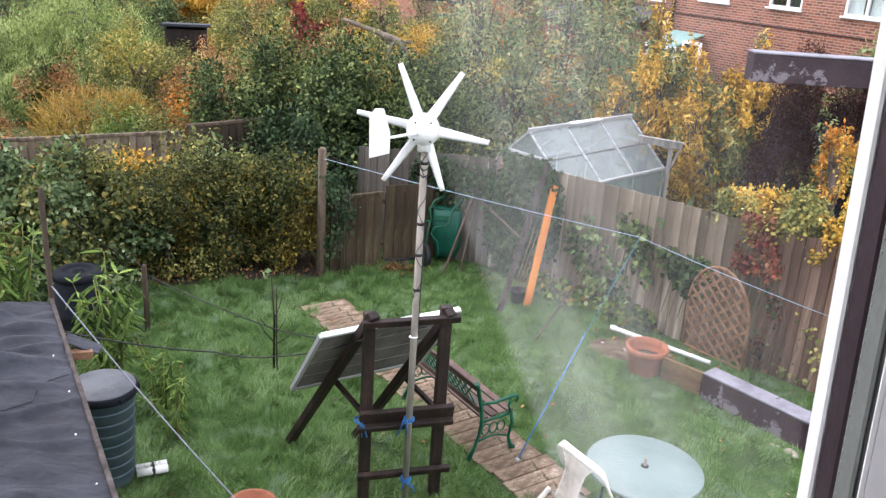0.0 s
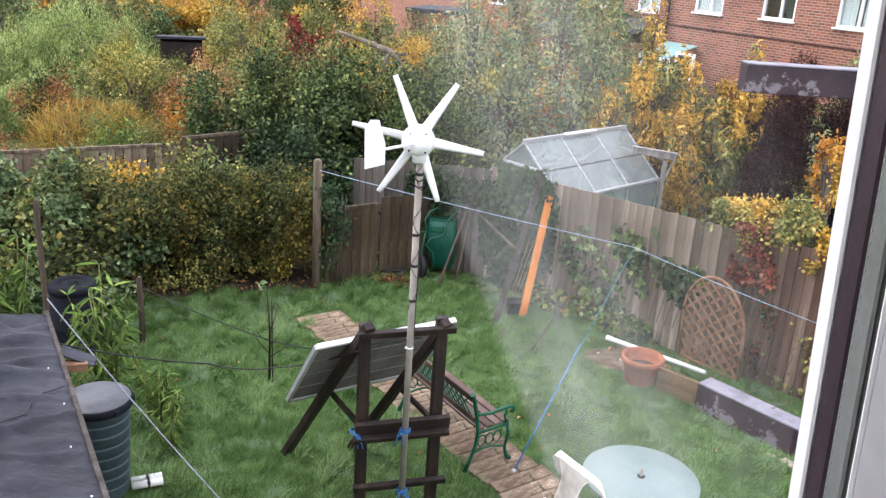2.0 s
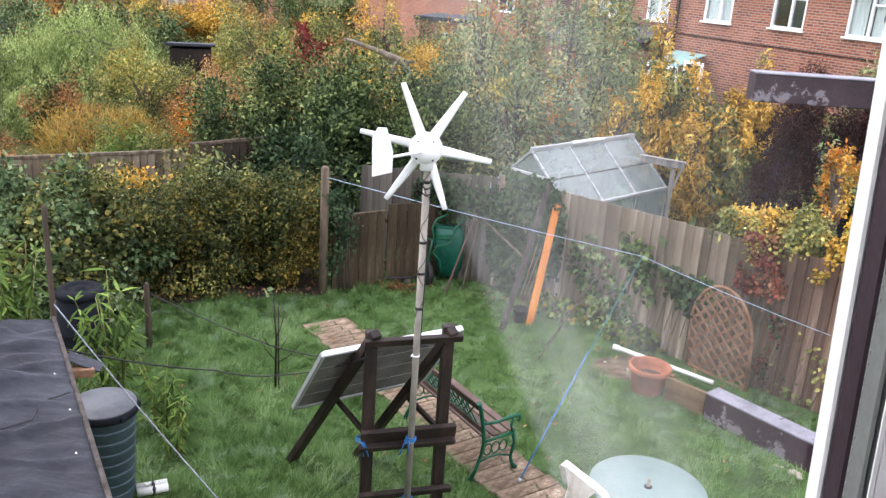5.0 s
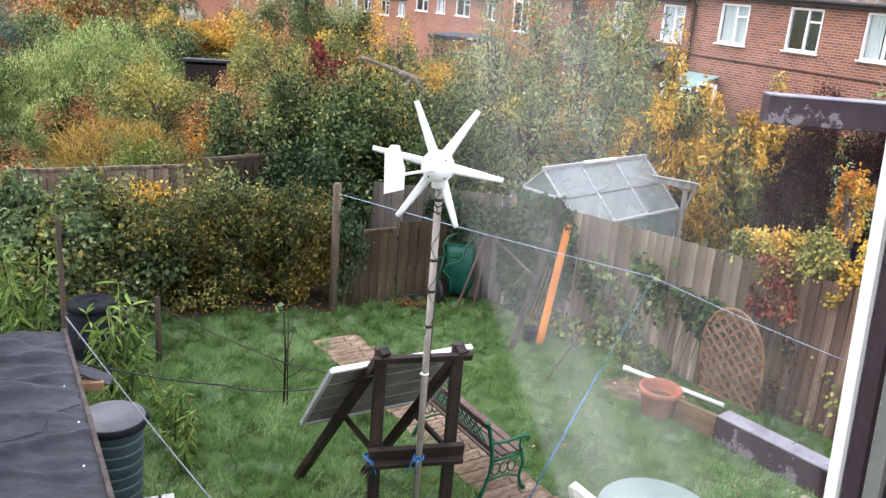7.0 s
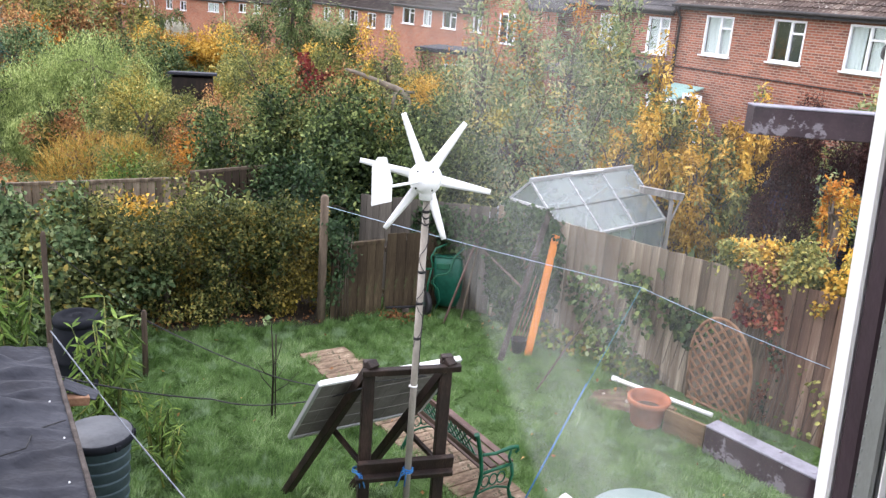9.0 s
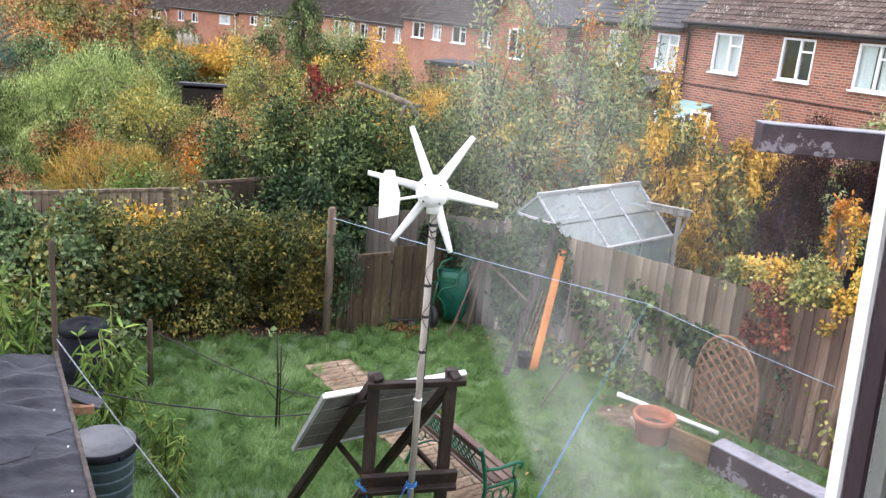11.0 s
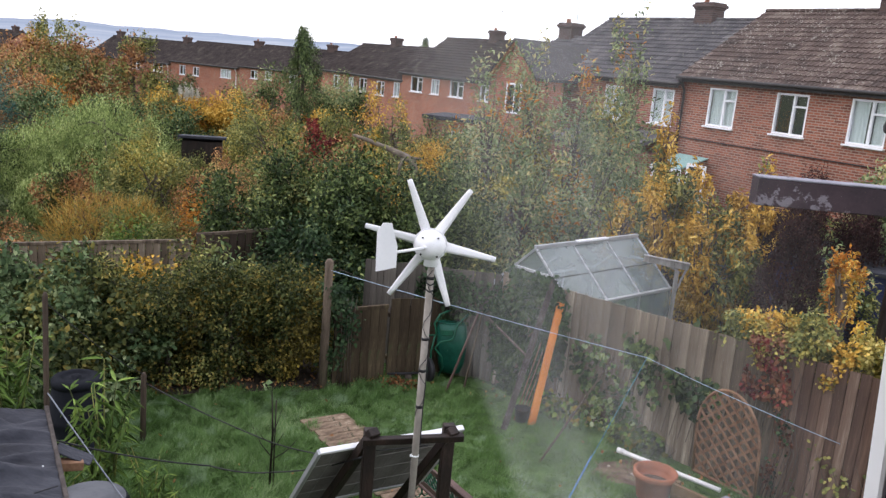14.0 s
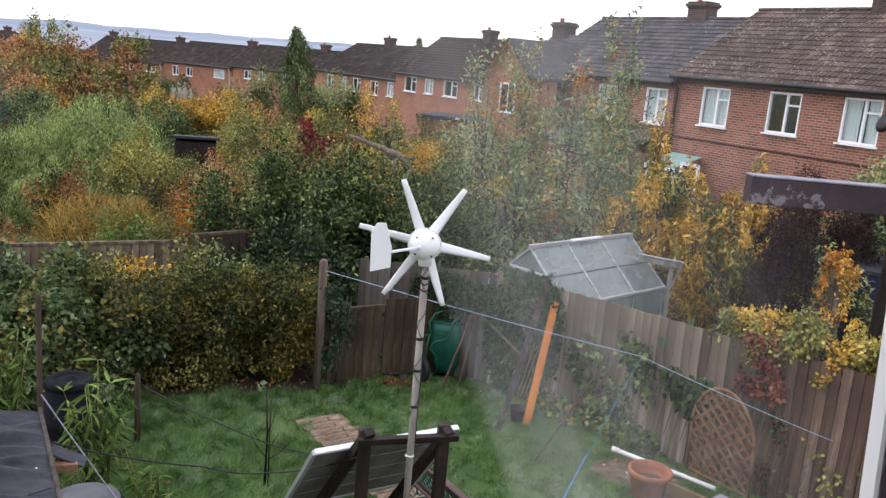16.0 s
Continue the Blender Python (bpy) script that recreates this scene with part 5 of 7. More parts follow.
def greenhouse():
    glass = clear_glass("misty_greenhouse_glass", 0.12, (0.78, 0.83, 0.83))
    t = glass.node_tree
    df = node(t, "ShaderNodeBsdfDiffuse", Color=(0.33, 0.385, 0.385, 1))
    mx = t.nodes.new("ShaderNodeMixShader")
    nz = node(t, "ShaderNodeTexNoise", Scale=1.3, Detail=4.0)
    co = t.nodes.new("ShaderNodeTexCoord")
    t.links.new(co.outputs["Object"], nz.inputs["Vector"])
    rp = t.nodes.new("ShaderNodeValToRGB")
    rp.color_ramp.elements[0].position, rp.color_ramp.elements[0].color = 0.3, (0.22, 0.22, 0.22, 1)
    rp.color_ramp.elements[1].position, rp.color_ramp.elements[1].color = 0.75, (0.55, 0.55, 0.55, 1)
    t.links.new(nz.outputs[0], rp.inputs[0])
    t.links.new(rp.outputs[0], mx.inputs[0])
    out = t.nodes["Material Output"]
    t.links.new(out.inputs[0].links[0].from_socket, mx.inputs[1])
    t.links.new(df.outputs[0], mx.inputs[2])
    t.links.new(mx.outputs[0], out.inputs[0])
    m = pose(1.475, 11.91, 0, 0, 0, 42)
    g = thing("greenhouse", m, "aluminium greenhouse with misted glass panes", "greenhouse")
    L, W, E, R = 2.43, 0.755, 1.43, 2.1
    # local x along the ridge, -y towards the house
    for s in (-1, 1):
        for i in range(3):
            x0, x1 = L * i / 3, L * (i + 1) / 3
            vs = [(x0, s * W, E), (x1, s * W, E), (x1, 0, R), (x0, 0, R)]
            part("roof_pane", (vs, [(0, 1, 2, 3)]), glass, g)
            part("side_pane", ([(x0, s * W, 0.02), (x1, s * W, 0.02), (x1, s * W, E), (x0, s * W, E)], [(0, 1, 2, 3)]), glass, g)
        for i in range(4):
            x = L * i / 3
            bm = B()
            beam(bm, (x, s * W, E), (x, 0, R), 0.03, 0.03)
            beam(bm, (x, s * W, 0), (x, s * W, E), 0.03, 0.03)
            part("glazing_bar", bm, M_ALU, g)
        bm = B()
        beam(bm, (0, s * W * 0.52, (E + R) / 2 - 0.005), (L, s * W * 0.52, (E + R) / 2 - 0.005), 0.012, 0.016, 0)
        part("pane_lap", bm, M_SPACER_DARK, g)
        for i in range(4):
            for q in range(7):
                k = (q + 0.5) / 7
                bm = B()
                box(bm, (0.036, 0.014, 0.01), (L * i / 3, s * W * k, R + (E - R) * k + 0.022))
                part("glazing_clip", bm, M_SPACER_DARK, g)
        bm = B()
        beam(bm, (0, s * (W + 0.01), E), (L, s * (W + 0.01), E), 0.06, 0.04)
        part("gutter", bm, M_ALU, g)
    bm = B()
    beam(bm, (-0.02, 0, R + 0.02), (L + 0.02, 0, R + 0.02), 0.05, 0.06)
    part("ridge_bar", bm, M_ALU, g)
    bm = B()
    beam(bm, (L * 0.36, -0.03, R + 0.05), (L * 0.66, -0.03, R + 0.05), 0.07, 0.03)
    part("vent_edge", bm, M_UPVC, g)
    for x in (0, L):
        part("gable_pane", ([(x, -W, 0.02), (x, W, 0.02), (x, W, E), (x, 0, R), (x, -W, E)], [(0, 1, 2, 3, 4)]), glass, g)
        bm = B()
        beam(bm, (x, -W / 2, (E + R) / 2), (x, W / 2, (E + R) / 2), 0.03, 0.04)
        part("tie_bar", bm, M_ALU, g)


greenhouse()
M_PALEWOOD = surface("pale_grey_timber", [(0.14, 0.13, 0.115), (0.26, 0.245, 0.225), (0.36, 0.345, 0.32)], 5, 40, 0.85, 0.4, stretch=(3, 3, 0.4))
arch = thing("timber_arch", (0, 0, 0), "pale grey timber frame beside the greenhouse", "timber frame")
for x, y in ((3.83, 12.9), (3.5, 13.6)):
    bm = B()
    beam(bm, (x, y, 0), (x, y, 1.74), 0.06, 0.06)
    part("upright", bm, M_PALEWOOD, arch)
bm = B()
beam(bm, (3.3, 12.93, 1.88), (4.0, 12.9, 1.8), 0.045, 0.09)
part("top_rail", bm, M_PALEWOOD, arch)
bm = B()
beam(bm, (3.3, 12.95, 1.93), (4.02, 12.91, 1.86), 0.1, 0.02)
part("cap_board", bm, M_PALEWOOD, arch)
bm = B()
beam(bm, (3.5, 13.6, 1.76), (3.83, 12.9, 1.77), 0.05, 0.05)
part("tie", bm, M_PALEWOOD, arch)
bm = B()
beam(bm, (3.83, 12.9, 1.35), (3.97, 12.89, 1.78), 0.03, 0.03)
part("brace", bm, M_PALEWOOD, arch)

# ---- stand-in pergola and neighbour's blue shed ----
# the beam replaces a reflection in the window glass; posts added to carry it
pg = thing("pergola", (0, 0, 0), "added pergola, its dark purple flecked beam standing in for a window-glass reflection", "pergola")
painted_beam("beam", (4.1, 11.0, 3.15), (7.4, 10.9, 3.15), 0.3, 0.37, "", "", pg)
for x in (6.15, 7.2):
    bm = B()
    beam(bm, (x, 11.0, 0), (x, 11.0, 3.155), 0.12, 0.12)
    part("post", bm, M_DARKWOOD, pg)
M_BLUESHED = surface("blue_painted_board", [(0.025, 0.03, 0.085), (0.04, 0.05, 0.14)], 3, 25, 0.7, 0.2, each=0.3)
bs = thing("garden_shed", pose(6.4, 13.2, 0, 0, 0, -30), "small blue weatherboarded garden shed behind shrubs", "shed")
for i in range(20):
    bm = B()
    box(bm, (1.6, 0.02, 0.11), (0, -0.6, 0.05 + i * 0.105), (8, 0, 0))
    part("weatherboard", bm, M_BLUESHED, bs)
bm = B()
box(bm, (1.56, 1.1, 2.1), (0, 0, 1.05))
part("body", bm, M_BLUESHED, bs)
bm = B()
box(bm, (1.8, 1.5, 0.06), (0, 0, 2.16), (6, 0, 0))
part("roof", bm, M_FELT, bs)

fence("fence", (-6.4, 12.3), (-3.95, 13.6), (1.36, 1.36), "greyish panel fence behind the hedge", M_BOARD, 0.12, cap=True)
fence("fence", (-3.9, 13.65), (-2.5, 14.6), (1.45, 1.5), "dark brown panel fence behind the hedge", M_BROWN, 0.14, cap=True)
ds = thing("garden_shed", pose(-6.63, 23.6, ground_z(0, 23.6), 0, 0, 14), "dark timber shed among the far trees", "shed")
bm = B()
box(bm, (1.05, 1.5, 2.12), (0, 0, 1.06))
part("wall", bm, M_DARKWOOD, ds)
bm = B()
box(bm, (1.25, 1.8, 0.07), (0, 0, 2.16), (-5, 0, 0), bevel=0.01)
part("roof", bm, M_FELT, ds)
lg = thing("dead_tree", (-2.05, 19.6, ground_z(0, 19.6)), "pale broken dead trunk leaning across the shrubs", "dead tree")
bm = B()
tube(bm, [(0.0, 0, 2.86), (0.3, 0.1, 2.77), (0.75, 0.08, 2.63), (1.2, 0.1, 2.47), (1.4, 0.1, 2.36), (1.47, 0.08, 2.1), (1.45, 0.05, 0)], [0.03, 0.05, 0.06, 0.085, 0.1, 0.085, 0.12], 9)
tube(bm, [(1.2, 0.1, 2.47), (1.12, -0.05, 2.25), (1.1, -0.1, 1.95)], [0.05, 0.04, 0.025], 7)
tube(bm, [(1.3, 0.1, 2.42), (1.6, 0.05, 2.44)], [0.05, 0.03], 7)
part("trunk", bm, surface("bleached_dead_wood", [(0.09, 0.072, 0.055), (0.27, 0.225, 0.175)], 6, 40, 0.9, 0.4), lg)


M_GREYPVC_ROOF = surface("pale_roof_sheet", [(0.55, 0.55, 0.55), (0.7, 0.7, 0.7)], 3, 30, 0.6, 0.1)
M_GREENBOARD = surface("dark_green_painted_board", [(0.02, 0.045, 0.04), (0.035, 0.07, 0.062), (0.055, 0.095, 0.085)], 3, 25, 0.8, 0.3, each=0.3, stretch=(3, 3, 0.4))
gs = thing("garden_shed", pose(-10.55, 17.0, 0, 0, 0, 4), "small dark green boarded shed with a pale roof", "shed")
bm = B()
box(bm, (1.78, 1.2, 1.55), (0, 0.63, 0.775))
part("body", bm, M_GREENBOARD, gs)
for i in range(13):
    bm = B()
    box(bm, (0.132, 0.022, 1.54), (-0.83 + i * 0.1385, 0.016, 0.77), bevel=0.003)
    part("board", bm, M_GREENBOARD, gs)
bm = B()
box(bm, (1.8, 0.04, 0.14), (0, -0.02, 1.62))
part("fascia", bm, M_BROWN, gs)
bm = B()
box(bm, (1.78, 1.4, 0.04), (-0.03, 0.66, 1.84), (14, 0, 0), bevel=0.005)
part("roof", bm, M_GREYPVC_ROOF, gs, "pale grey sheet roof")


# ---- path ----
def path():
    p0, way = Vector((1.16, 6.03, 0)), Vector((-0.548, 0.836, 0))
    acr = Vector((0.836, 0.548, 0))
    m = Matrix.Translation(p0) @ pose(0, 0, 0, 0, 0, math.degrees(math.atan2(acr.y, acr.x)))
    p = tagged(new("pavement"), "worn brown timber board path across the lawn", "path", kind="structure")
    p.matrix_basis = m
    rng = random.Random(4)
    bm = B()
    box(bm, (0.64, 0.164, 0.03), bevel=0.006)
    first = None
    for i in range(28):
        if first is None:
            q = first = part("board", bm, M_DECK, p)
        else:
            q = new("board", first.data)
            q.parent = p
        q.matrix_basis = pose(0.31 + rng.uniform(-0.025, 0.025), 0.085 + i * 0.171, 0.01 + rng.uniform(-0.002, 0.003), rng.uniform(-0.6, 0.6), rng.uniform(-0.5, 0.5), rng.uniform(-1.0, 1.0))


path()


# ---- the room that the camera looks out of ----
M_PLASTER = surface("room_plaster", [(0.3, 0.29, 0.28), (0.38, 0.37, 0.35)], 2, 30, 0.9, 0.05)
# wall out of view, made white to bounce light onto the sash
M_RENDER = surface("white_bounce_render", [(0.7, 0.7, 0.69), (0.8, 0.8, 0.79)], 3, 60, 0.9, 0.3)
M_MAROON = surface("dark_maroon_rubber", [(0.03, 0.018, 0.024), (0.055, 0.034, 0.044)], 4, 60, 0.5, 0.1)
M_SPACER = surface("grey_spacer_bar", [(0.2, 0.21, 0.2), (0.3, 0.31, 0.3)], 8, 90, 0.45, 0.1, metal=0.3)


# outer frame in grey: the shade on white plastic is put into its colour
M_GREYPVC = surface("shade_grey_frame", [(0.34, 0.33, 0.34), (0.44, 0.43, 0.44)], 3, 40, 0.6, 0.05)
M_SASH = surface("white_sash_plastic", [(0.86, 0.87, 0.88), (0.9, 0.9, 0.9)], 3, 40, 0.35, 0.03)


def room():
    bm = front_wall(-2.5, 2.5, 0, 6.4, [(-0.39, 4.59, 1.72, 1.54)], 0.22)
    bm.transform(pose(0, 0.355, 0))
    tagged(part("wall_north", bm, M_RENDER), "unseen house wall with the window opening, white to bounce light", "wall", kind="structure")
    for name, sz, at in (("wall_south", (5, 0.1, 3.0), (0, -3.05, 4.4)), ("wall_east", (0.1, 3.34, 3.0), (2.45, -1.32, 4.4)), ("wall_west", (0.1, 3.34, 3.0), (-2.45, -1.32, 4.4))):
        bm = B()
        box(bm, sz, at)
        tagged(part(name, bm, M_PLASTER), "plain plaster wall of the room", "wall", kind="structure")
    bm = B()
    box(bm, (5, 3.44, 0.1), (0, -1.37, 2.95))
    tagged(part("floor", bm, M_PLASTER), "plain floor of the room", "floor", kind="structure")
    bm = B()
    box(bm, (5, 3.44, 0.1), (0, -1.37, 5.95))
    tagged(part("ceiling", bm, M_PLASTER), "plain ceiling of the room", "ceiling", kind="structure")
    w = tagged(new("window_1"), "white plastic window with double glazing, smeared glass", "window", kind="structure")
    w.matrix_basis = Matrix.Translation((0.3085, 0.6, 4.55)) @ pose(0, 0, 0, 0, -3.5, 0)
    z0, z1 = -0.72, 0.78
    for name, x0, x1, y0, y1, mat in (("sash_edge", 0.0, 0.03, -0.0215, 0.0, M_SASH), ("gasket", 0.003, 0.03, -0.047, -0.0218, M_MAROON),
                                      ("spacer_bar", 0.004, 0.04, -0.0715, -0.0473, M_SPACER), ("seal", 0.006, 0.05, -0.083, -0.0718, M_BLACK),
                                      ("bead", 0.0015, 0.05, -0.089, -0.0833, M_SASH), ("outer_frame", 0.003, 0.12, -0.7, -0.0893, M_GREYPVC)):
        bm = B()
        box(bm, (x1 - x0, y1 - y0, z1 - z0), ((x0 + x1) / 2, (y0 + y1) / 2, (z0 + z1) / 2), bevel=0.002)
        o = part(name, bm, mat, w)
        if name == "spacer_bar":
            bm = B()
            for k in range(150):
                box(bm, (0.001, 0.0012, 0.003), (0.0038, -0.0515, z0 + 0.01 * k + 0.005))
            part("perforation", bm, M_ALU, o)
    # the far stile and the rails of the sash
    for name, sz, at in (("stile", (0.06, 0.05, 1.5), (-1.53, -0.01, 0.03)), ("rail", (1.56, 0.05, 0.06), (-0.75, -0.01, z1 + 0.03)), ("rail", (1.56, 0.05, 0.06), (-0.75, -0.01, z0 - 0.03))):
        bm = B()
        box(bm, sz, at, bevel=0.004)
        part(name, bm, M_UPVC, w)
    g = part("pane", ([(-1.5, 0.012, z0), (0.002, 0.012, z0), (0.002, 0.012, z1), (-1.5, 0.012, z1)], [(0, 1, 2, 3)]), smeared_glass(), w, "smeared window glass")
    g.visible_shadow = False


def smeared_glass():
    m = bpy.data.materials.new("smeared_window_glass")
    m.use_nodes = True
    t = m.node_tree
    t.nodes.clear()
    tr = node(t, "ShaderNodeBsdfTransparent", Color=(0.985, 0.99, 0.99, 1))
    df = node(t, "ShaderNodeBsdfTranslucent", Color=(0.87, 0.88, 0.85, 1))
    co = t.nodes.new("ShaderNodeTexCoord")
    sep = t.nodes.new("ShaderNodeSeparateXYZ")
    t.links.new(co.outputs["Object"], sep.inputs[0])

    def ramp(src, *pts):
        r = t.nodes.new("ShaderNodeValToRGB")
        r.color_ramp.interpolation = "EASE"
        e = r.color_ramp.elements
        while len(e) < len(pts):
            e.new(0.5)
        for i, (p, v) in enumerate(pts):
            e[i].position, e[i].color = p, (v, v, v, 1)
        t.links.new(src, r.inputs[0])
        return r.outputs[0]

    def calc(op, a, b):
        n = t.nodes.new("ShaderNodeMath")
        n.operation = op
        for i, s in enumerate((a, b)):
            if isinstance(s, (int, float)):
                n.inputs[i].default_value = s
            else:
                t.links.new(s, n.inputs[i])
        return n.outputs[0]

    # a wiped band: a sharp slanting border low down, soft higher up, and streaks that run along it
    slant = calc("ADD", sep.outputs[0], calc("MULTIPLY", sep.outputs[2], SMEAR_SLANT))
    place = calc("ADD", slant, 0.5)
    low = ramp(calc("ADD", sep.outputs[2], 0.5), (0.32, 1.0), (0.46, 0.0))
    crisp, blurred = ramp(place, *SMEAR_X), ramp(place, *SMEAR_TOP)
    across = calc("ADD", calc("MULTIPLY", crisp, low), calc("MULTIPLY", blurred, calc("SUBTRACT", 1.0, low)))
    down = ramp(calc("ADD", sep.outputs[2], 0.5), *SMEAR_Z)
    com = t.nodes.new("ShaderNodeCombineXYZ")
    t.links.new(calc("MULTIPLY", slant, 34.0), com.inputs[0])
    t.links.new(calc("MULTIPLY", sep.outputs[2], 3.0), com.inputs[2])
    n1 = node(t, "ShaderNodeTexNoise", Scale=1.0, Detail=4.0)
    t.links.new(com.outputs[0], n1.inputs["Vector"])
    n2 = node(t, "ShaderNodeTexNoise", Scale=11.0, Detail=3.0)
    t.links.new(co.outputs["Object"], n2.inputs["Vector"])
    cloud_ = ramp(calc("ADD", calc("MULTIPLY", n1.outputs[0], 0.8), calc("MULTIPLY", n2.outputs[0], 0.2)), (0.36, 0.52), (0.64, 1.0))
    fac = calc("MULTIPLY", calc("MULTIPLY", calc("MULTIPLY", across, down), cloud_), SMEAR)
    mx = t.nodes.new("ShaderNodeMixShader")
    t.links.new(fac, mx.inputs[0])
    t.links.new(tr.outputs[0], mx.inputs[1])
    t.links.new(df.outputs[0], mx.inputs[2])
    out = t.nodes.new("ShaderNodeOutputMaterial")
    t.links.new(mx.outputs[0], out.inputs[0])
    return m


SMEAR, SMEAR_SLANT = 0.19, 0.36
SMEAR_X = ((0.163, 0.0), (0.173, 0.85), (0.205, 1.0), (0.25, 0.74), (0.32, 0.32), (0.46, 0.1))
SMEAR_TOP = ((0.15, 0.0), (0.23, 0.9), (0.29, 1.0), (0.36, 0.4), (0.46, 0.05))
SMEAR_Z = ((0.02, 0.6), (0.24, 1.0), (0.38, 0.75), (0.55, 0.6))
room()


# ---- plants ----
def unit(a):
    return a / np.maximum(1e-9, np.linalg.norm(a, axis=1, keepdims=True))


def leaf_mesh(name, at, way, size, aspect, rng, material, parent, spread=0.8, fold=0.12, label="", face=None, oval=False):
    """Many small folded leaves at points, pointing about way; face: which way their upper sides turn; oval: two halves with a midrib."""
    n = len(at)
    d = unit(way + rng.normal(0, spread, (n, 3)))
    if face is None:
        s = unit(np.cross(d, rng.normal(0, 1, (n, 3))))
    else:
        s = unit(np.cross(d, face + rng.normal(0, 0.38, (n, 3))))
    u = np.cross(s, d)
    ln = (size * rng.uniform(0.6, 1.35, n))[:, None]
    w = ln * aspect * 0.5
    tips = 6 if oval else 4
    v = np.empty((n, tips, 3))
    v[:, 0] = at
    if oval:
        v[:, 1] = at + d * ln * 0.28 + s * w * 0.9 + u * ln * fold
        v[:, 2] = at + d * ln * 0.66 + s * w * 0.8 + u * ln * fold * 0.7
        v[:, 3] = at + d * ln - u * ln * fold * 0.8
        v[:, 4] = at + d * ln * 0.66 - s * w * 0.8 + u * ln * fold * 0.7
        v[:, 5] = at + d * ln * 0.28 - s * w * 0.9 + u * ln * fold
        quads = np.array([[0, 1, 2, 3], [0, 3, 4, 5]])
    else:
        v[:, 1] = at + d * ln * 0.5 + s * w + u * ln * fold
        v[:, 2] = at + d * ln
        v[:, 3] = at + d * ln * 0.5 - s * w + u * ln * fold
        quads = np.array([[0, 1, 2, 3]])
    k = n * len(quads)
    corner = (np.arange(n)[:, None, None] * tips + quads[None]).reshape(-1)
    me = bpy.data.meshes.new(name)
    me.vertices.add(n * tips)
    me.vertices.foreach_set("co", v.reshape(-1).astype(np.float32))
    me.loops.add(k * 4)
    me.loops.foreach_set("vertex_index", corner.astype(np.int32))
    me.polygons.add(k)
    me.polygons.foreach_set("loop_start", np.arange(0, k * 4, 4, dtype=np.int32))
    me.update(calc_edges=True)
    me.materials.append(material)
    ob = new(name, me)
    ob.parent = parent
    return tagged(ob, label, kind="stuff") if label else tagged(ob, kind="stuff")


def crown_points(rng, n, centre, radii, clumps, clump_r, fill=0.45, low=-0.75, rough=0.28):
    """Points in clumps spread through an uneven ellipsoid; also the clump centres."""
    c = unit(rng.normal(0, 1, (clumps * 3, 3)))
    c = c[c[:, 2] > low][:clumps]
    r = fill + (1 - fill) * rng.random(len(c)) ** 0.45
    wob = 1 + rough * np.sin(c[:, 0] * 4.1 + rng.uniform(0, 6)) * np.cos(c[:, 1] * 3.7 + c[:, 2] * 5 + rng.uniform(0, 6)) + rng.normal(0, rough * 0.4, len(c))
    c = c * (r * wob)[:, None]
    pick = rng.integers(0, len(c), n)
    p = c[pick] * np.array(radii)
    off = unit(rng.normal(0, 1, (n, 3))) * (rng.random(n) ** 0.4)[:, None] * np.array(radii) / np.mean(radii)
    p = p + off * clump_r * 1.35 * (0.65 + 0.7 * rng.random(len(c)))[pick][:, None] + rng.normal(0, 0.12 * clump_r, (n, 3))
    # upper sides of the leaves turn up and out of their clump
    face = unit(unit(off) * 0.9 + unit(p) * 0.5 + np.array([0, 0, 0.75]))
    return p + np.array(centre), c * np.array(radii) + np.array(centre), unit(p), face


M_BARK = surface("grey_brown_bark", [(0.05, 0.04, 0.032), (0.1, 0.08, 0.065), (0.15, 0.125, 0.1)], 6, 50, 0.95, 0.6, stretch=(2, 2, 0.5))


def limbs(bm, rng, base, tips, trunk_top, r0, keep):
    base, top = Vector(base), Vector(trunk_top)
    mid = base.lerp(top, 0.5) + Vector((rng.uniform(-0.1, 0.1), rng.uniform(-0.1, 0.1), 0))
    tube(bm, [base, mid, top], [r0, r0 * 0.8, r0 * 0.45], 8)
    for k in rng.permutation(len(tips))[:keep]:
        e = Vector(tips[k])
        a = base.lerp(top, rng.uniform(0.35, 0.98))
        m = a.lerp(e, 0.5) + Vector((0, 0, 0.12 * (e - a).length))
        tube(bm, [a, m, e], [r0 * 0.36, r0 * 0.22, r0 * 0.06], 5)


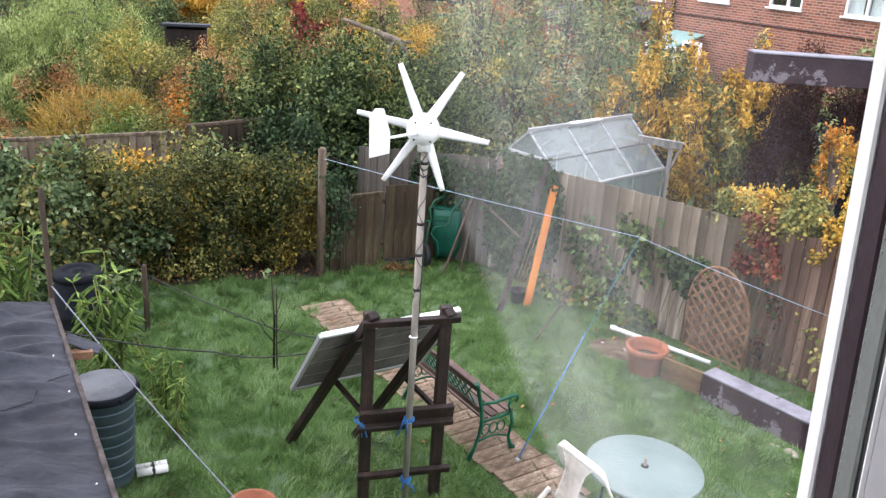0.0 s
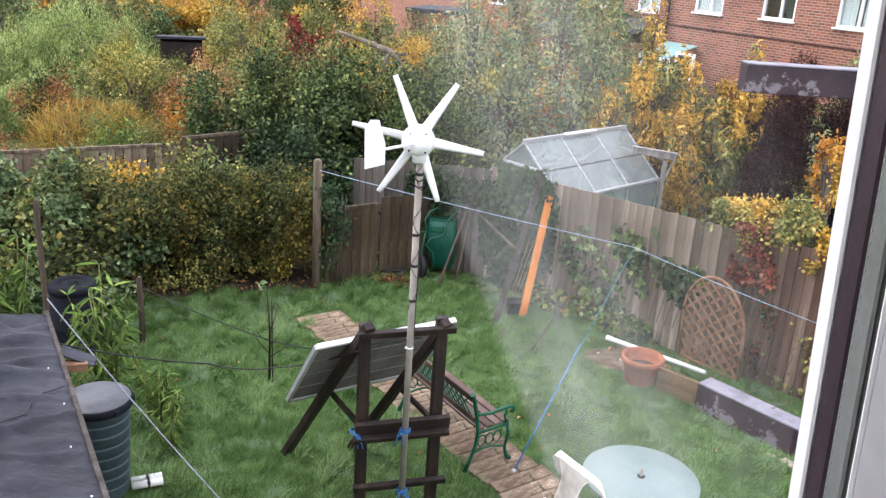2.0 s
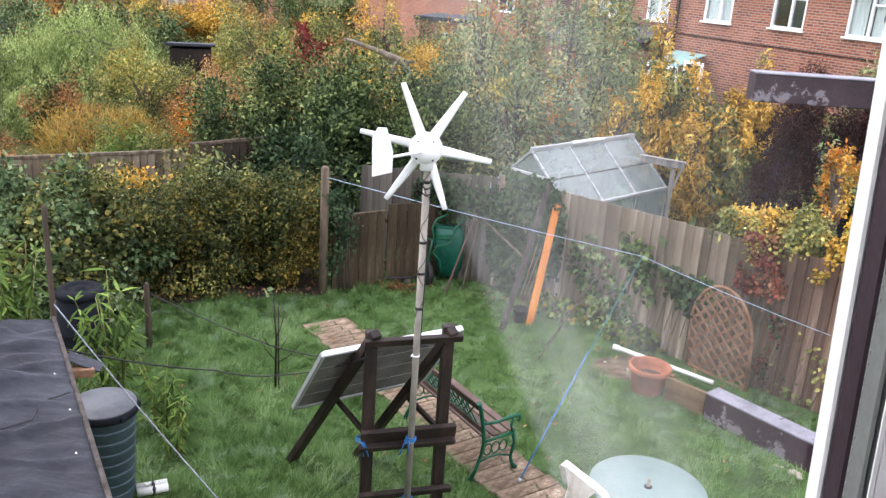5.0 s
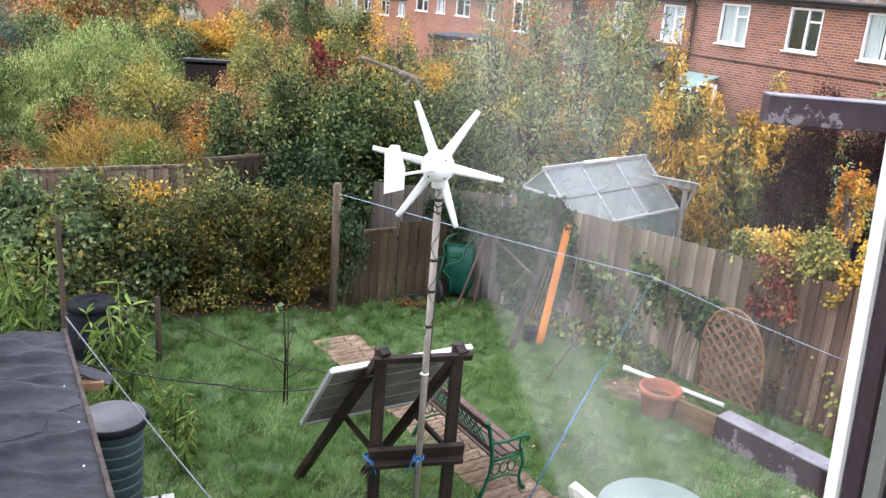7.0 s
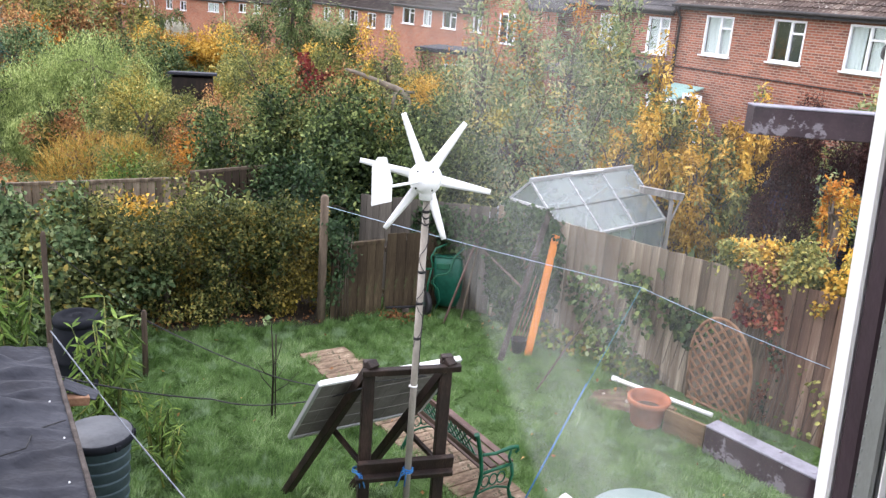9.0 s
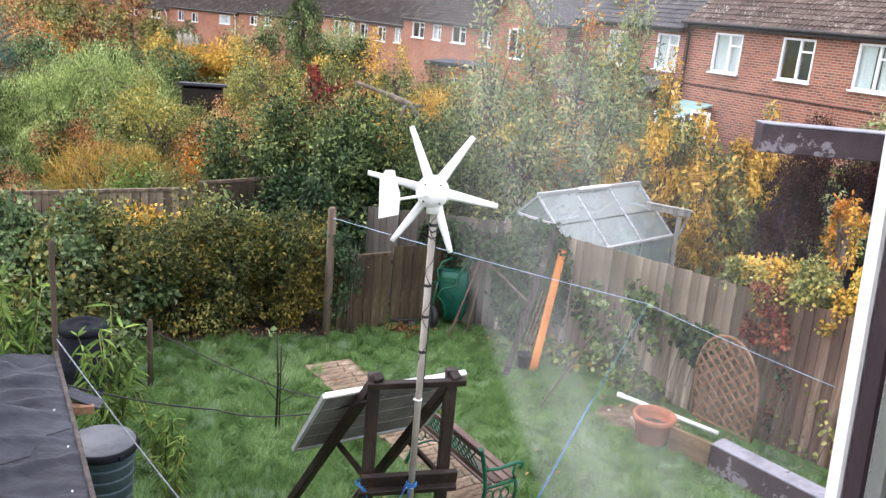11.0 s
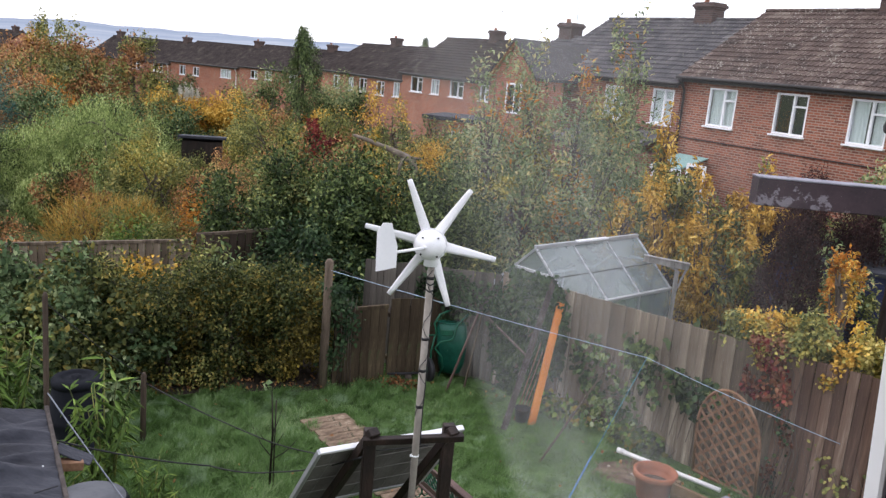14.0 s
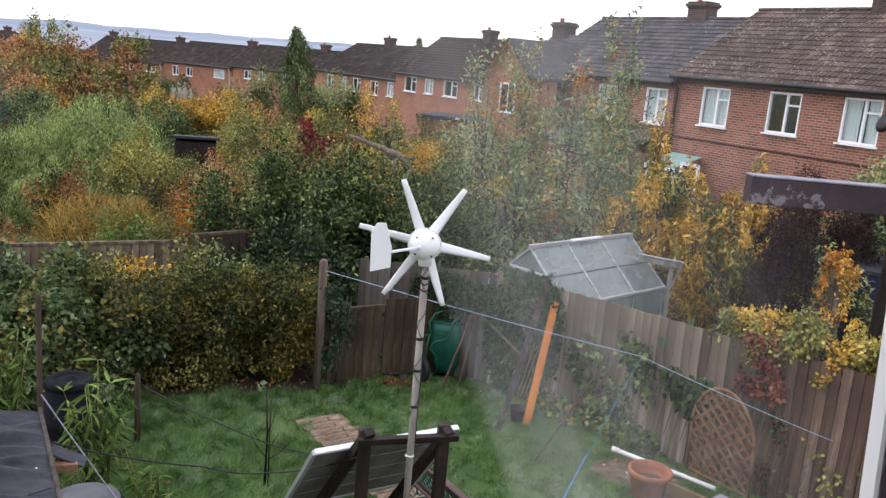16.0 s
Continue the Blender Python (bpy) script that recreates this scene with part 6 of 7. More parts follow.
def tree(name, x, y, h, radii, mat, leaf, n, label, seed, aspect=0.5, clumps=60, clump_r=0.3, fill=0.4, low=-0.75, trunk=0.08, keep=16, category="tree",
         group="", rough=0.28, droop=0.3, cz=None, extra=None, oval=False):
    """radii: the crown's half sizes; h: the height of its top over the ground."""
    rng = np.random.default_rng(seed)
    gz = ground_z(x, y)
    t = thing(name, (x, y, gz), label, category, group)
    centre = (0, 0, (h - radii[2]) if cz is None else cz)
    p, c, out, face = crown_points(rng, n, centre, radii, clumps, clump_r, fill, low, rough)
    ok = p[:, 2] > 0.02
    p, out, face = p[ok], out[ok], face[ok]
    bm = B()
    limbs(bm, rng, (0, 0, 0), c[c[:, 2] > 0.1], (0, 0, max(0.3, centre[2] + radii[2] * 0.3)), trunk, keep)
    part("trunk", bm, M_BARK, t)
    way = out * 0.6 + np.array([0, 0, -droop])
    if extra:
        m2, share = extra
        k = int(len(p) * share)
        # the second colour sits in patches of its own
        key = np.sin(p[:, 0] * 2.3 / max(0.4, radii[0]) * 1.5 + seed) + np.cos(p[:, 2] * 2.9 + seed * 2) + rng.normal(0, 0.5, len(p))
        o = np.argsort(key)
        leaf_mesh("foliage", p[o[:k]], way[o[:k]], leaf, aspect, rng, m2, t, face=face[o[:k]], oval=oval)
        leaf_mesh("foliage", p[o[k:]], way[o[k:]], leaf, aspect, rng, mat, t, face=face[o[k:]], oval=oval)
    else:
        leaf_mesh("foliage", p, way, leaf, aspect, rng, mat, t, face=face, oval=oval)
    return t


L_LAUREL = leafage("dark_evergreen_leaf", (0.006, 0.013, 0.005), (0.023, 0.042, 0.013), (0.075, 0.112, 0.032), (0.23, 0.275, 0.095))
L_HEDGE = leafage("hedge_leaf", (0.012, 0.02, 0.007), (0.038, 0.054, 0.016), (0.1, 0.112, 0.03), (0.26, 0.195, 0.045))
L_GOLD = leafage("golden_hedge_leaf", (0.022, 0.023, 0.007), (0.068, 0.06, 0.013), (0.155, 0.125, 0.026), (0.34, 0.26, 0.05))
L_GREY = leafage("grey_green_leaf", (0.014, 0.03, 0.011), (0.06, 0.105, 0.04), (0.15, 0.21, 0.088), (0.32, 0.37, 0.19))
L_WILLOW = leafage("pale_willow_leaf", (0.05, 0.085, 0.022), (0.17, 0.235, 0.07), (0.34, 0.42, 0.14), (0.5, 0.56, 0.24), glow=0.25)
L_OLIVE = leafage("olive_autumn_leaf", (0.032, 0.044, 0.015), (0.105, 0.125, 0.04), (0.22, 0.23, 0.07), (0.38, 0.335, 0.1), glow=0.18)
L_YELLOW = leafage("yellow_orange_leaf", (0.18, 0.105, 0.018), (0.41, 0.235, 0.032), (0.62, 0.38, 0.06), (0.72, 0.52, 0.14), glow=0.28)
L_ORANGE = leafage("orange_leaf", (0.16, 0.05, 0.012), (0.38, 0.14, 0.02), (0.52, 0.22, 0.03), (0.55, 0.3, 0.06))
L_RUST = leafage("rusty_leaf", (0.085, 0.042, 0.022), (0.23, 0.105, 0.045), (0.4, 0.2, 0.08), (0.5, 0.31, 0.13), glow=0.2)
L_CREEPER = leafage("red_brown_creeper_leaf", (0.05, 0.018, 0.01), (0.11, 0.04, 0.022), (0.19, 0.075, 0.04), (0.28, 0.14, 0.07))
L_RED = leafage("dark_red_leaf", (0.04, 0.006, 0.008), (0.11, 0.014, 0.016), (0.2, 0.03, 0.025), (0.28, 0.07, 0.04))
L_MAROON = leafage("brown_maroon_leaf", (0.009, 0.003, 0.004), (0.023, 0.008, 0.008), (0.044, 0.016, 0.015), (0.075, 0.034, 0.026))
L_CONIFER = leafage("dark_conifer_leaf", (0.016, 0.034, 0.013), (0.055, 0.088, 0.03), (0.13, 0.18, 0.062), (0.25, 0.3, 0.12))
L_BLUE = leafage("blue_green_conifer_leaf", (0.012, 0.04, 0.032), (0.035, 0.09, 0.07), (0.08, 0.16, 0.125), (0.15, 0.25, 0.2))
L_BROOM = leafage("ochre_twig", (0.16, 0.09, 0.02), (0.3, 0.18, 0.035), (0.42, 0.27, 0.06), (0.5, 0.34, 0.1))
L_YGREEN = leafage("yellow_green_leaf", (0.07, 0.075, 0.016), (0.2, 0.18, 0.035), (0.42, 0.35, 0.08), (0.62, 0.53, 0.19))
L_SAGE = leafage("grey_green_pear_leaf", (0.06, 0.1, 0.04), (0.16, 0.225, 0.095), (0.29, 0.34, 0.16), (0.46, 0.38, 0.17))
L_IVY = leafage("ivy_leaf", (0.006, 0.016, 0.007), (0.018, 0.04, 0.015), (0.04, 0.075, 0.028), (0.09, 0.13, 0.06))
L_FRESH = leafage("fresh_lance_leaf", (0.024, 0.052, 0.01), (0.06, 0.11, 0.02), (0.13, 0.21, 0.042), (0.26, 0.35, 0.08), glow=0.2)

# hedge along the garden's end, clipped and golden towards the post
HEDGE = [(-1.95, 11.5, 1.62, 0.6, L_GOLD, L_HEDGE, 0.55), (-2.7, 11.25, 1.58, 0.68, L_HEDGE, L_GOLD, 0.14), (-3.5, 11.05, 1.6, 0.78, L_HEDGE, L_OLIVE, 0.2),
         (-4.35, 10.7, 1.58, 0.8, L_GREY, L_HEDGE, 0.4), (-5.2, 10.4, 1.62, 0.85, L_GREY, L_OLIVE, 0.3), (-6.1, 10.1, 1.68, 0.9, L_GREY, L_HEDGE, 0.3),
         (-4.0, 12.2, 1.2, 0.8, L_OLIVE, L_YELLOW, 0.12), (-5.2, 11.6, 1.22, 0.9, L_HEDGE, L_YELLOW, 0.08), (-6.6, 11.2, 1.3, 1.0, L_GREY, L_OLIVE, 0.3),
         (-2.9, 12.3, 1.35, 0.7, L_GREY, L_OLIVE, 0.3), (-4.3, 9.95, 0.95, 0.55, L_GREY, L_HEDGE, 0.4)]
for k, (x, y, h, r, m1, m2, share) in enumerate(HEDGE):
    tree("hedge_shrub", x, y, h, (r, r * 0.9, h * 0.5), m1, 0.05 if k < 3 else 0.08, 13000 if k < 3 else 10000 if k < 6 else 6000,
         "dense clipped hedge shrub flecked with gold" if k < 2 else "dense green hedge shrub with some autumn leaves", 100 + k, 0.62, 110 if k < 2 else 40, 0.13 if k < 2 else 0.22, 0.5, -1.0, 0.035, 20,
         "shrub", "hedge along the garden's end", 0.14 if k < 2 else 0.42, 0.1, None, (m2, share), oval=True)

# big dark evergreens behind the hedge
for k, (x, y, h, r) in enumerate([(-3.35, 15.4, 2.35, 1.05), (-2.35, 15.8, 2.75, 1.15), (-1.25, 15.2, 2.5, 1.05), (-0.35, 14.6, 2.35, 0.9), (-2.0, 13.9, 1.9, 1.0), (0.4, 15.4, 2.4, 0.9)]):
    # bush 4 gets the darker ivy leaf colour to stand for shade low down
    tree("laurel_bush", x, y, h, (r, r, h * 0.52), L_IVY if k == 4 else L_LAUREL, 0.085, 15000, "large dark glossy evergreen bush", 130 + k, 0.5, 34, 0.3, 0.6, -0.95, 0.06, 18, "shrub",
         "evergreen bushes", 0.34, 0.2, None, (L_LAUREL if k == 4 else L_OLIVE, 0.13))


# weeping willow
def willow(x, y, h, r, seed):
    rng = np.random.default_rng(seed)
    t = thing("willow_tree", (x, y, ground_z(x, y)), "pale green weeping willow with hanging strands", "tree")
    strands, per = 640, 85
    # several uneven domes make the crown
    dome = rng.integers(0, 9, strands)
    ca, cq = rng.uniform(0, 6.28, 9), r * 0.62 * np.sqrt(rng.random(9))
    dr, dh = r * rng.uniform(0.28, 0.5, 9), h * rng.uniform(0.66, 1.0, 9)
    ia, iq = rng.uniform(0, 6.28, strands), np.sqrt(rng.random(strands))
    sx = (cq * np.cos(ca))[dome] + dr[dome] * iq * np.cos(ia)
    sy = (cq * np.sin(ca))[dome] + dr[dome] * iq * np.sin(ia)
    top = dh[dome] * (1 - 0.4 * iq ** 2) * rng.uniform(0.68, 1.08, strands)
    a, q = np.arctan2(sy, sx), np.hypot(sx, sy)
    ln = top * rng.uniform(0.35, 0.8, strands)
    k = np.linspace(0, 1, per)
    px = (q * np.cos(a))[:, None] * (1 + 0.12 * k) + rng.normal(0, 0.09, (strands, per))
    py = (q * np.sin(a))[:, None] * (1 + 0.12 * k) + rng.normal(0, 0.09, (strands, per))
    pz = top[:, None] - ln[:, None] * k ** 1.15 + rng.normal(0, 0.06, (strands, per))
    p = np.stack([px, py, np.maximum(0.05, pz)], 2).reshape(-1, 3)
    bm = B()
    limbs(bm, rng, (0, 0, 0), np.stack([q * np.cos(a), q * np.sin(a), top * 0.8], 1)[:60], (0, 0, h * 0.7), 0.09, 24)
    part("trunk", bm, M_BARK, t)
    leaf_mesh("foliage", p, np.tile([0, 0, -1.0], (len(p), 1)), 0.085, 0.24, rng, L_WILLOW, t, 0.4, face=np.repeat(np.stack([np.cos(ia), np.sin(ia), np.full(strands, 0.9)], 1), per, axis=0))


willow(-9.3, 23.4, 3.5, 2.3, 5)
willow(-10.9, 22.4, 2.35, 1.35, 6)
willow(-9.4, 20.2, 1.75, 1.1, 7)


def twig_shrub(x, y, h, r, seed):
    rng = np.random.default_rng(seed)
    t = thing("broom_shrub", (x, y, ground_z(x, y)), "ochre twiggy shrub behind the far fence", "shrub")
    n = 2400
    a, q = rng.uniform(0, 6.28, n), r * np.sqrt(rng.random(n))
    p = np.stack([q * np.cos(a), q * np.sin(a), rng.uniform(0.1, 0.8, n) * h * (1 - 0.4 * (q / r) ** 2)], 1)
    way = np.stack([0.6 * np.cos(a) * q / r, 0.6 * np.sin(a) * q / r, rng.uniform(0.6, 1.2, n)], 1) + rng.normal(0, 0.25, (n, 3))
    leaf_mesh("twig", p, way, 0.36, 0.026, rng, L_BROOM, t, 0.4, 0.0)
    leaf_mesh("foliage", p[:700], way[:700], 0.09, 0.45, rng, L_OLIVE, t, 0.6)
    bm = B()
    limbs(bm, rng, (0, 0, 0), p[:40], (0, 0, h * 0.5), 0.05, 24)
    part("stem", bm, M_BARK, t)


twig_shrub(-6.9, 16.8, 1.7, 0.85, 3)
twig_shrub(-6.2, 17.2, 1.5, 0.6, 4)

SPEC = [
    # name, x, y, height, radius, vertical half, main, second, share, leaf, count, label, clumps, fill
    ("shrub", -6.7, 20.0, 2.35, 1.1, 1.2, L_OLIVE, L_YGREEN, 0.25, 0.11, 8000, "green shrub with yellow flecks beyond the fence"),
    ("shrub", -4.75, 18.0, 1.95, 0.85, 1.0, L_RUST, L_ORANGE, 0.15, 0.09, 5000, "rust-red autumn shrub beyond the fence"),
    ("shrub", -4.2, 19.8, 2.1, 0.9, 1.0, L_OLIVE, L_RUST, 0.2, 0.1, 5000, "olive shrub turning brown"),
    ("shrub", -5.4, 15.2, 1.35, 0.8, 0.65, L_FRESH, L_OLIVE, 0.5, 0.09, 4000, "low bright green shrub by the fence"),
    ("tree", -19.3, 40.0, 4.9, 2.6, 2.3, L_RUST, L_OLIVE, 0.5, 0.26, 4200, "rust-brown autumn tree in a far garden"),
    ("tree", -16.9, 41.0, 4.9, 1.7, 2.4, L_OLIVE, L_RUST, 0.5, 0.26, 3600, "rust-brown autumn tree in a far garden"),
    ("tree", -15.6, 43.0, 4.9, 1.5, 2.3, L_OLIVE, L_RUST, 0.45, 0.26, 3000, "olive-brown tree in a far garden"),
    ("tree", -16.2, 34.0, 3.1, 1.7, 1.6, L_ORANGE, L_RUST, 0.6, 0.22, 4200, "orange-brown tree in a far garden"),
    ("tree", -22.5, 48.0, 6.6, 1.1, 2.6, L_OLIVE, L_YELLOW, 0.3, 0.22, 3500, "tall slim yellowing tree in a far garden"),
    ("shrub", -11.4, 38.0, 2.6, 1.4, 1.3, L_YELLOW, L_ORANGE, 0.25, 0.2, 4500, "orange-yellow autumn shrub among the gardens"),
    ("shrub", -9.2, 37.6, 2.95, 1.3, 1.3, L_YELLOW, L_OLIVE, 0.35, 0.2, 4500, "orange-yellow autumn shrub among the gardens"),
    ("tree", -8.9, 44.0, 4.0, 1.9, 1.9, L_SAGE, L_LAUREL, 0.6, 0.2, 6000, "dull green tree before the far terrace"),
    ("shrub", -15.2, 50.0, 3.4, 1.5, 1.6, L_LAUREL, L_CONIFER, 0.4, 0.22, 5000, "dull green shrub before the far terrace"),
    ("tree", -4.9, 42.0, 4.15, 1.9, 2.0, L_LAUREL, L_SAGE, 0.5, 0.2, 7000, "dark green tree before the terrace"),
    ("tree", -4.6, 33.0, 2.7, 1.5, 1.4, L_OLIVE, L_YELLOW, 0.25, 0.16, 6000, "yellowing tree among the gardens"),
    ("shrub", -3.05, 21.8, 2.85, 0.62, 0.75, L_RED, L_RUST, 0.2, 0.14, 4500, "dark red leaved shrub among the gardens"),
    ("tree", -5.5, 27.0, 2.75, 1.4, 1.4, L_OLIVE, L_YGREEN, 0.3, 0.15, 7000, "olive-green tree among the gardens"),
    ("tree", -3.4, 22.0, 2.2, 1.5, 1.2, L_OLIVE, L_LAUREL, 0.4, 0.13, 7000, "olive-green shrub behind the evergreens"),
    ("tree", -1.55, 26.0, 3.7, 0.8, 1.6, L_YELLOW, L_OLIVE, 0.4, 0.14, 2600, "yellow autumn tree by the terrace"),
    ("tree", 0.0, 28.0, 2.3, 1.3, 1.2, L_OLIVE, L_YELLOW, 0.35, 0.15, 5000, "thinning yellow-green tree by the terrace"),
    ("tree", -1.0, 19.5, 2.3, 1.2, 1.2, L_SAGE, L_OLIVE, 0.4, 0.12, 5000, "thin grey-green tree by the dead trunk"),
    ("tree", 1.0, 20.5, 2.9, 1.1, 1.6, L_SAGE, L_RUST, 0.25, 0.12, 4500, "thin grey-green tree with brown leaves"),
    ("shrub", -6.9, 24.5, 1.45, 0.9, 0.8, L_OLIVE, L_RUST, 0.3, 0.13, 5000, "olive shrub among the gardens"),
    ("shrub", -8.1, 18.9, 1.7, 0.7, 0.9, L_HEDGE, L_RUST, 0.3, 0.11, 5000, "dull green shrub beyond the fence"),
    ("shrub", -11.8, 20.5, 2.3, 1.4, 1.2, L_LAUREL, L_GREY, 0.3, 0.12, 5000, "dark green shrub beyond the fence"),
    ("shrub", -8.5, 15.9, 0.95, 0.9, 0.5, L_RUST, L_HEDGE, 0.5, 0.1, 4000, "reddish-green low shrub beyond the fence"),
    ("tree", -14.5, 30.0, 3.1, 1.8, 1.6, L_GREY, L_RUST, 0.4, 0.17, 6000, "dark blue-green tree in a far garden"),
    ("tree", -42.0, 80.0, 4.6, 3.6, 2.3, L_OLIVE, L_RUST, 0.4, 0.4, 4000, "dull autumn tree beyond the far gardens"),
    ("tree", -47.5, 87.0, 5.0, 4.0, 2.5, L_RUST, L_OLIVE, 0.5, 0.4, 4000, "brown autumn tree beyond the far gardens"),
    ("tree", -53.0, 95.0, 5.2, 4.2, 2.6, L_OLIVE, L_LAUREL, 0.5, 0.4, 4000, "dull green tree beyond the far gardens"),
    ("tree", -59.0, 104.0, 5.4, 4.4, 2.7, L_RUST, L_OLIVE, 0.5, 0.4, 4000, "brown autumn tree beyond the far gardens"),
    ("shrub", -6.4, 22.6, 1.6, 0.8, 0.85, L_RUST, L_OLIVE, 0.4, 0.1, 4500, "rust-tinged shrub before the dark shed"),
    ("conifer", -14.9, 27.5, 3.0, 1.15, 1.55, L_BLUE, L_LAUREL, 0.2, 0.1, 9000, "blue-green feathery conifer in a far garden"),
    ("tree", -58.0, 92.0, 5.6, 4.4, 2.8, L_RUST, L_OLIVE, 0.5, 0.4, 4000, "brown autumn tree beyond the far gardens"),
    ("tree", -53.0, 86.0, 5.4, 4.2, 2.7, L_OLIVE, L_RUST, 0.5, 0.4, 4000, "dull autumn tree beyond the far gardens"),
    ("shrub", 6.3, 12.7, 2.5, 0.8, 1.3, L_SAGE, L_OLIVE, 0.4, 0.12, 5000, "grey-green shrub behind the pergola"),
    ("shrub", 7.6, 14.0, 3.7, 0.9, 1.5, L_SAGE, L_OLIVE, 0.5, 0.16, 4000, "tall shrub with drooping long leaves"),
    ("shrub", 4.95, 9.85, 2.85, 0.22, 0.5, L_ORANGE, L_YELLOW, 0.5, 0.09, 700, "small orange autumn shrub"),
]
for k, (nm, x, y, h, r, rz, m1, m2, share, lf, n, lab) in enumerate(SPEC):
    tree(nm, x, y, h, (r, r, rz), m1, lf * 0.64, int(n * 1.9), lab, 200 + k, 0.5, 46, 0.26 * r, 0.42, -0.95, 0.03 + 0.02 * h, 18, nm, "", 0.3, 0.3, None, (m2, share))

# thin tall trees before the near houses; the brickwork shows through them
for k, (x, y, h, r, n) in enumerate([(0.95, 17.0, 4.8, 0.75, 2600), (1.75, 17.5, 5.3, 0.8, 3000), (2.6, 16.8, 4.7, 0.8, 3400), (3.3, 17.0, 5.2, 0.7, 3200), (3.75, 17.6, 5.5, 0.55, 2400),
                                     (1.6, 16.0, 3.2, 0.9, 3600), (2.9, 15.8, 3.3, 0.8, 3600)]):
    tree("pear_tree", x, y, h, (r, r, h * 0.44), L_SAGE, 0.115, int(n * 1.0), "tall thin half-bare tree with grey-green leaves", 260 + k, 0.36, 60, 0.2, 0.15, -0.95, 0.055, 44, "tree",
         "thin garden trees", 0.35, 0.5, None, (L_ORANGE if k % 2 == 0 else L_YGREEN, 0.18))
# yellow-orange trees behind the fence
for k, (x, y, h, r, rz, n) in enumerate([(3.95, 14.4, 3.2, 0.62, 1.0, 2100), (4.75, 14.1, 3.3, 0.7, 1.1, 2700), (5.3, 13.7, 2.95, 0.55, 1.1, 2300), (3.85, 14.9, 3.95, 0.26, 0.8, 520), (3.2, 14.5, 2.6, 0.5, 0.8, 1000), (4.4, 13.6, 2.5, 0.6, 0.9, 1600)]):
    tree("cherry_tree", x, y, h, (r, r, rz), L_YELLOW, 0.095, int(n * 1.5), "autumn tree with hanging yellow-orange leaves", 280 + k, 0.42, 42, 0.13, 0.15, -0.95, 0.05, 34, "tree",
         "yellow autumn trees", 0.4, 0.9, None, (L_OLIVE, 0.3), oval=True)
for k, (x, y, h, r) in enumerate([(5.02, 11.6, 2.98, 0.5), (5.4, 14.9, 2.3, 0.7), (5.9, 13.4, 3.2, 0.55), (6.6, 12.9, 3.0, 0.5), (4.6, 15.3, 2.2, 0.8), (6.0, 14.6, 2.4, 0.6), (6.35, 14.2, 3.1, 0.6), (7.1, 13.6, 3.0, 0.6)]):
    tree("conifer", x, y, h, (r, r, h * 0.48), L_MAROON, 0.055, 20000, "dense dark brown-tinged conifer behind the fence", 290 + k, 0.3, 90, 0.13, 0.4, -1, 0.06, 12, "conifer", "", 0.15, -0.5)


def tall_conifer(x, y, h, r, seed, lab):
    rng = np.random.default_rng(seed)
    t = thing("conifer", (x, y, ground_z(x, y)), lab, "conifer")
    bm = B()
    tube(bm, [(0, 0, 0), (0.05, 0, h * 0.5), (0.02, 0, h * 0.98)], [0.14, 0.09, 0.02], 7)
    pts, ways, faces = [], [], []
    for b in range(62):
        k = ((b + rng.random()) / 62) ** 0.9
        a = b * 2.4 + rng.uniform(-0.5, 0.5)
        ln = r * (0.12 + 0.88 * (1 - k) ** 0.8) * rng.uniform(0.3, 1.45)
        z = h * (0.06 + 0.93 * k)
        out = np.array([math.cos(a), math.sin(a), 0.0])
        q = np.sqrt(rng.random(210))
        line_ = np.array([0, 0, z]) + out * (ln * q)[:, None] + np.array([0, 0, 1.0]) * (ln * (0.25 * q - 0.75 * q ** 2))[:, None]
        hang = rng.random(210) ** 1.5
        pts.append(line_ + rng.normal(0, 0.09, (210, 3)) - np.array([0, 0, 1.0]) * (hang * 0.45 * (0.4 + q))[:, None])
        ways.append(np.tile(out * 0.5 + np.array([0, 0, -0.8]), (210, 1)))
        faces.append(np.tile(out * 0.7 + np.array([0, 0, 0.6]), (210, 1)))
        tube(bm, [(0, 0, z), tuple(np.array([0, 0, z]) + out * ln * 0.5 + np.array([0, 0, -0.06 * ln])), tuple(np.array([0, 0, z]) + out * ln + np.array([0, 0, -0.5 * ln]))], [0.03, 0.02, 0.008], 4)
    part("trunk", bm, M_BARK, t)
    leaf_mesh("foliage", np.concatenate(pts), np.concatenate(ways), 0.13, 0.34, rng, L_CONIFER, t, 0.4, face=np.concatenate(faces))


tall_conifer(-6.5, 38.6, 6.35, 2.0, 11, "tall narrow dark green conifer")
tall_conifer(-2.2, 75.0, 8.8, 1.6, 12, "distant conifer behind the terrace roofs")

pm = thing("pampas_grass", (-13.56, 45.0, ground_z(0, 45.0)), "pampas grass clump with white plumes", "ornamental grass")
rng_p = np.random.default_rng(55)
n = 700
aa = rng_p.uniform(0, 6.28, n)
leaf_mesh("blade", np.stack([0.3 * np.cos(aa), 0.3 * np.sin(aa), rng_p.uniform(0, 0.6, n)], 1), np.stack([0.5 * np.cos(aa), 0.5 * np.sin(aa), np.ones(n)], 1), 1.2, 0.03, rng_p, L_GREY, pm, 0.2)
M_PLUME = surface("white_plume", [(0.5, 0.48, 0.4), (0.7, 0.68, 0.6)], 8, 40, 0.9, 0)
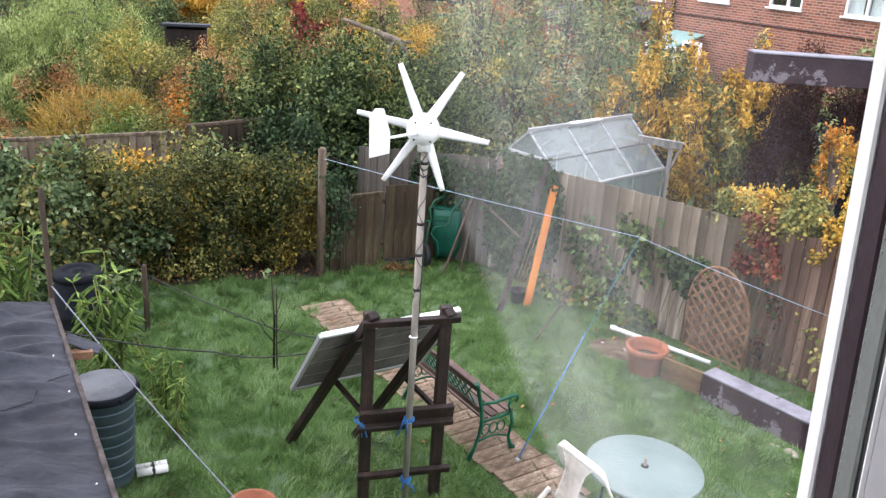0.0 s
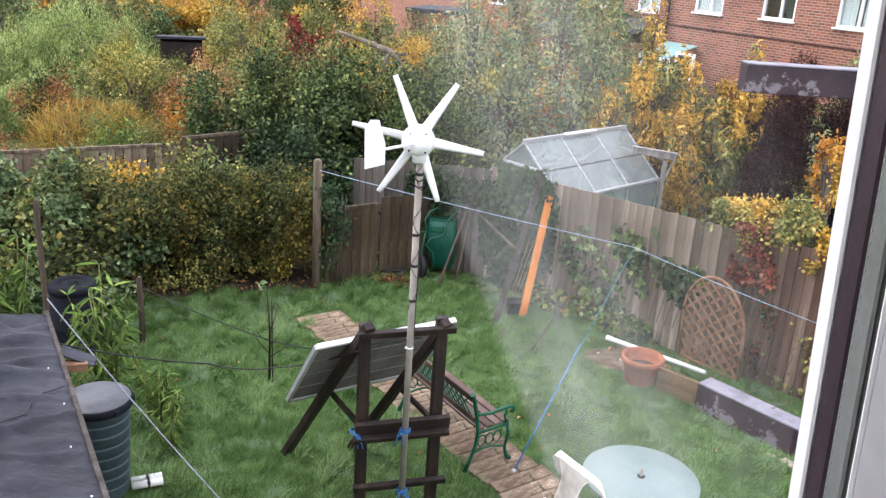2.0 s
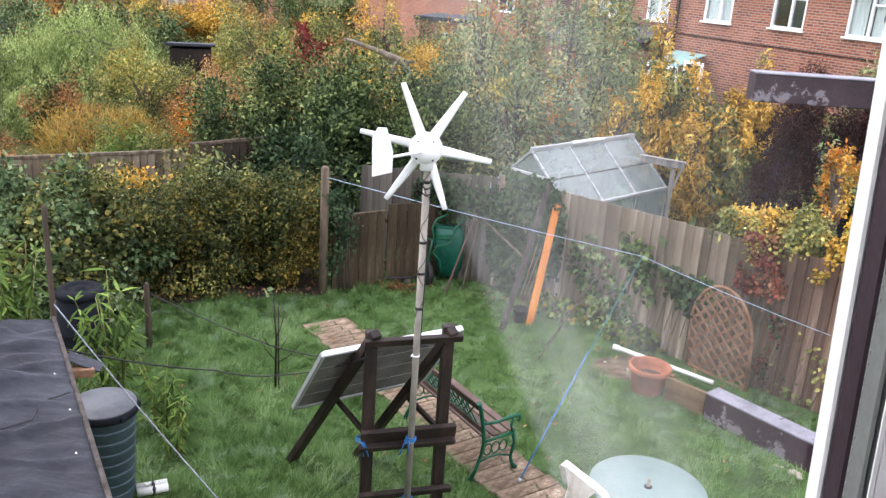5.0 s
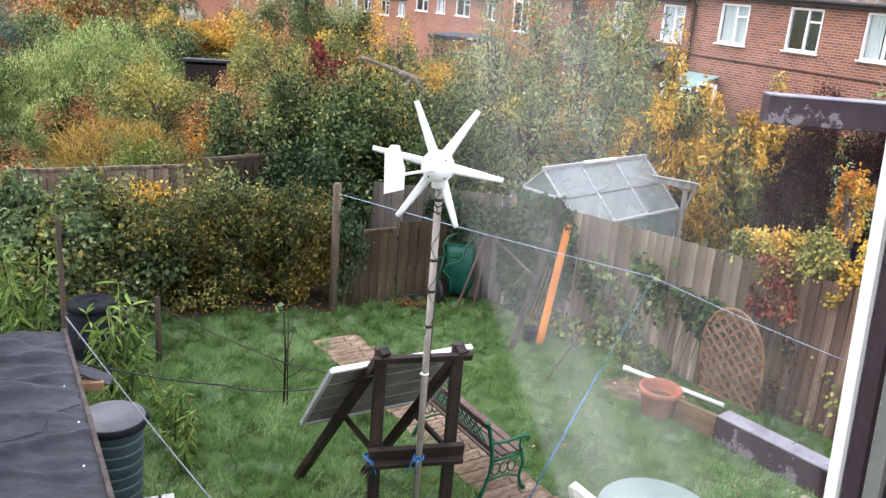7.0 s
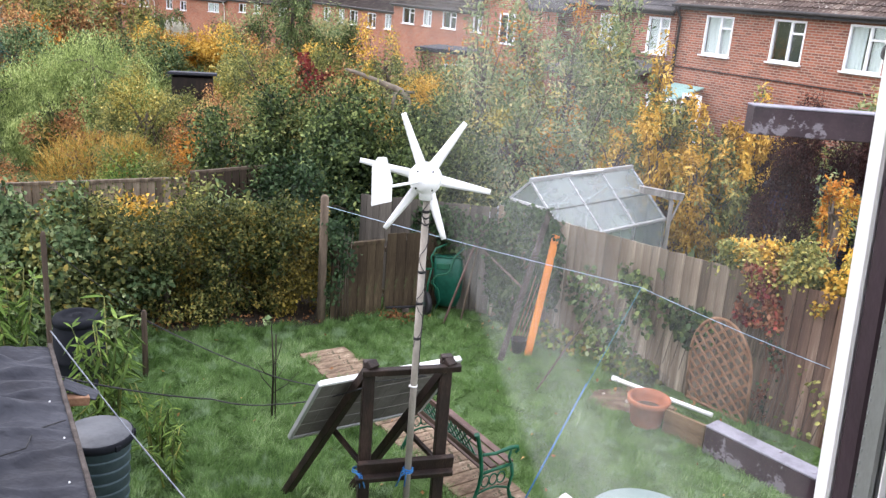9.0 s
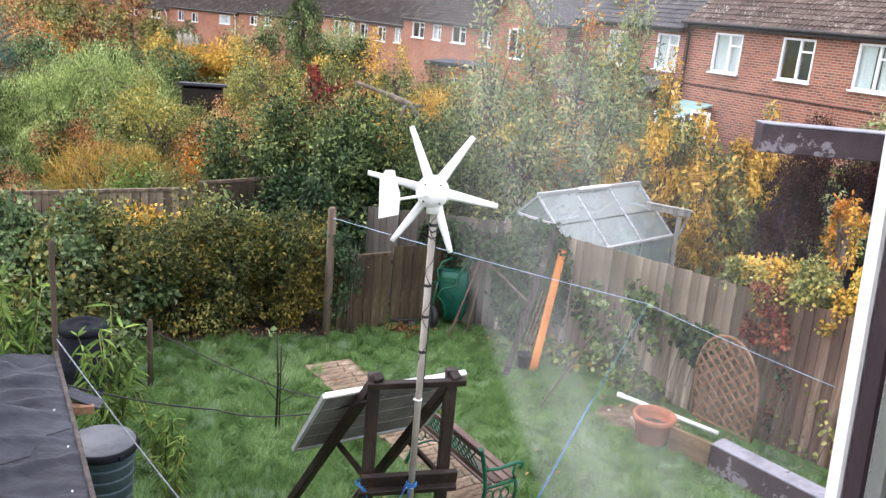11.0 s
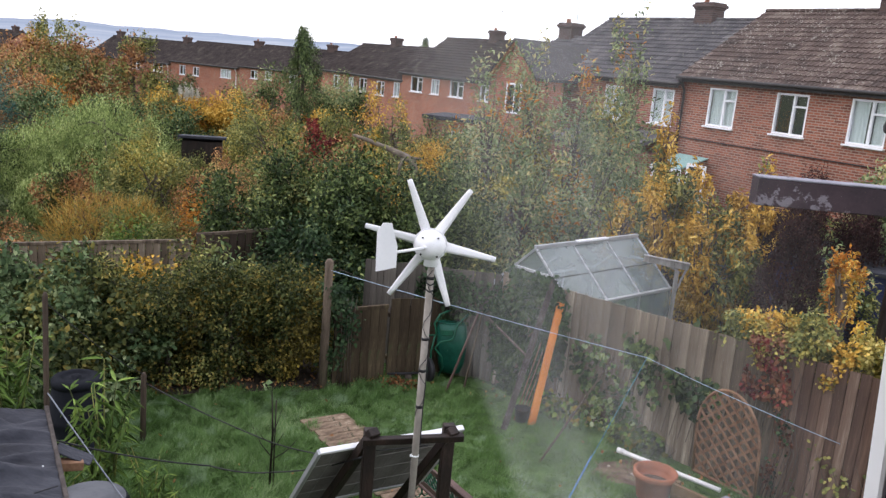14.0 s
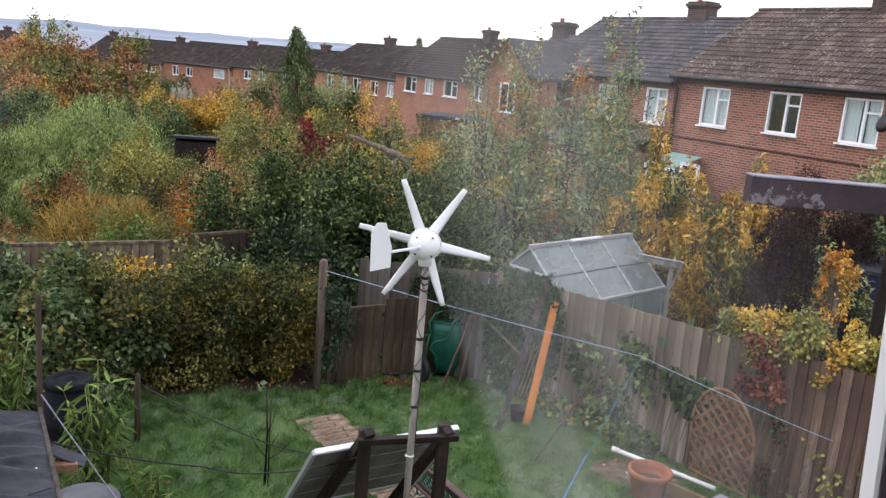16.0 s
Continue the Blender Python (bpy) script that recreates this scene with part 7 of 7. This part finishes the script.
for k in range(9):
    a, q = k * 2.4, 0.12 + 0.05 * k
    c0 = np.array([q * math.cos(a), q * math.sin(a), 2.75 + 0.12 * math.sin(k * 3.1)])
    pts_ = c0 + rng_p.normal(0, 1, (90, 3)) * np.array([0.05, 0.05, 0.17])
    leaf_mesh("plume", pts_, np.tile([0.3 * math.cos(a), 0.3 * math.sin(a), 1.0], (90, 1)), 0.12, 0.3, rng_p, M_PLUME, pm, 0.4)
    bm = B()
    tube(bm, [(0, 0, 0), tuple(c0)], 0.012, 4)
    part("stem", bm, L_BROOM, pm)

# scrub that fills the far gardens
rng_f = random.Random(21)
FILL = [(L_OLIVE, L_LAUREL), (L_LAUREL, L_OLIVE), (L_OLIVE, L_YELLOW), (L_RUST, L_OLIVE), (L_GREY, L_OLIVE), (L_OLIVE, L_RUST), (L_SAGE, L_OLIVE)]
count = 0
while count < 60:
    y = rng_f.uniform(18.5, 58)
    x = rng_f.uniform(-0.56, 0.45) * y
    if x * 0.8545 + y * 0.5195 > 20.0 or y < 27 and x < -4.5:
        continue
    d = math.hypot(x, y)
    h = 4.6 - d * math.tan(radians(rng_f.uniform(3.4, 5.4) if y > 30 else rng_f.uniform(6.0, 8.0))) - ground_z(x, y)
    h = max(1.3, min(3.2, h))
    r = rng_f.uniform(0.9, 1.7)
    m1, m2 = FILL[count % len(FILL)]
    tree("shrub", x, y, h, (r, r, h * 0.52), m1, 0.06 + 0.0019 * d, 4200, "mixed autumn garden shrub among the far gardens", 300 + count, 0.5, 30, 0.32, 0.5, -1, 0.05, 8, "shrub",
         "far garden shrubs", 0.3, 0.3, None, (m2, 0.3))
    count += 1


# ---- climbers on the fence ----
def climber(name, x0, x1, z0, z1, n, mat, size, label, seed, thick=0.07, inner=True, keep=0.5, m2=None):
    """Leaves over a stretch of the fence, x along it from its far corner."""
    rng = np.random.default_rng(seed)
    m = Matrix.Translation((1.05, 11.92, 0)) @ pose(0, 0, 0, 0, 0, FROT)
    t = thing(name, m, label, "climber")
    p = np.stack([rng.uniform(x0, x1, n * 3), np.zeros(n * 3), rng.uniform(z0, z1, n * 3)], 1)
    f = np.sin(p[:, 0] * 5.3 + seed) * np.cos(p[:, 2] * 4.7 + seed * 1.7) + 0.7 * np.sin(p[:, 0] * 11 + p[:, 2] * 9 + seed) + rng.normal(0, 0.35, n * 3)
    e = np.minimum.reduce([p[:, 0] - x0, x1 - p[:, 0], (z1 - p[:, 2]) * 1.5]) / max(0.2, (x1 - x0) * 0.25)
    p = p[(f + np.minimum(1, e) * 1.2 - 0.6) > (1 - keep) * 1.6 - 0.8][:n]
    p[:, 1] = -np.abs(rng.normal(0.05, thick, len(p))) if inner else rng.normal(0, thick, len(p))
    way = np.tile([0.0, -0.3, -0.8], (len(p), 1))
    face = np.tile([0.0, -0.8, 0.6], (len(p), 1))
    if m2 is not None:
        h = len(p) // 3
        leaf_mesh("foliage", p[:h], way[:h], size, 0.8, rng, m2, t, 0.6, face=face[:h], oval=True)
        leaf_mesh("foliage", p[h:], way[h:], size, 0.8, rng, mat, t, 0.6, face=face[h:], oval=True)
    else:
        leaf_mesh("foliage", p, way, size, 0.8, rng, mat, t, 0.6, face=face, oval=True)
    bm = B()
    for k in range(7):
        xa = x0 + (x1 - x0) * (k + 0.5) / 7
        tube(bm, [(xa, -0.03, max(0, z0 - 0.4)), (xa + 0.1, -0.03, (z0 + z1) / 2), (xa - 0.06, -0.03, z1 - 0.1)], [0.005, 0.004, 0.002], 5)
    part("stem", bm, M_BARK, t)


climber("ivy", 0.0, 1.25, 0.5, 1.86, 4600, L_IVY, 0.065, "dense dark ivy over the fence corner", 1, 0.08, True, 0.85)
climber("ivy", 0.0, 1.0, 0.0, 1.0, 3000, L_IVY, 0.06, "dark ivy at the foot of the fence corner", 2, 0.06, True, 0.6)
climber("climber", 1.35, 2.75, 0.1, 1.3, 620, L_LAUREL, 0.075, "green climber spreading over the fence boards", 3, 0.06, True, 0.36, L_GREY)
climber("climber", 2.1, 2.75, 1.05, 1.5, 150, L_LAUREL, 0.085, "green climber spreading over the fence boards", 8, 0.07, True, 0.5)
climber("climber", 2.75, 3.55, 0.7, 1.2, 280, L_LAUREL, 0.08, "thin green climber on the fence boards", 4, 0.06, True, 0.36, L_IVY)
climber("climber", 3.75, 4.3, 1.2, 1.9, 900, L_CREEPER, 0.05, "red-brown virginia creeper hanging on the fence", 5, 0.05, True, 0.62, L_RED)
climber("climber", 4.1, 4.4, 0.0, 1.3, 150, L_CREEPER, 0.045, "thin red-brown creeper strand on the boards", 9, 0.03, True, 0.3, L_IVY)
climber("climber", 4.2, 5.2, 0.05, 0.9, 90, L_OLIVE, 0.06, "few small weeds growing through the fence", 6, 0.03, True, 0.2)
climber("weed", 0.9, 3.1, 0.0, 0.28, 1500, L_HEDGE, 0.075, "low green weeds along the foot of the fence", 7, 0.13, True, 0.55, L_FRESH)
for k, (s, z, r, m1, m2) in enumerate([(3.55, 1.8, 0.24, L_OLIVE, L_YELLOW), (3.95, 1.8, 0.27, L_YGREEN, L_RUST), (4.4, 1.86, 0.26, L_OLIVE, L_YGREEN), (4.85, 1.86, 0.27, L_YGREEN, L_YELLOW),
                                       (5.3, 1.92, 0.23, L_OLIVE, L_YGREEN), (5.8, 1.94, 0.23, L_YGREEN, L_YELLOW), (3.95, 2.02, 0.14, L_YELLOW, L_YGREEN)]):
    p = Vector((1.05, 11.92, 0)) + FD * s + FN * 0.22
    tree("hop_bush", p.x, p.y, z + r * 0.6, (r * 1.1, r * 0.8, r), m1, 0.048, 2600 if r > 0.2 else 420, "yellow-green climbing shrub spilling over the fence top", 400 + k, 0.75, 40, 0.09, 0.3, -1, 0.03, 14,
         "shrub", "shrubs over the fence", 0.3, 0.2, z, (m2, 0.25), oval=True)

rng_b = np.random.default_rng(77)
# ivy on the back fence and on the low panel
iv = thing("ivy", (0, 0, 0), "dark ivy over the back fence", "climber")
n = 2600
p = np.stack([rng_b.uniform(-0.2, 1.05, n), np.zeros(n), rng_b.uniform(0.3, 1.62, n)], 1)
p[:, 1] = 12.3 - (p[:, 0] + 0.3) * 0.26 - np.abs(rng_b.normal(0.05, 0.05, n))
p = p[np.sin(p[:, 0] * 6) + np.cos(p[:, 2] * 5) + rng_b.normal(0, 0.4, n) > -0.2]
leaf_mesh("foliage", p, np.tile([0, -0.7, -0.5], (len(p), 1)), 0.075, 0.8, rng_b, L_IVY, iv, 0.6)


iv = thing("ivy", (0, 0, 0), "dark ivy between the post and the low panel", "climber")
n = 520
p = np.stack([rng_b.normal(-1.2, 0.09, n), rng_b.normal(11.24, 0.06, n), 1.5 - 1.2 * rng_b.random(n) ** 1.6], 1)
p[:, 0] -= 0.12 * np.sin(p[:, 2] * 5)
leaf_mesh("foliage", p, np.tile([0, -0.3, -0.8], (n, 1)), 0.06, 0.75, rng_b, L_IVY, iv, 0.6, face=np.tile([0.2, -0.7, 0.7], (n, 1)), oval=True)
bm = B()
for k in range(5):
    tube(bm, [(-1.2 + 0.05 * k, 11.27, 0), (-1.15 + 0.03 * k, 11.24, 0.7), (-1.22 + 0.06 * k, 11.25, 1.35)], [0.008, 0.006, 0.003], 5)
part("stem", bm, M_BARK, iv)


# ---- lance-leaved plants by the shed ----
def lance_plant(x, y, stems, h, spread, seed, label):
    rng = np.random.default_rng(seed)
    t = thing("buddleia", (x, y, 0), label, "plant")
    pts, ways = [], []
    bm = B()
    for k in range(stems):
        a = rng.uniform(0, 6.28)
        e = Vector((spread * math.cos(a) * rng.uniform(0.3, 1), spread * math.sin(a) * rng.uniform(0.3, 1), h * rng.uniform(0.65, 1.05)))
        b = Vector((e.x * 0.25, e.y * 0.25, 0))
        m = b.lerp(e, 0.5) + Vector((-e.x * 0.15, -e.y * 0.15, 0.1))
        tube(bm, [b, m, e], [0.011, 0.008, 0.004], 5)
        for i in range(11):
            q = 0.2 + 0.8 * i / 10
            c = (b.lerp(m, q * 2) if q < 0.5 else m.lerp(e, q * 2 - 1))
            for j in range(3):
                d = rng.uniform(0, 6.28)
                pts.append(c)
                ways.append((math.cos(d), math.sin(d), -0.8 if i < 10 else 0.1))
    part("stem", bm, L_OLIVE, t)
    leaf_mesh("foliage", np.array(pts), np.array(ways), 0.18 if h > 0.8 else 0.11, 0.17, rng, L_FRESH, t, 0.3, 0.06, face=np.tile([0.0, -0.2, 1.0], (len(pts), 1)), oval=True)


lance_plant(-3.95, 7.7, 16, 1.75, 0.4, 1, "tall pale green lance-leaved plant by the shed")
lance_plant(-3.4, 7.35, 10, 0.75, 0.45, 2, "pale green lance-leaved plant by the shed")
lance_plant(-3.0, 7.6, 10, 1.45, 0.45, 3, "pale green lance-leaved plant beside the compost bin")
lance_plant(-2.45, 7.35, 8, 0.75, 0.4, 4, "low lance-leaved plant beside the water butt")
lance_plant(-2.2, 6.95, 6, 0.55, 0.3, 5, "low lance-leaved plant beside the water butt")

sp = thing("sapling", (-1.53, 8.35, 0), "thin bare sapling tied to a cane in the lawn", "sapling")
bm = B()
tube(bm, [(0, 0, 0), (0.01, 0, 0.6), (-0.02, 0, 1.1)], [0.015, 0.012, 0.006], 6)
for a, z, l in ((0.3, 0.3, 0.3), (2.6, 0.35, 0.28), (4.2, 0.5, 0.25), (1.2, 0.6, 0.2), (5.5, 0.45, 0.22)):
    tube(bm, [(0, 0, z), (l * 0.5 * math.cos(a), l * 0.5 * math.sin(a), z + 0.09), (l * math.cos(a), l * math.sin(a), z + 0.26)], [0.006, 0.005, 0.002], 5)
part("trunk", bm, M_DARKWOOD, sp)
bm = B()
tube(bm, [(0.04, -0.02, 0), (0.035, -0.02, 1.0)], 0.008, 6)
part("cane", bm, M_DARKWOOD, sp)
pp = rng_b.normal(0, 0.05, (7, 3)) * np.array([1, 1, 0.5]) + np.array([-0.1, 0, 1.12])
leaf_mesh("foliage", pp, np.tile([0, 0, 0.2], (7, 1)), 0.07, 0.8, rng_b, L_GREY, sp, 0.6)


# ---- lawn, fallen leaves ----
def on_lawn(x, y):
    ok = (x * 0.692 + y * 0.722 < 9.33 - 0.12) & (y < 12.3) & (y > 3.2) & ((y < 11.1 + (x + 1.47) * 0.29 + 0.08 * np.sin(x * 6.3) + 0.05 * np.sin(x * 15)) | (x > -1.4))
    u = (x - 1.16) * 0.836 + (y - 6.03) * 0.548
    v = -(x - 1.16) * 0.548 + (y - 6.03) * 0.836
    edge = 0.05 * np.sin(v * 7) + 0.03 * np.sin(v * 17) + 0.02 * np.sin(v * 41)
    path_ = (u > 0.05 + edge) & (u < 0.58 + 0.7 * edge) & (v > 0) & (v < 4.8)
    patch = ((x - 2.55) ** 2 / 0.16 + (y - 9.35) ** 2 / 0.1 < 1 + 0.3 * np.sin(x * 19) * np.cos(y * 23)) & (np.sin(x * 57) * np.cos(y * 61) < 0.75)
    return ok & ~path_ & ~patch & ((x - 2.71) ** 2 + (y - 8.8) ** 2 > 0.18 ** 2)


def lawn():
    rng = np.random.default_rng(9)
    tagged(part("lawn", ([(-9, 2.6, 0.004), (7, 2.6, 0.004), (7, 13.5, 0.004), (-9, 13.5, 0.004)], [(0, 1, 2, 3)]), M_SOIL), "damp mossy lawn soil under grass", "lawn", kind="structure")
    n = 640000
    x, y = rng.uniform(-5.2, 5.6, n), rng.uniform(3.2, 12.2, n)
    ok = on_lawn(x, y)
    x, y = x[ok], y[ok]
    tuft = np.sin(x * 3.1 + 1.3 * np.sin(y * 2.3)) * np.cos(y * 2.7 + np.sin(x * 1.9)) + 0.6 * np.sin(x * 9.1) * np.cos(y * 8.3)
    n = len(x)
    # uneven growth: many waves of all directions, a hand to a stride long
    lump = np.zeros(n)
    for k in range(16):
        a, q = rng.uniform(0, 6.28), rng.uniform(5, 26)
        lump += np.sin((x * math.cos(a) + y * math.sin(a)) * q + rng.uniform(0, 6.28)) / 2.8
    h = 0.042 * np.clip(1 + 0.25 * tuft + 0.4 * lump, 0.3, 2.6) * rng.uniform(0.4, 1.5, n)
    h = np.where(x < -0.5, h * 1.45, h)
    d = 0.9 * tuft + 1.5 * lump + rng.normal(0, 0.9, n)
    lean = rng.uniform(0.3, 1.5, n) * h
    w = rng.uniform(0.0026, 0.005, n)
    z = np.zeros(n)
    base = np.stack([x, y, z], 1)
    s = np.stack([np.cos(d + 1.57) * w, np.sin(d + 1.57) * w, z], 1)
    tip = base + np.stack([np.cos(d) * lean, np.sin(d) * lean, h], 1)
    v = np.stack([base - s, base + s, tip], 1)
    me = bpy.data.meshes.new("grass")
    me.vertices.add(n * 3)
    me.vertices.foreach_set("co", v.reshape(-1).astype(np.float32))
    me.loops.add(n * 3)
    me.loops.foreach_set("vertex_index", np.arange(n * 3, dtype=np.int32))
    me.polygons.add(n)
    me.polygons.foreach_set("loop_start", np.arange(0, n * 3, 3, dtype=np.int32))
    me.update(calc_edges=True)
    me.materials.append(M_GRASS)
    tagged(new("grass", me), "long damp uncut green grass", "grass", kind="stuff")
    k = 420
    p = np.stack([rng.uniform(-4.5, 5.2, k * 4), rng.uniform(5, 11.8, k * 4), np.full(k * 4, 0.04)], 1)
    near = (p[:, 0] * 0.692 + p[:, 1] * 0.722)
    p = p[(near < 9.2) & (rng.random(k * 4) < np.where(near > 8.5, 0.6, 0.09))]
    heap = np.stack([rng.normal(-0.35, 0.22, 220), rng.normal(11.55, 0.12, 220), np.full(220, 0.05)], 1)
    fringe = np.stack([rng.uniform(-4.5, -1.3, 260), np.zeros(260), np.full(260, 0.045)], 1)
    fringe[:, 1] = 11.1 + (fringe[:, 0] + 1.47) * 0.29 + np.abs(rng.normal(0, 0.2, 260))
    p = np.concatenate([p, heap, fringe])
    fl = new("fallen_leaves")
    tagged(fl, "scattered fallen yellow-brown leaves on the grass", "fallen leaves", kind="stuff")
    leaf_mesh("leaf_litter", p, np.zeros((len(p), 3)) + np.array([0.0, 0, 0.05]), 0.05, 0.6, rng, L_RUST, fl, 0.5)


lawn()


# ---- bare soil, stones ----
M_STONE = surface("pale_stone", [(0.25, 0.21, 0.17), (0.42, 0.36, 0.3), (0.5, 0.45, 0.4)], 6, 40, 0.9, 0.3)
rng_s = random.Random(31)
sl = part("soil_patch", ([(2.55 + 0.42 * math.cos(k * 0.35) * (1 + 0.2 * math.sin(k * 2.1)), 9.35 + 0.34 * math.sin(k * 0.35) * (1 + 0.2 * math.cos(k * 1.7)), 0.008) for k in range(18)],
                         [tuple(range(18))]), surface("bare_brown_soil", [(0.07, 0.05, 0.035), (0.14, 0.1, 0.07), (0.22, 0.17, 0.12)], 7, 60, 0.95, 0.8, dist=0.02))
tagged(sl, "patch of bare brown soil with litter", "soil", kind="structure")
# soil strip at the hedge foot; the undershade is put into its dark colour
bed_ = part("flower_bed", ([(-7.5 + 0.155 * k, (11.1 + (-7.5 + 0.155 * k + 1.47) * 0.29 - 0.05) + 0.05 * math.sin(k * 1.3), 0.009) for k in range(41)] + [(-1.3, 12.6, 0.009), (-7.5, 12.6, 0.009)], [tuple(range(43))]),
             surface("shade_dark_soil", [(0.018, 0.014, 0.01), (0.04, 0.03, 0.022), (0.07, 0.052, 0.036)], 6, 50, 0.95, 0.8, dist=0.02))
tagged(bed_, "soil under the hedge, darkened for the hedge's shade", "soil", kind="structure")
for k in range(16):
    u = rng_s.uniform(0, 1)
    if k < 10:
        x, y = 3.72 + 0.45 * u + rng_s.uniform(-0.05, 0.05), 7.35 - 0.55 * u + rng_s.uniform(-0.07, 0.07)
    else:
        x, y = 2.55 + rng_s.uniform(-0.25, 0.25), 9.3 + rng_s.uniform(-0.2, 0.2)
    r = rng_s.uniform(0.018, 0.042)
    bm = B()
    bmesh.ops.create_icosphere(bm, subdivisions=2, radius=r)
    for v in bm.verts:
        v.co *= 1 + 0.25 * noise.noise(v.co * 30 + Vector((k, 0, 0)))
        v.co.z *= 0.6
    st_ = part("stone", bm, M_STONE)
    st_.matrix_basis = pose(x, y, r * 0.4, 0, 0, rng_s.uniform(0, 360))
    tagged(st_, "small pale rounded stone on the soil", "stone", "loose stones")

# ---- flat-roofed extension among the far gardens ----
ex = thing("extension", pose(0.9, 45.0, ground_z(0, 45), 0, 0, -20), "flat-roofed brick extension with a white window", "extension")
bm = front_wall(-1.9, 1.9, 0, 2.6, [(0.2, 1.6, 1.5, 1.0)])
part("wall", bm, M_BRICK, ex)
bm = B()
box(bm, (3.3, 2.6, 2.58), (0, 1.8, 1.29))
part("body", bm, M_BRICK, ex)
bm = B()
box(bm, (4.2, 3.6, 0.22), (0, 1.4, 2.72), bevel=0.02)
part("roof", bm, M_FELT, ex)
bm = frame_ring(1.5, 1.0, 0.07, 0.08)
box(bm, (0.06, 0.06, 0.9), (0, 0, 0))
bm.transform(pose(0.2, 0.1, 1.6))
wn_ = part("window", bm, M_UPVC, ex)
bm = B()
box(bm, (1.4, 0.02, 0.9), (0.2, 0.14, 1.6))
part("pane", bm, M_GLASSDARK, wn_)
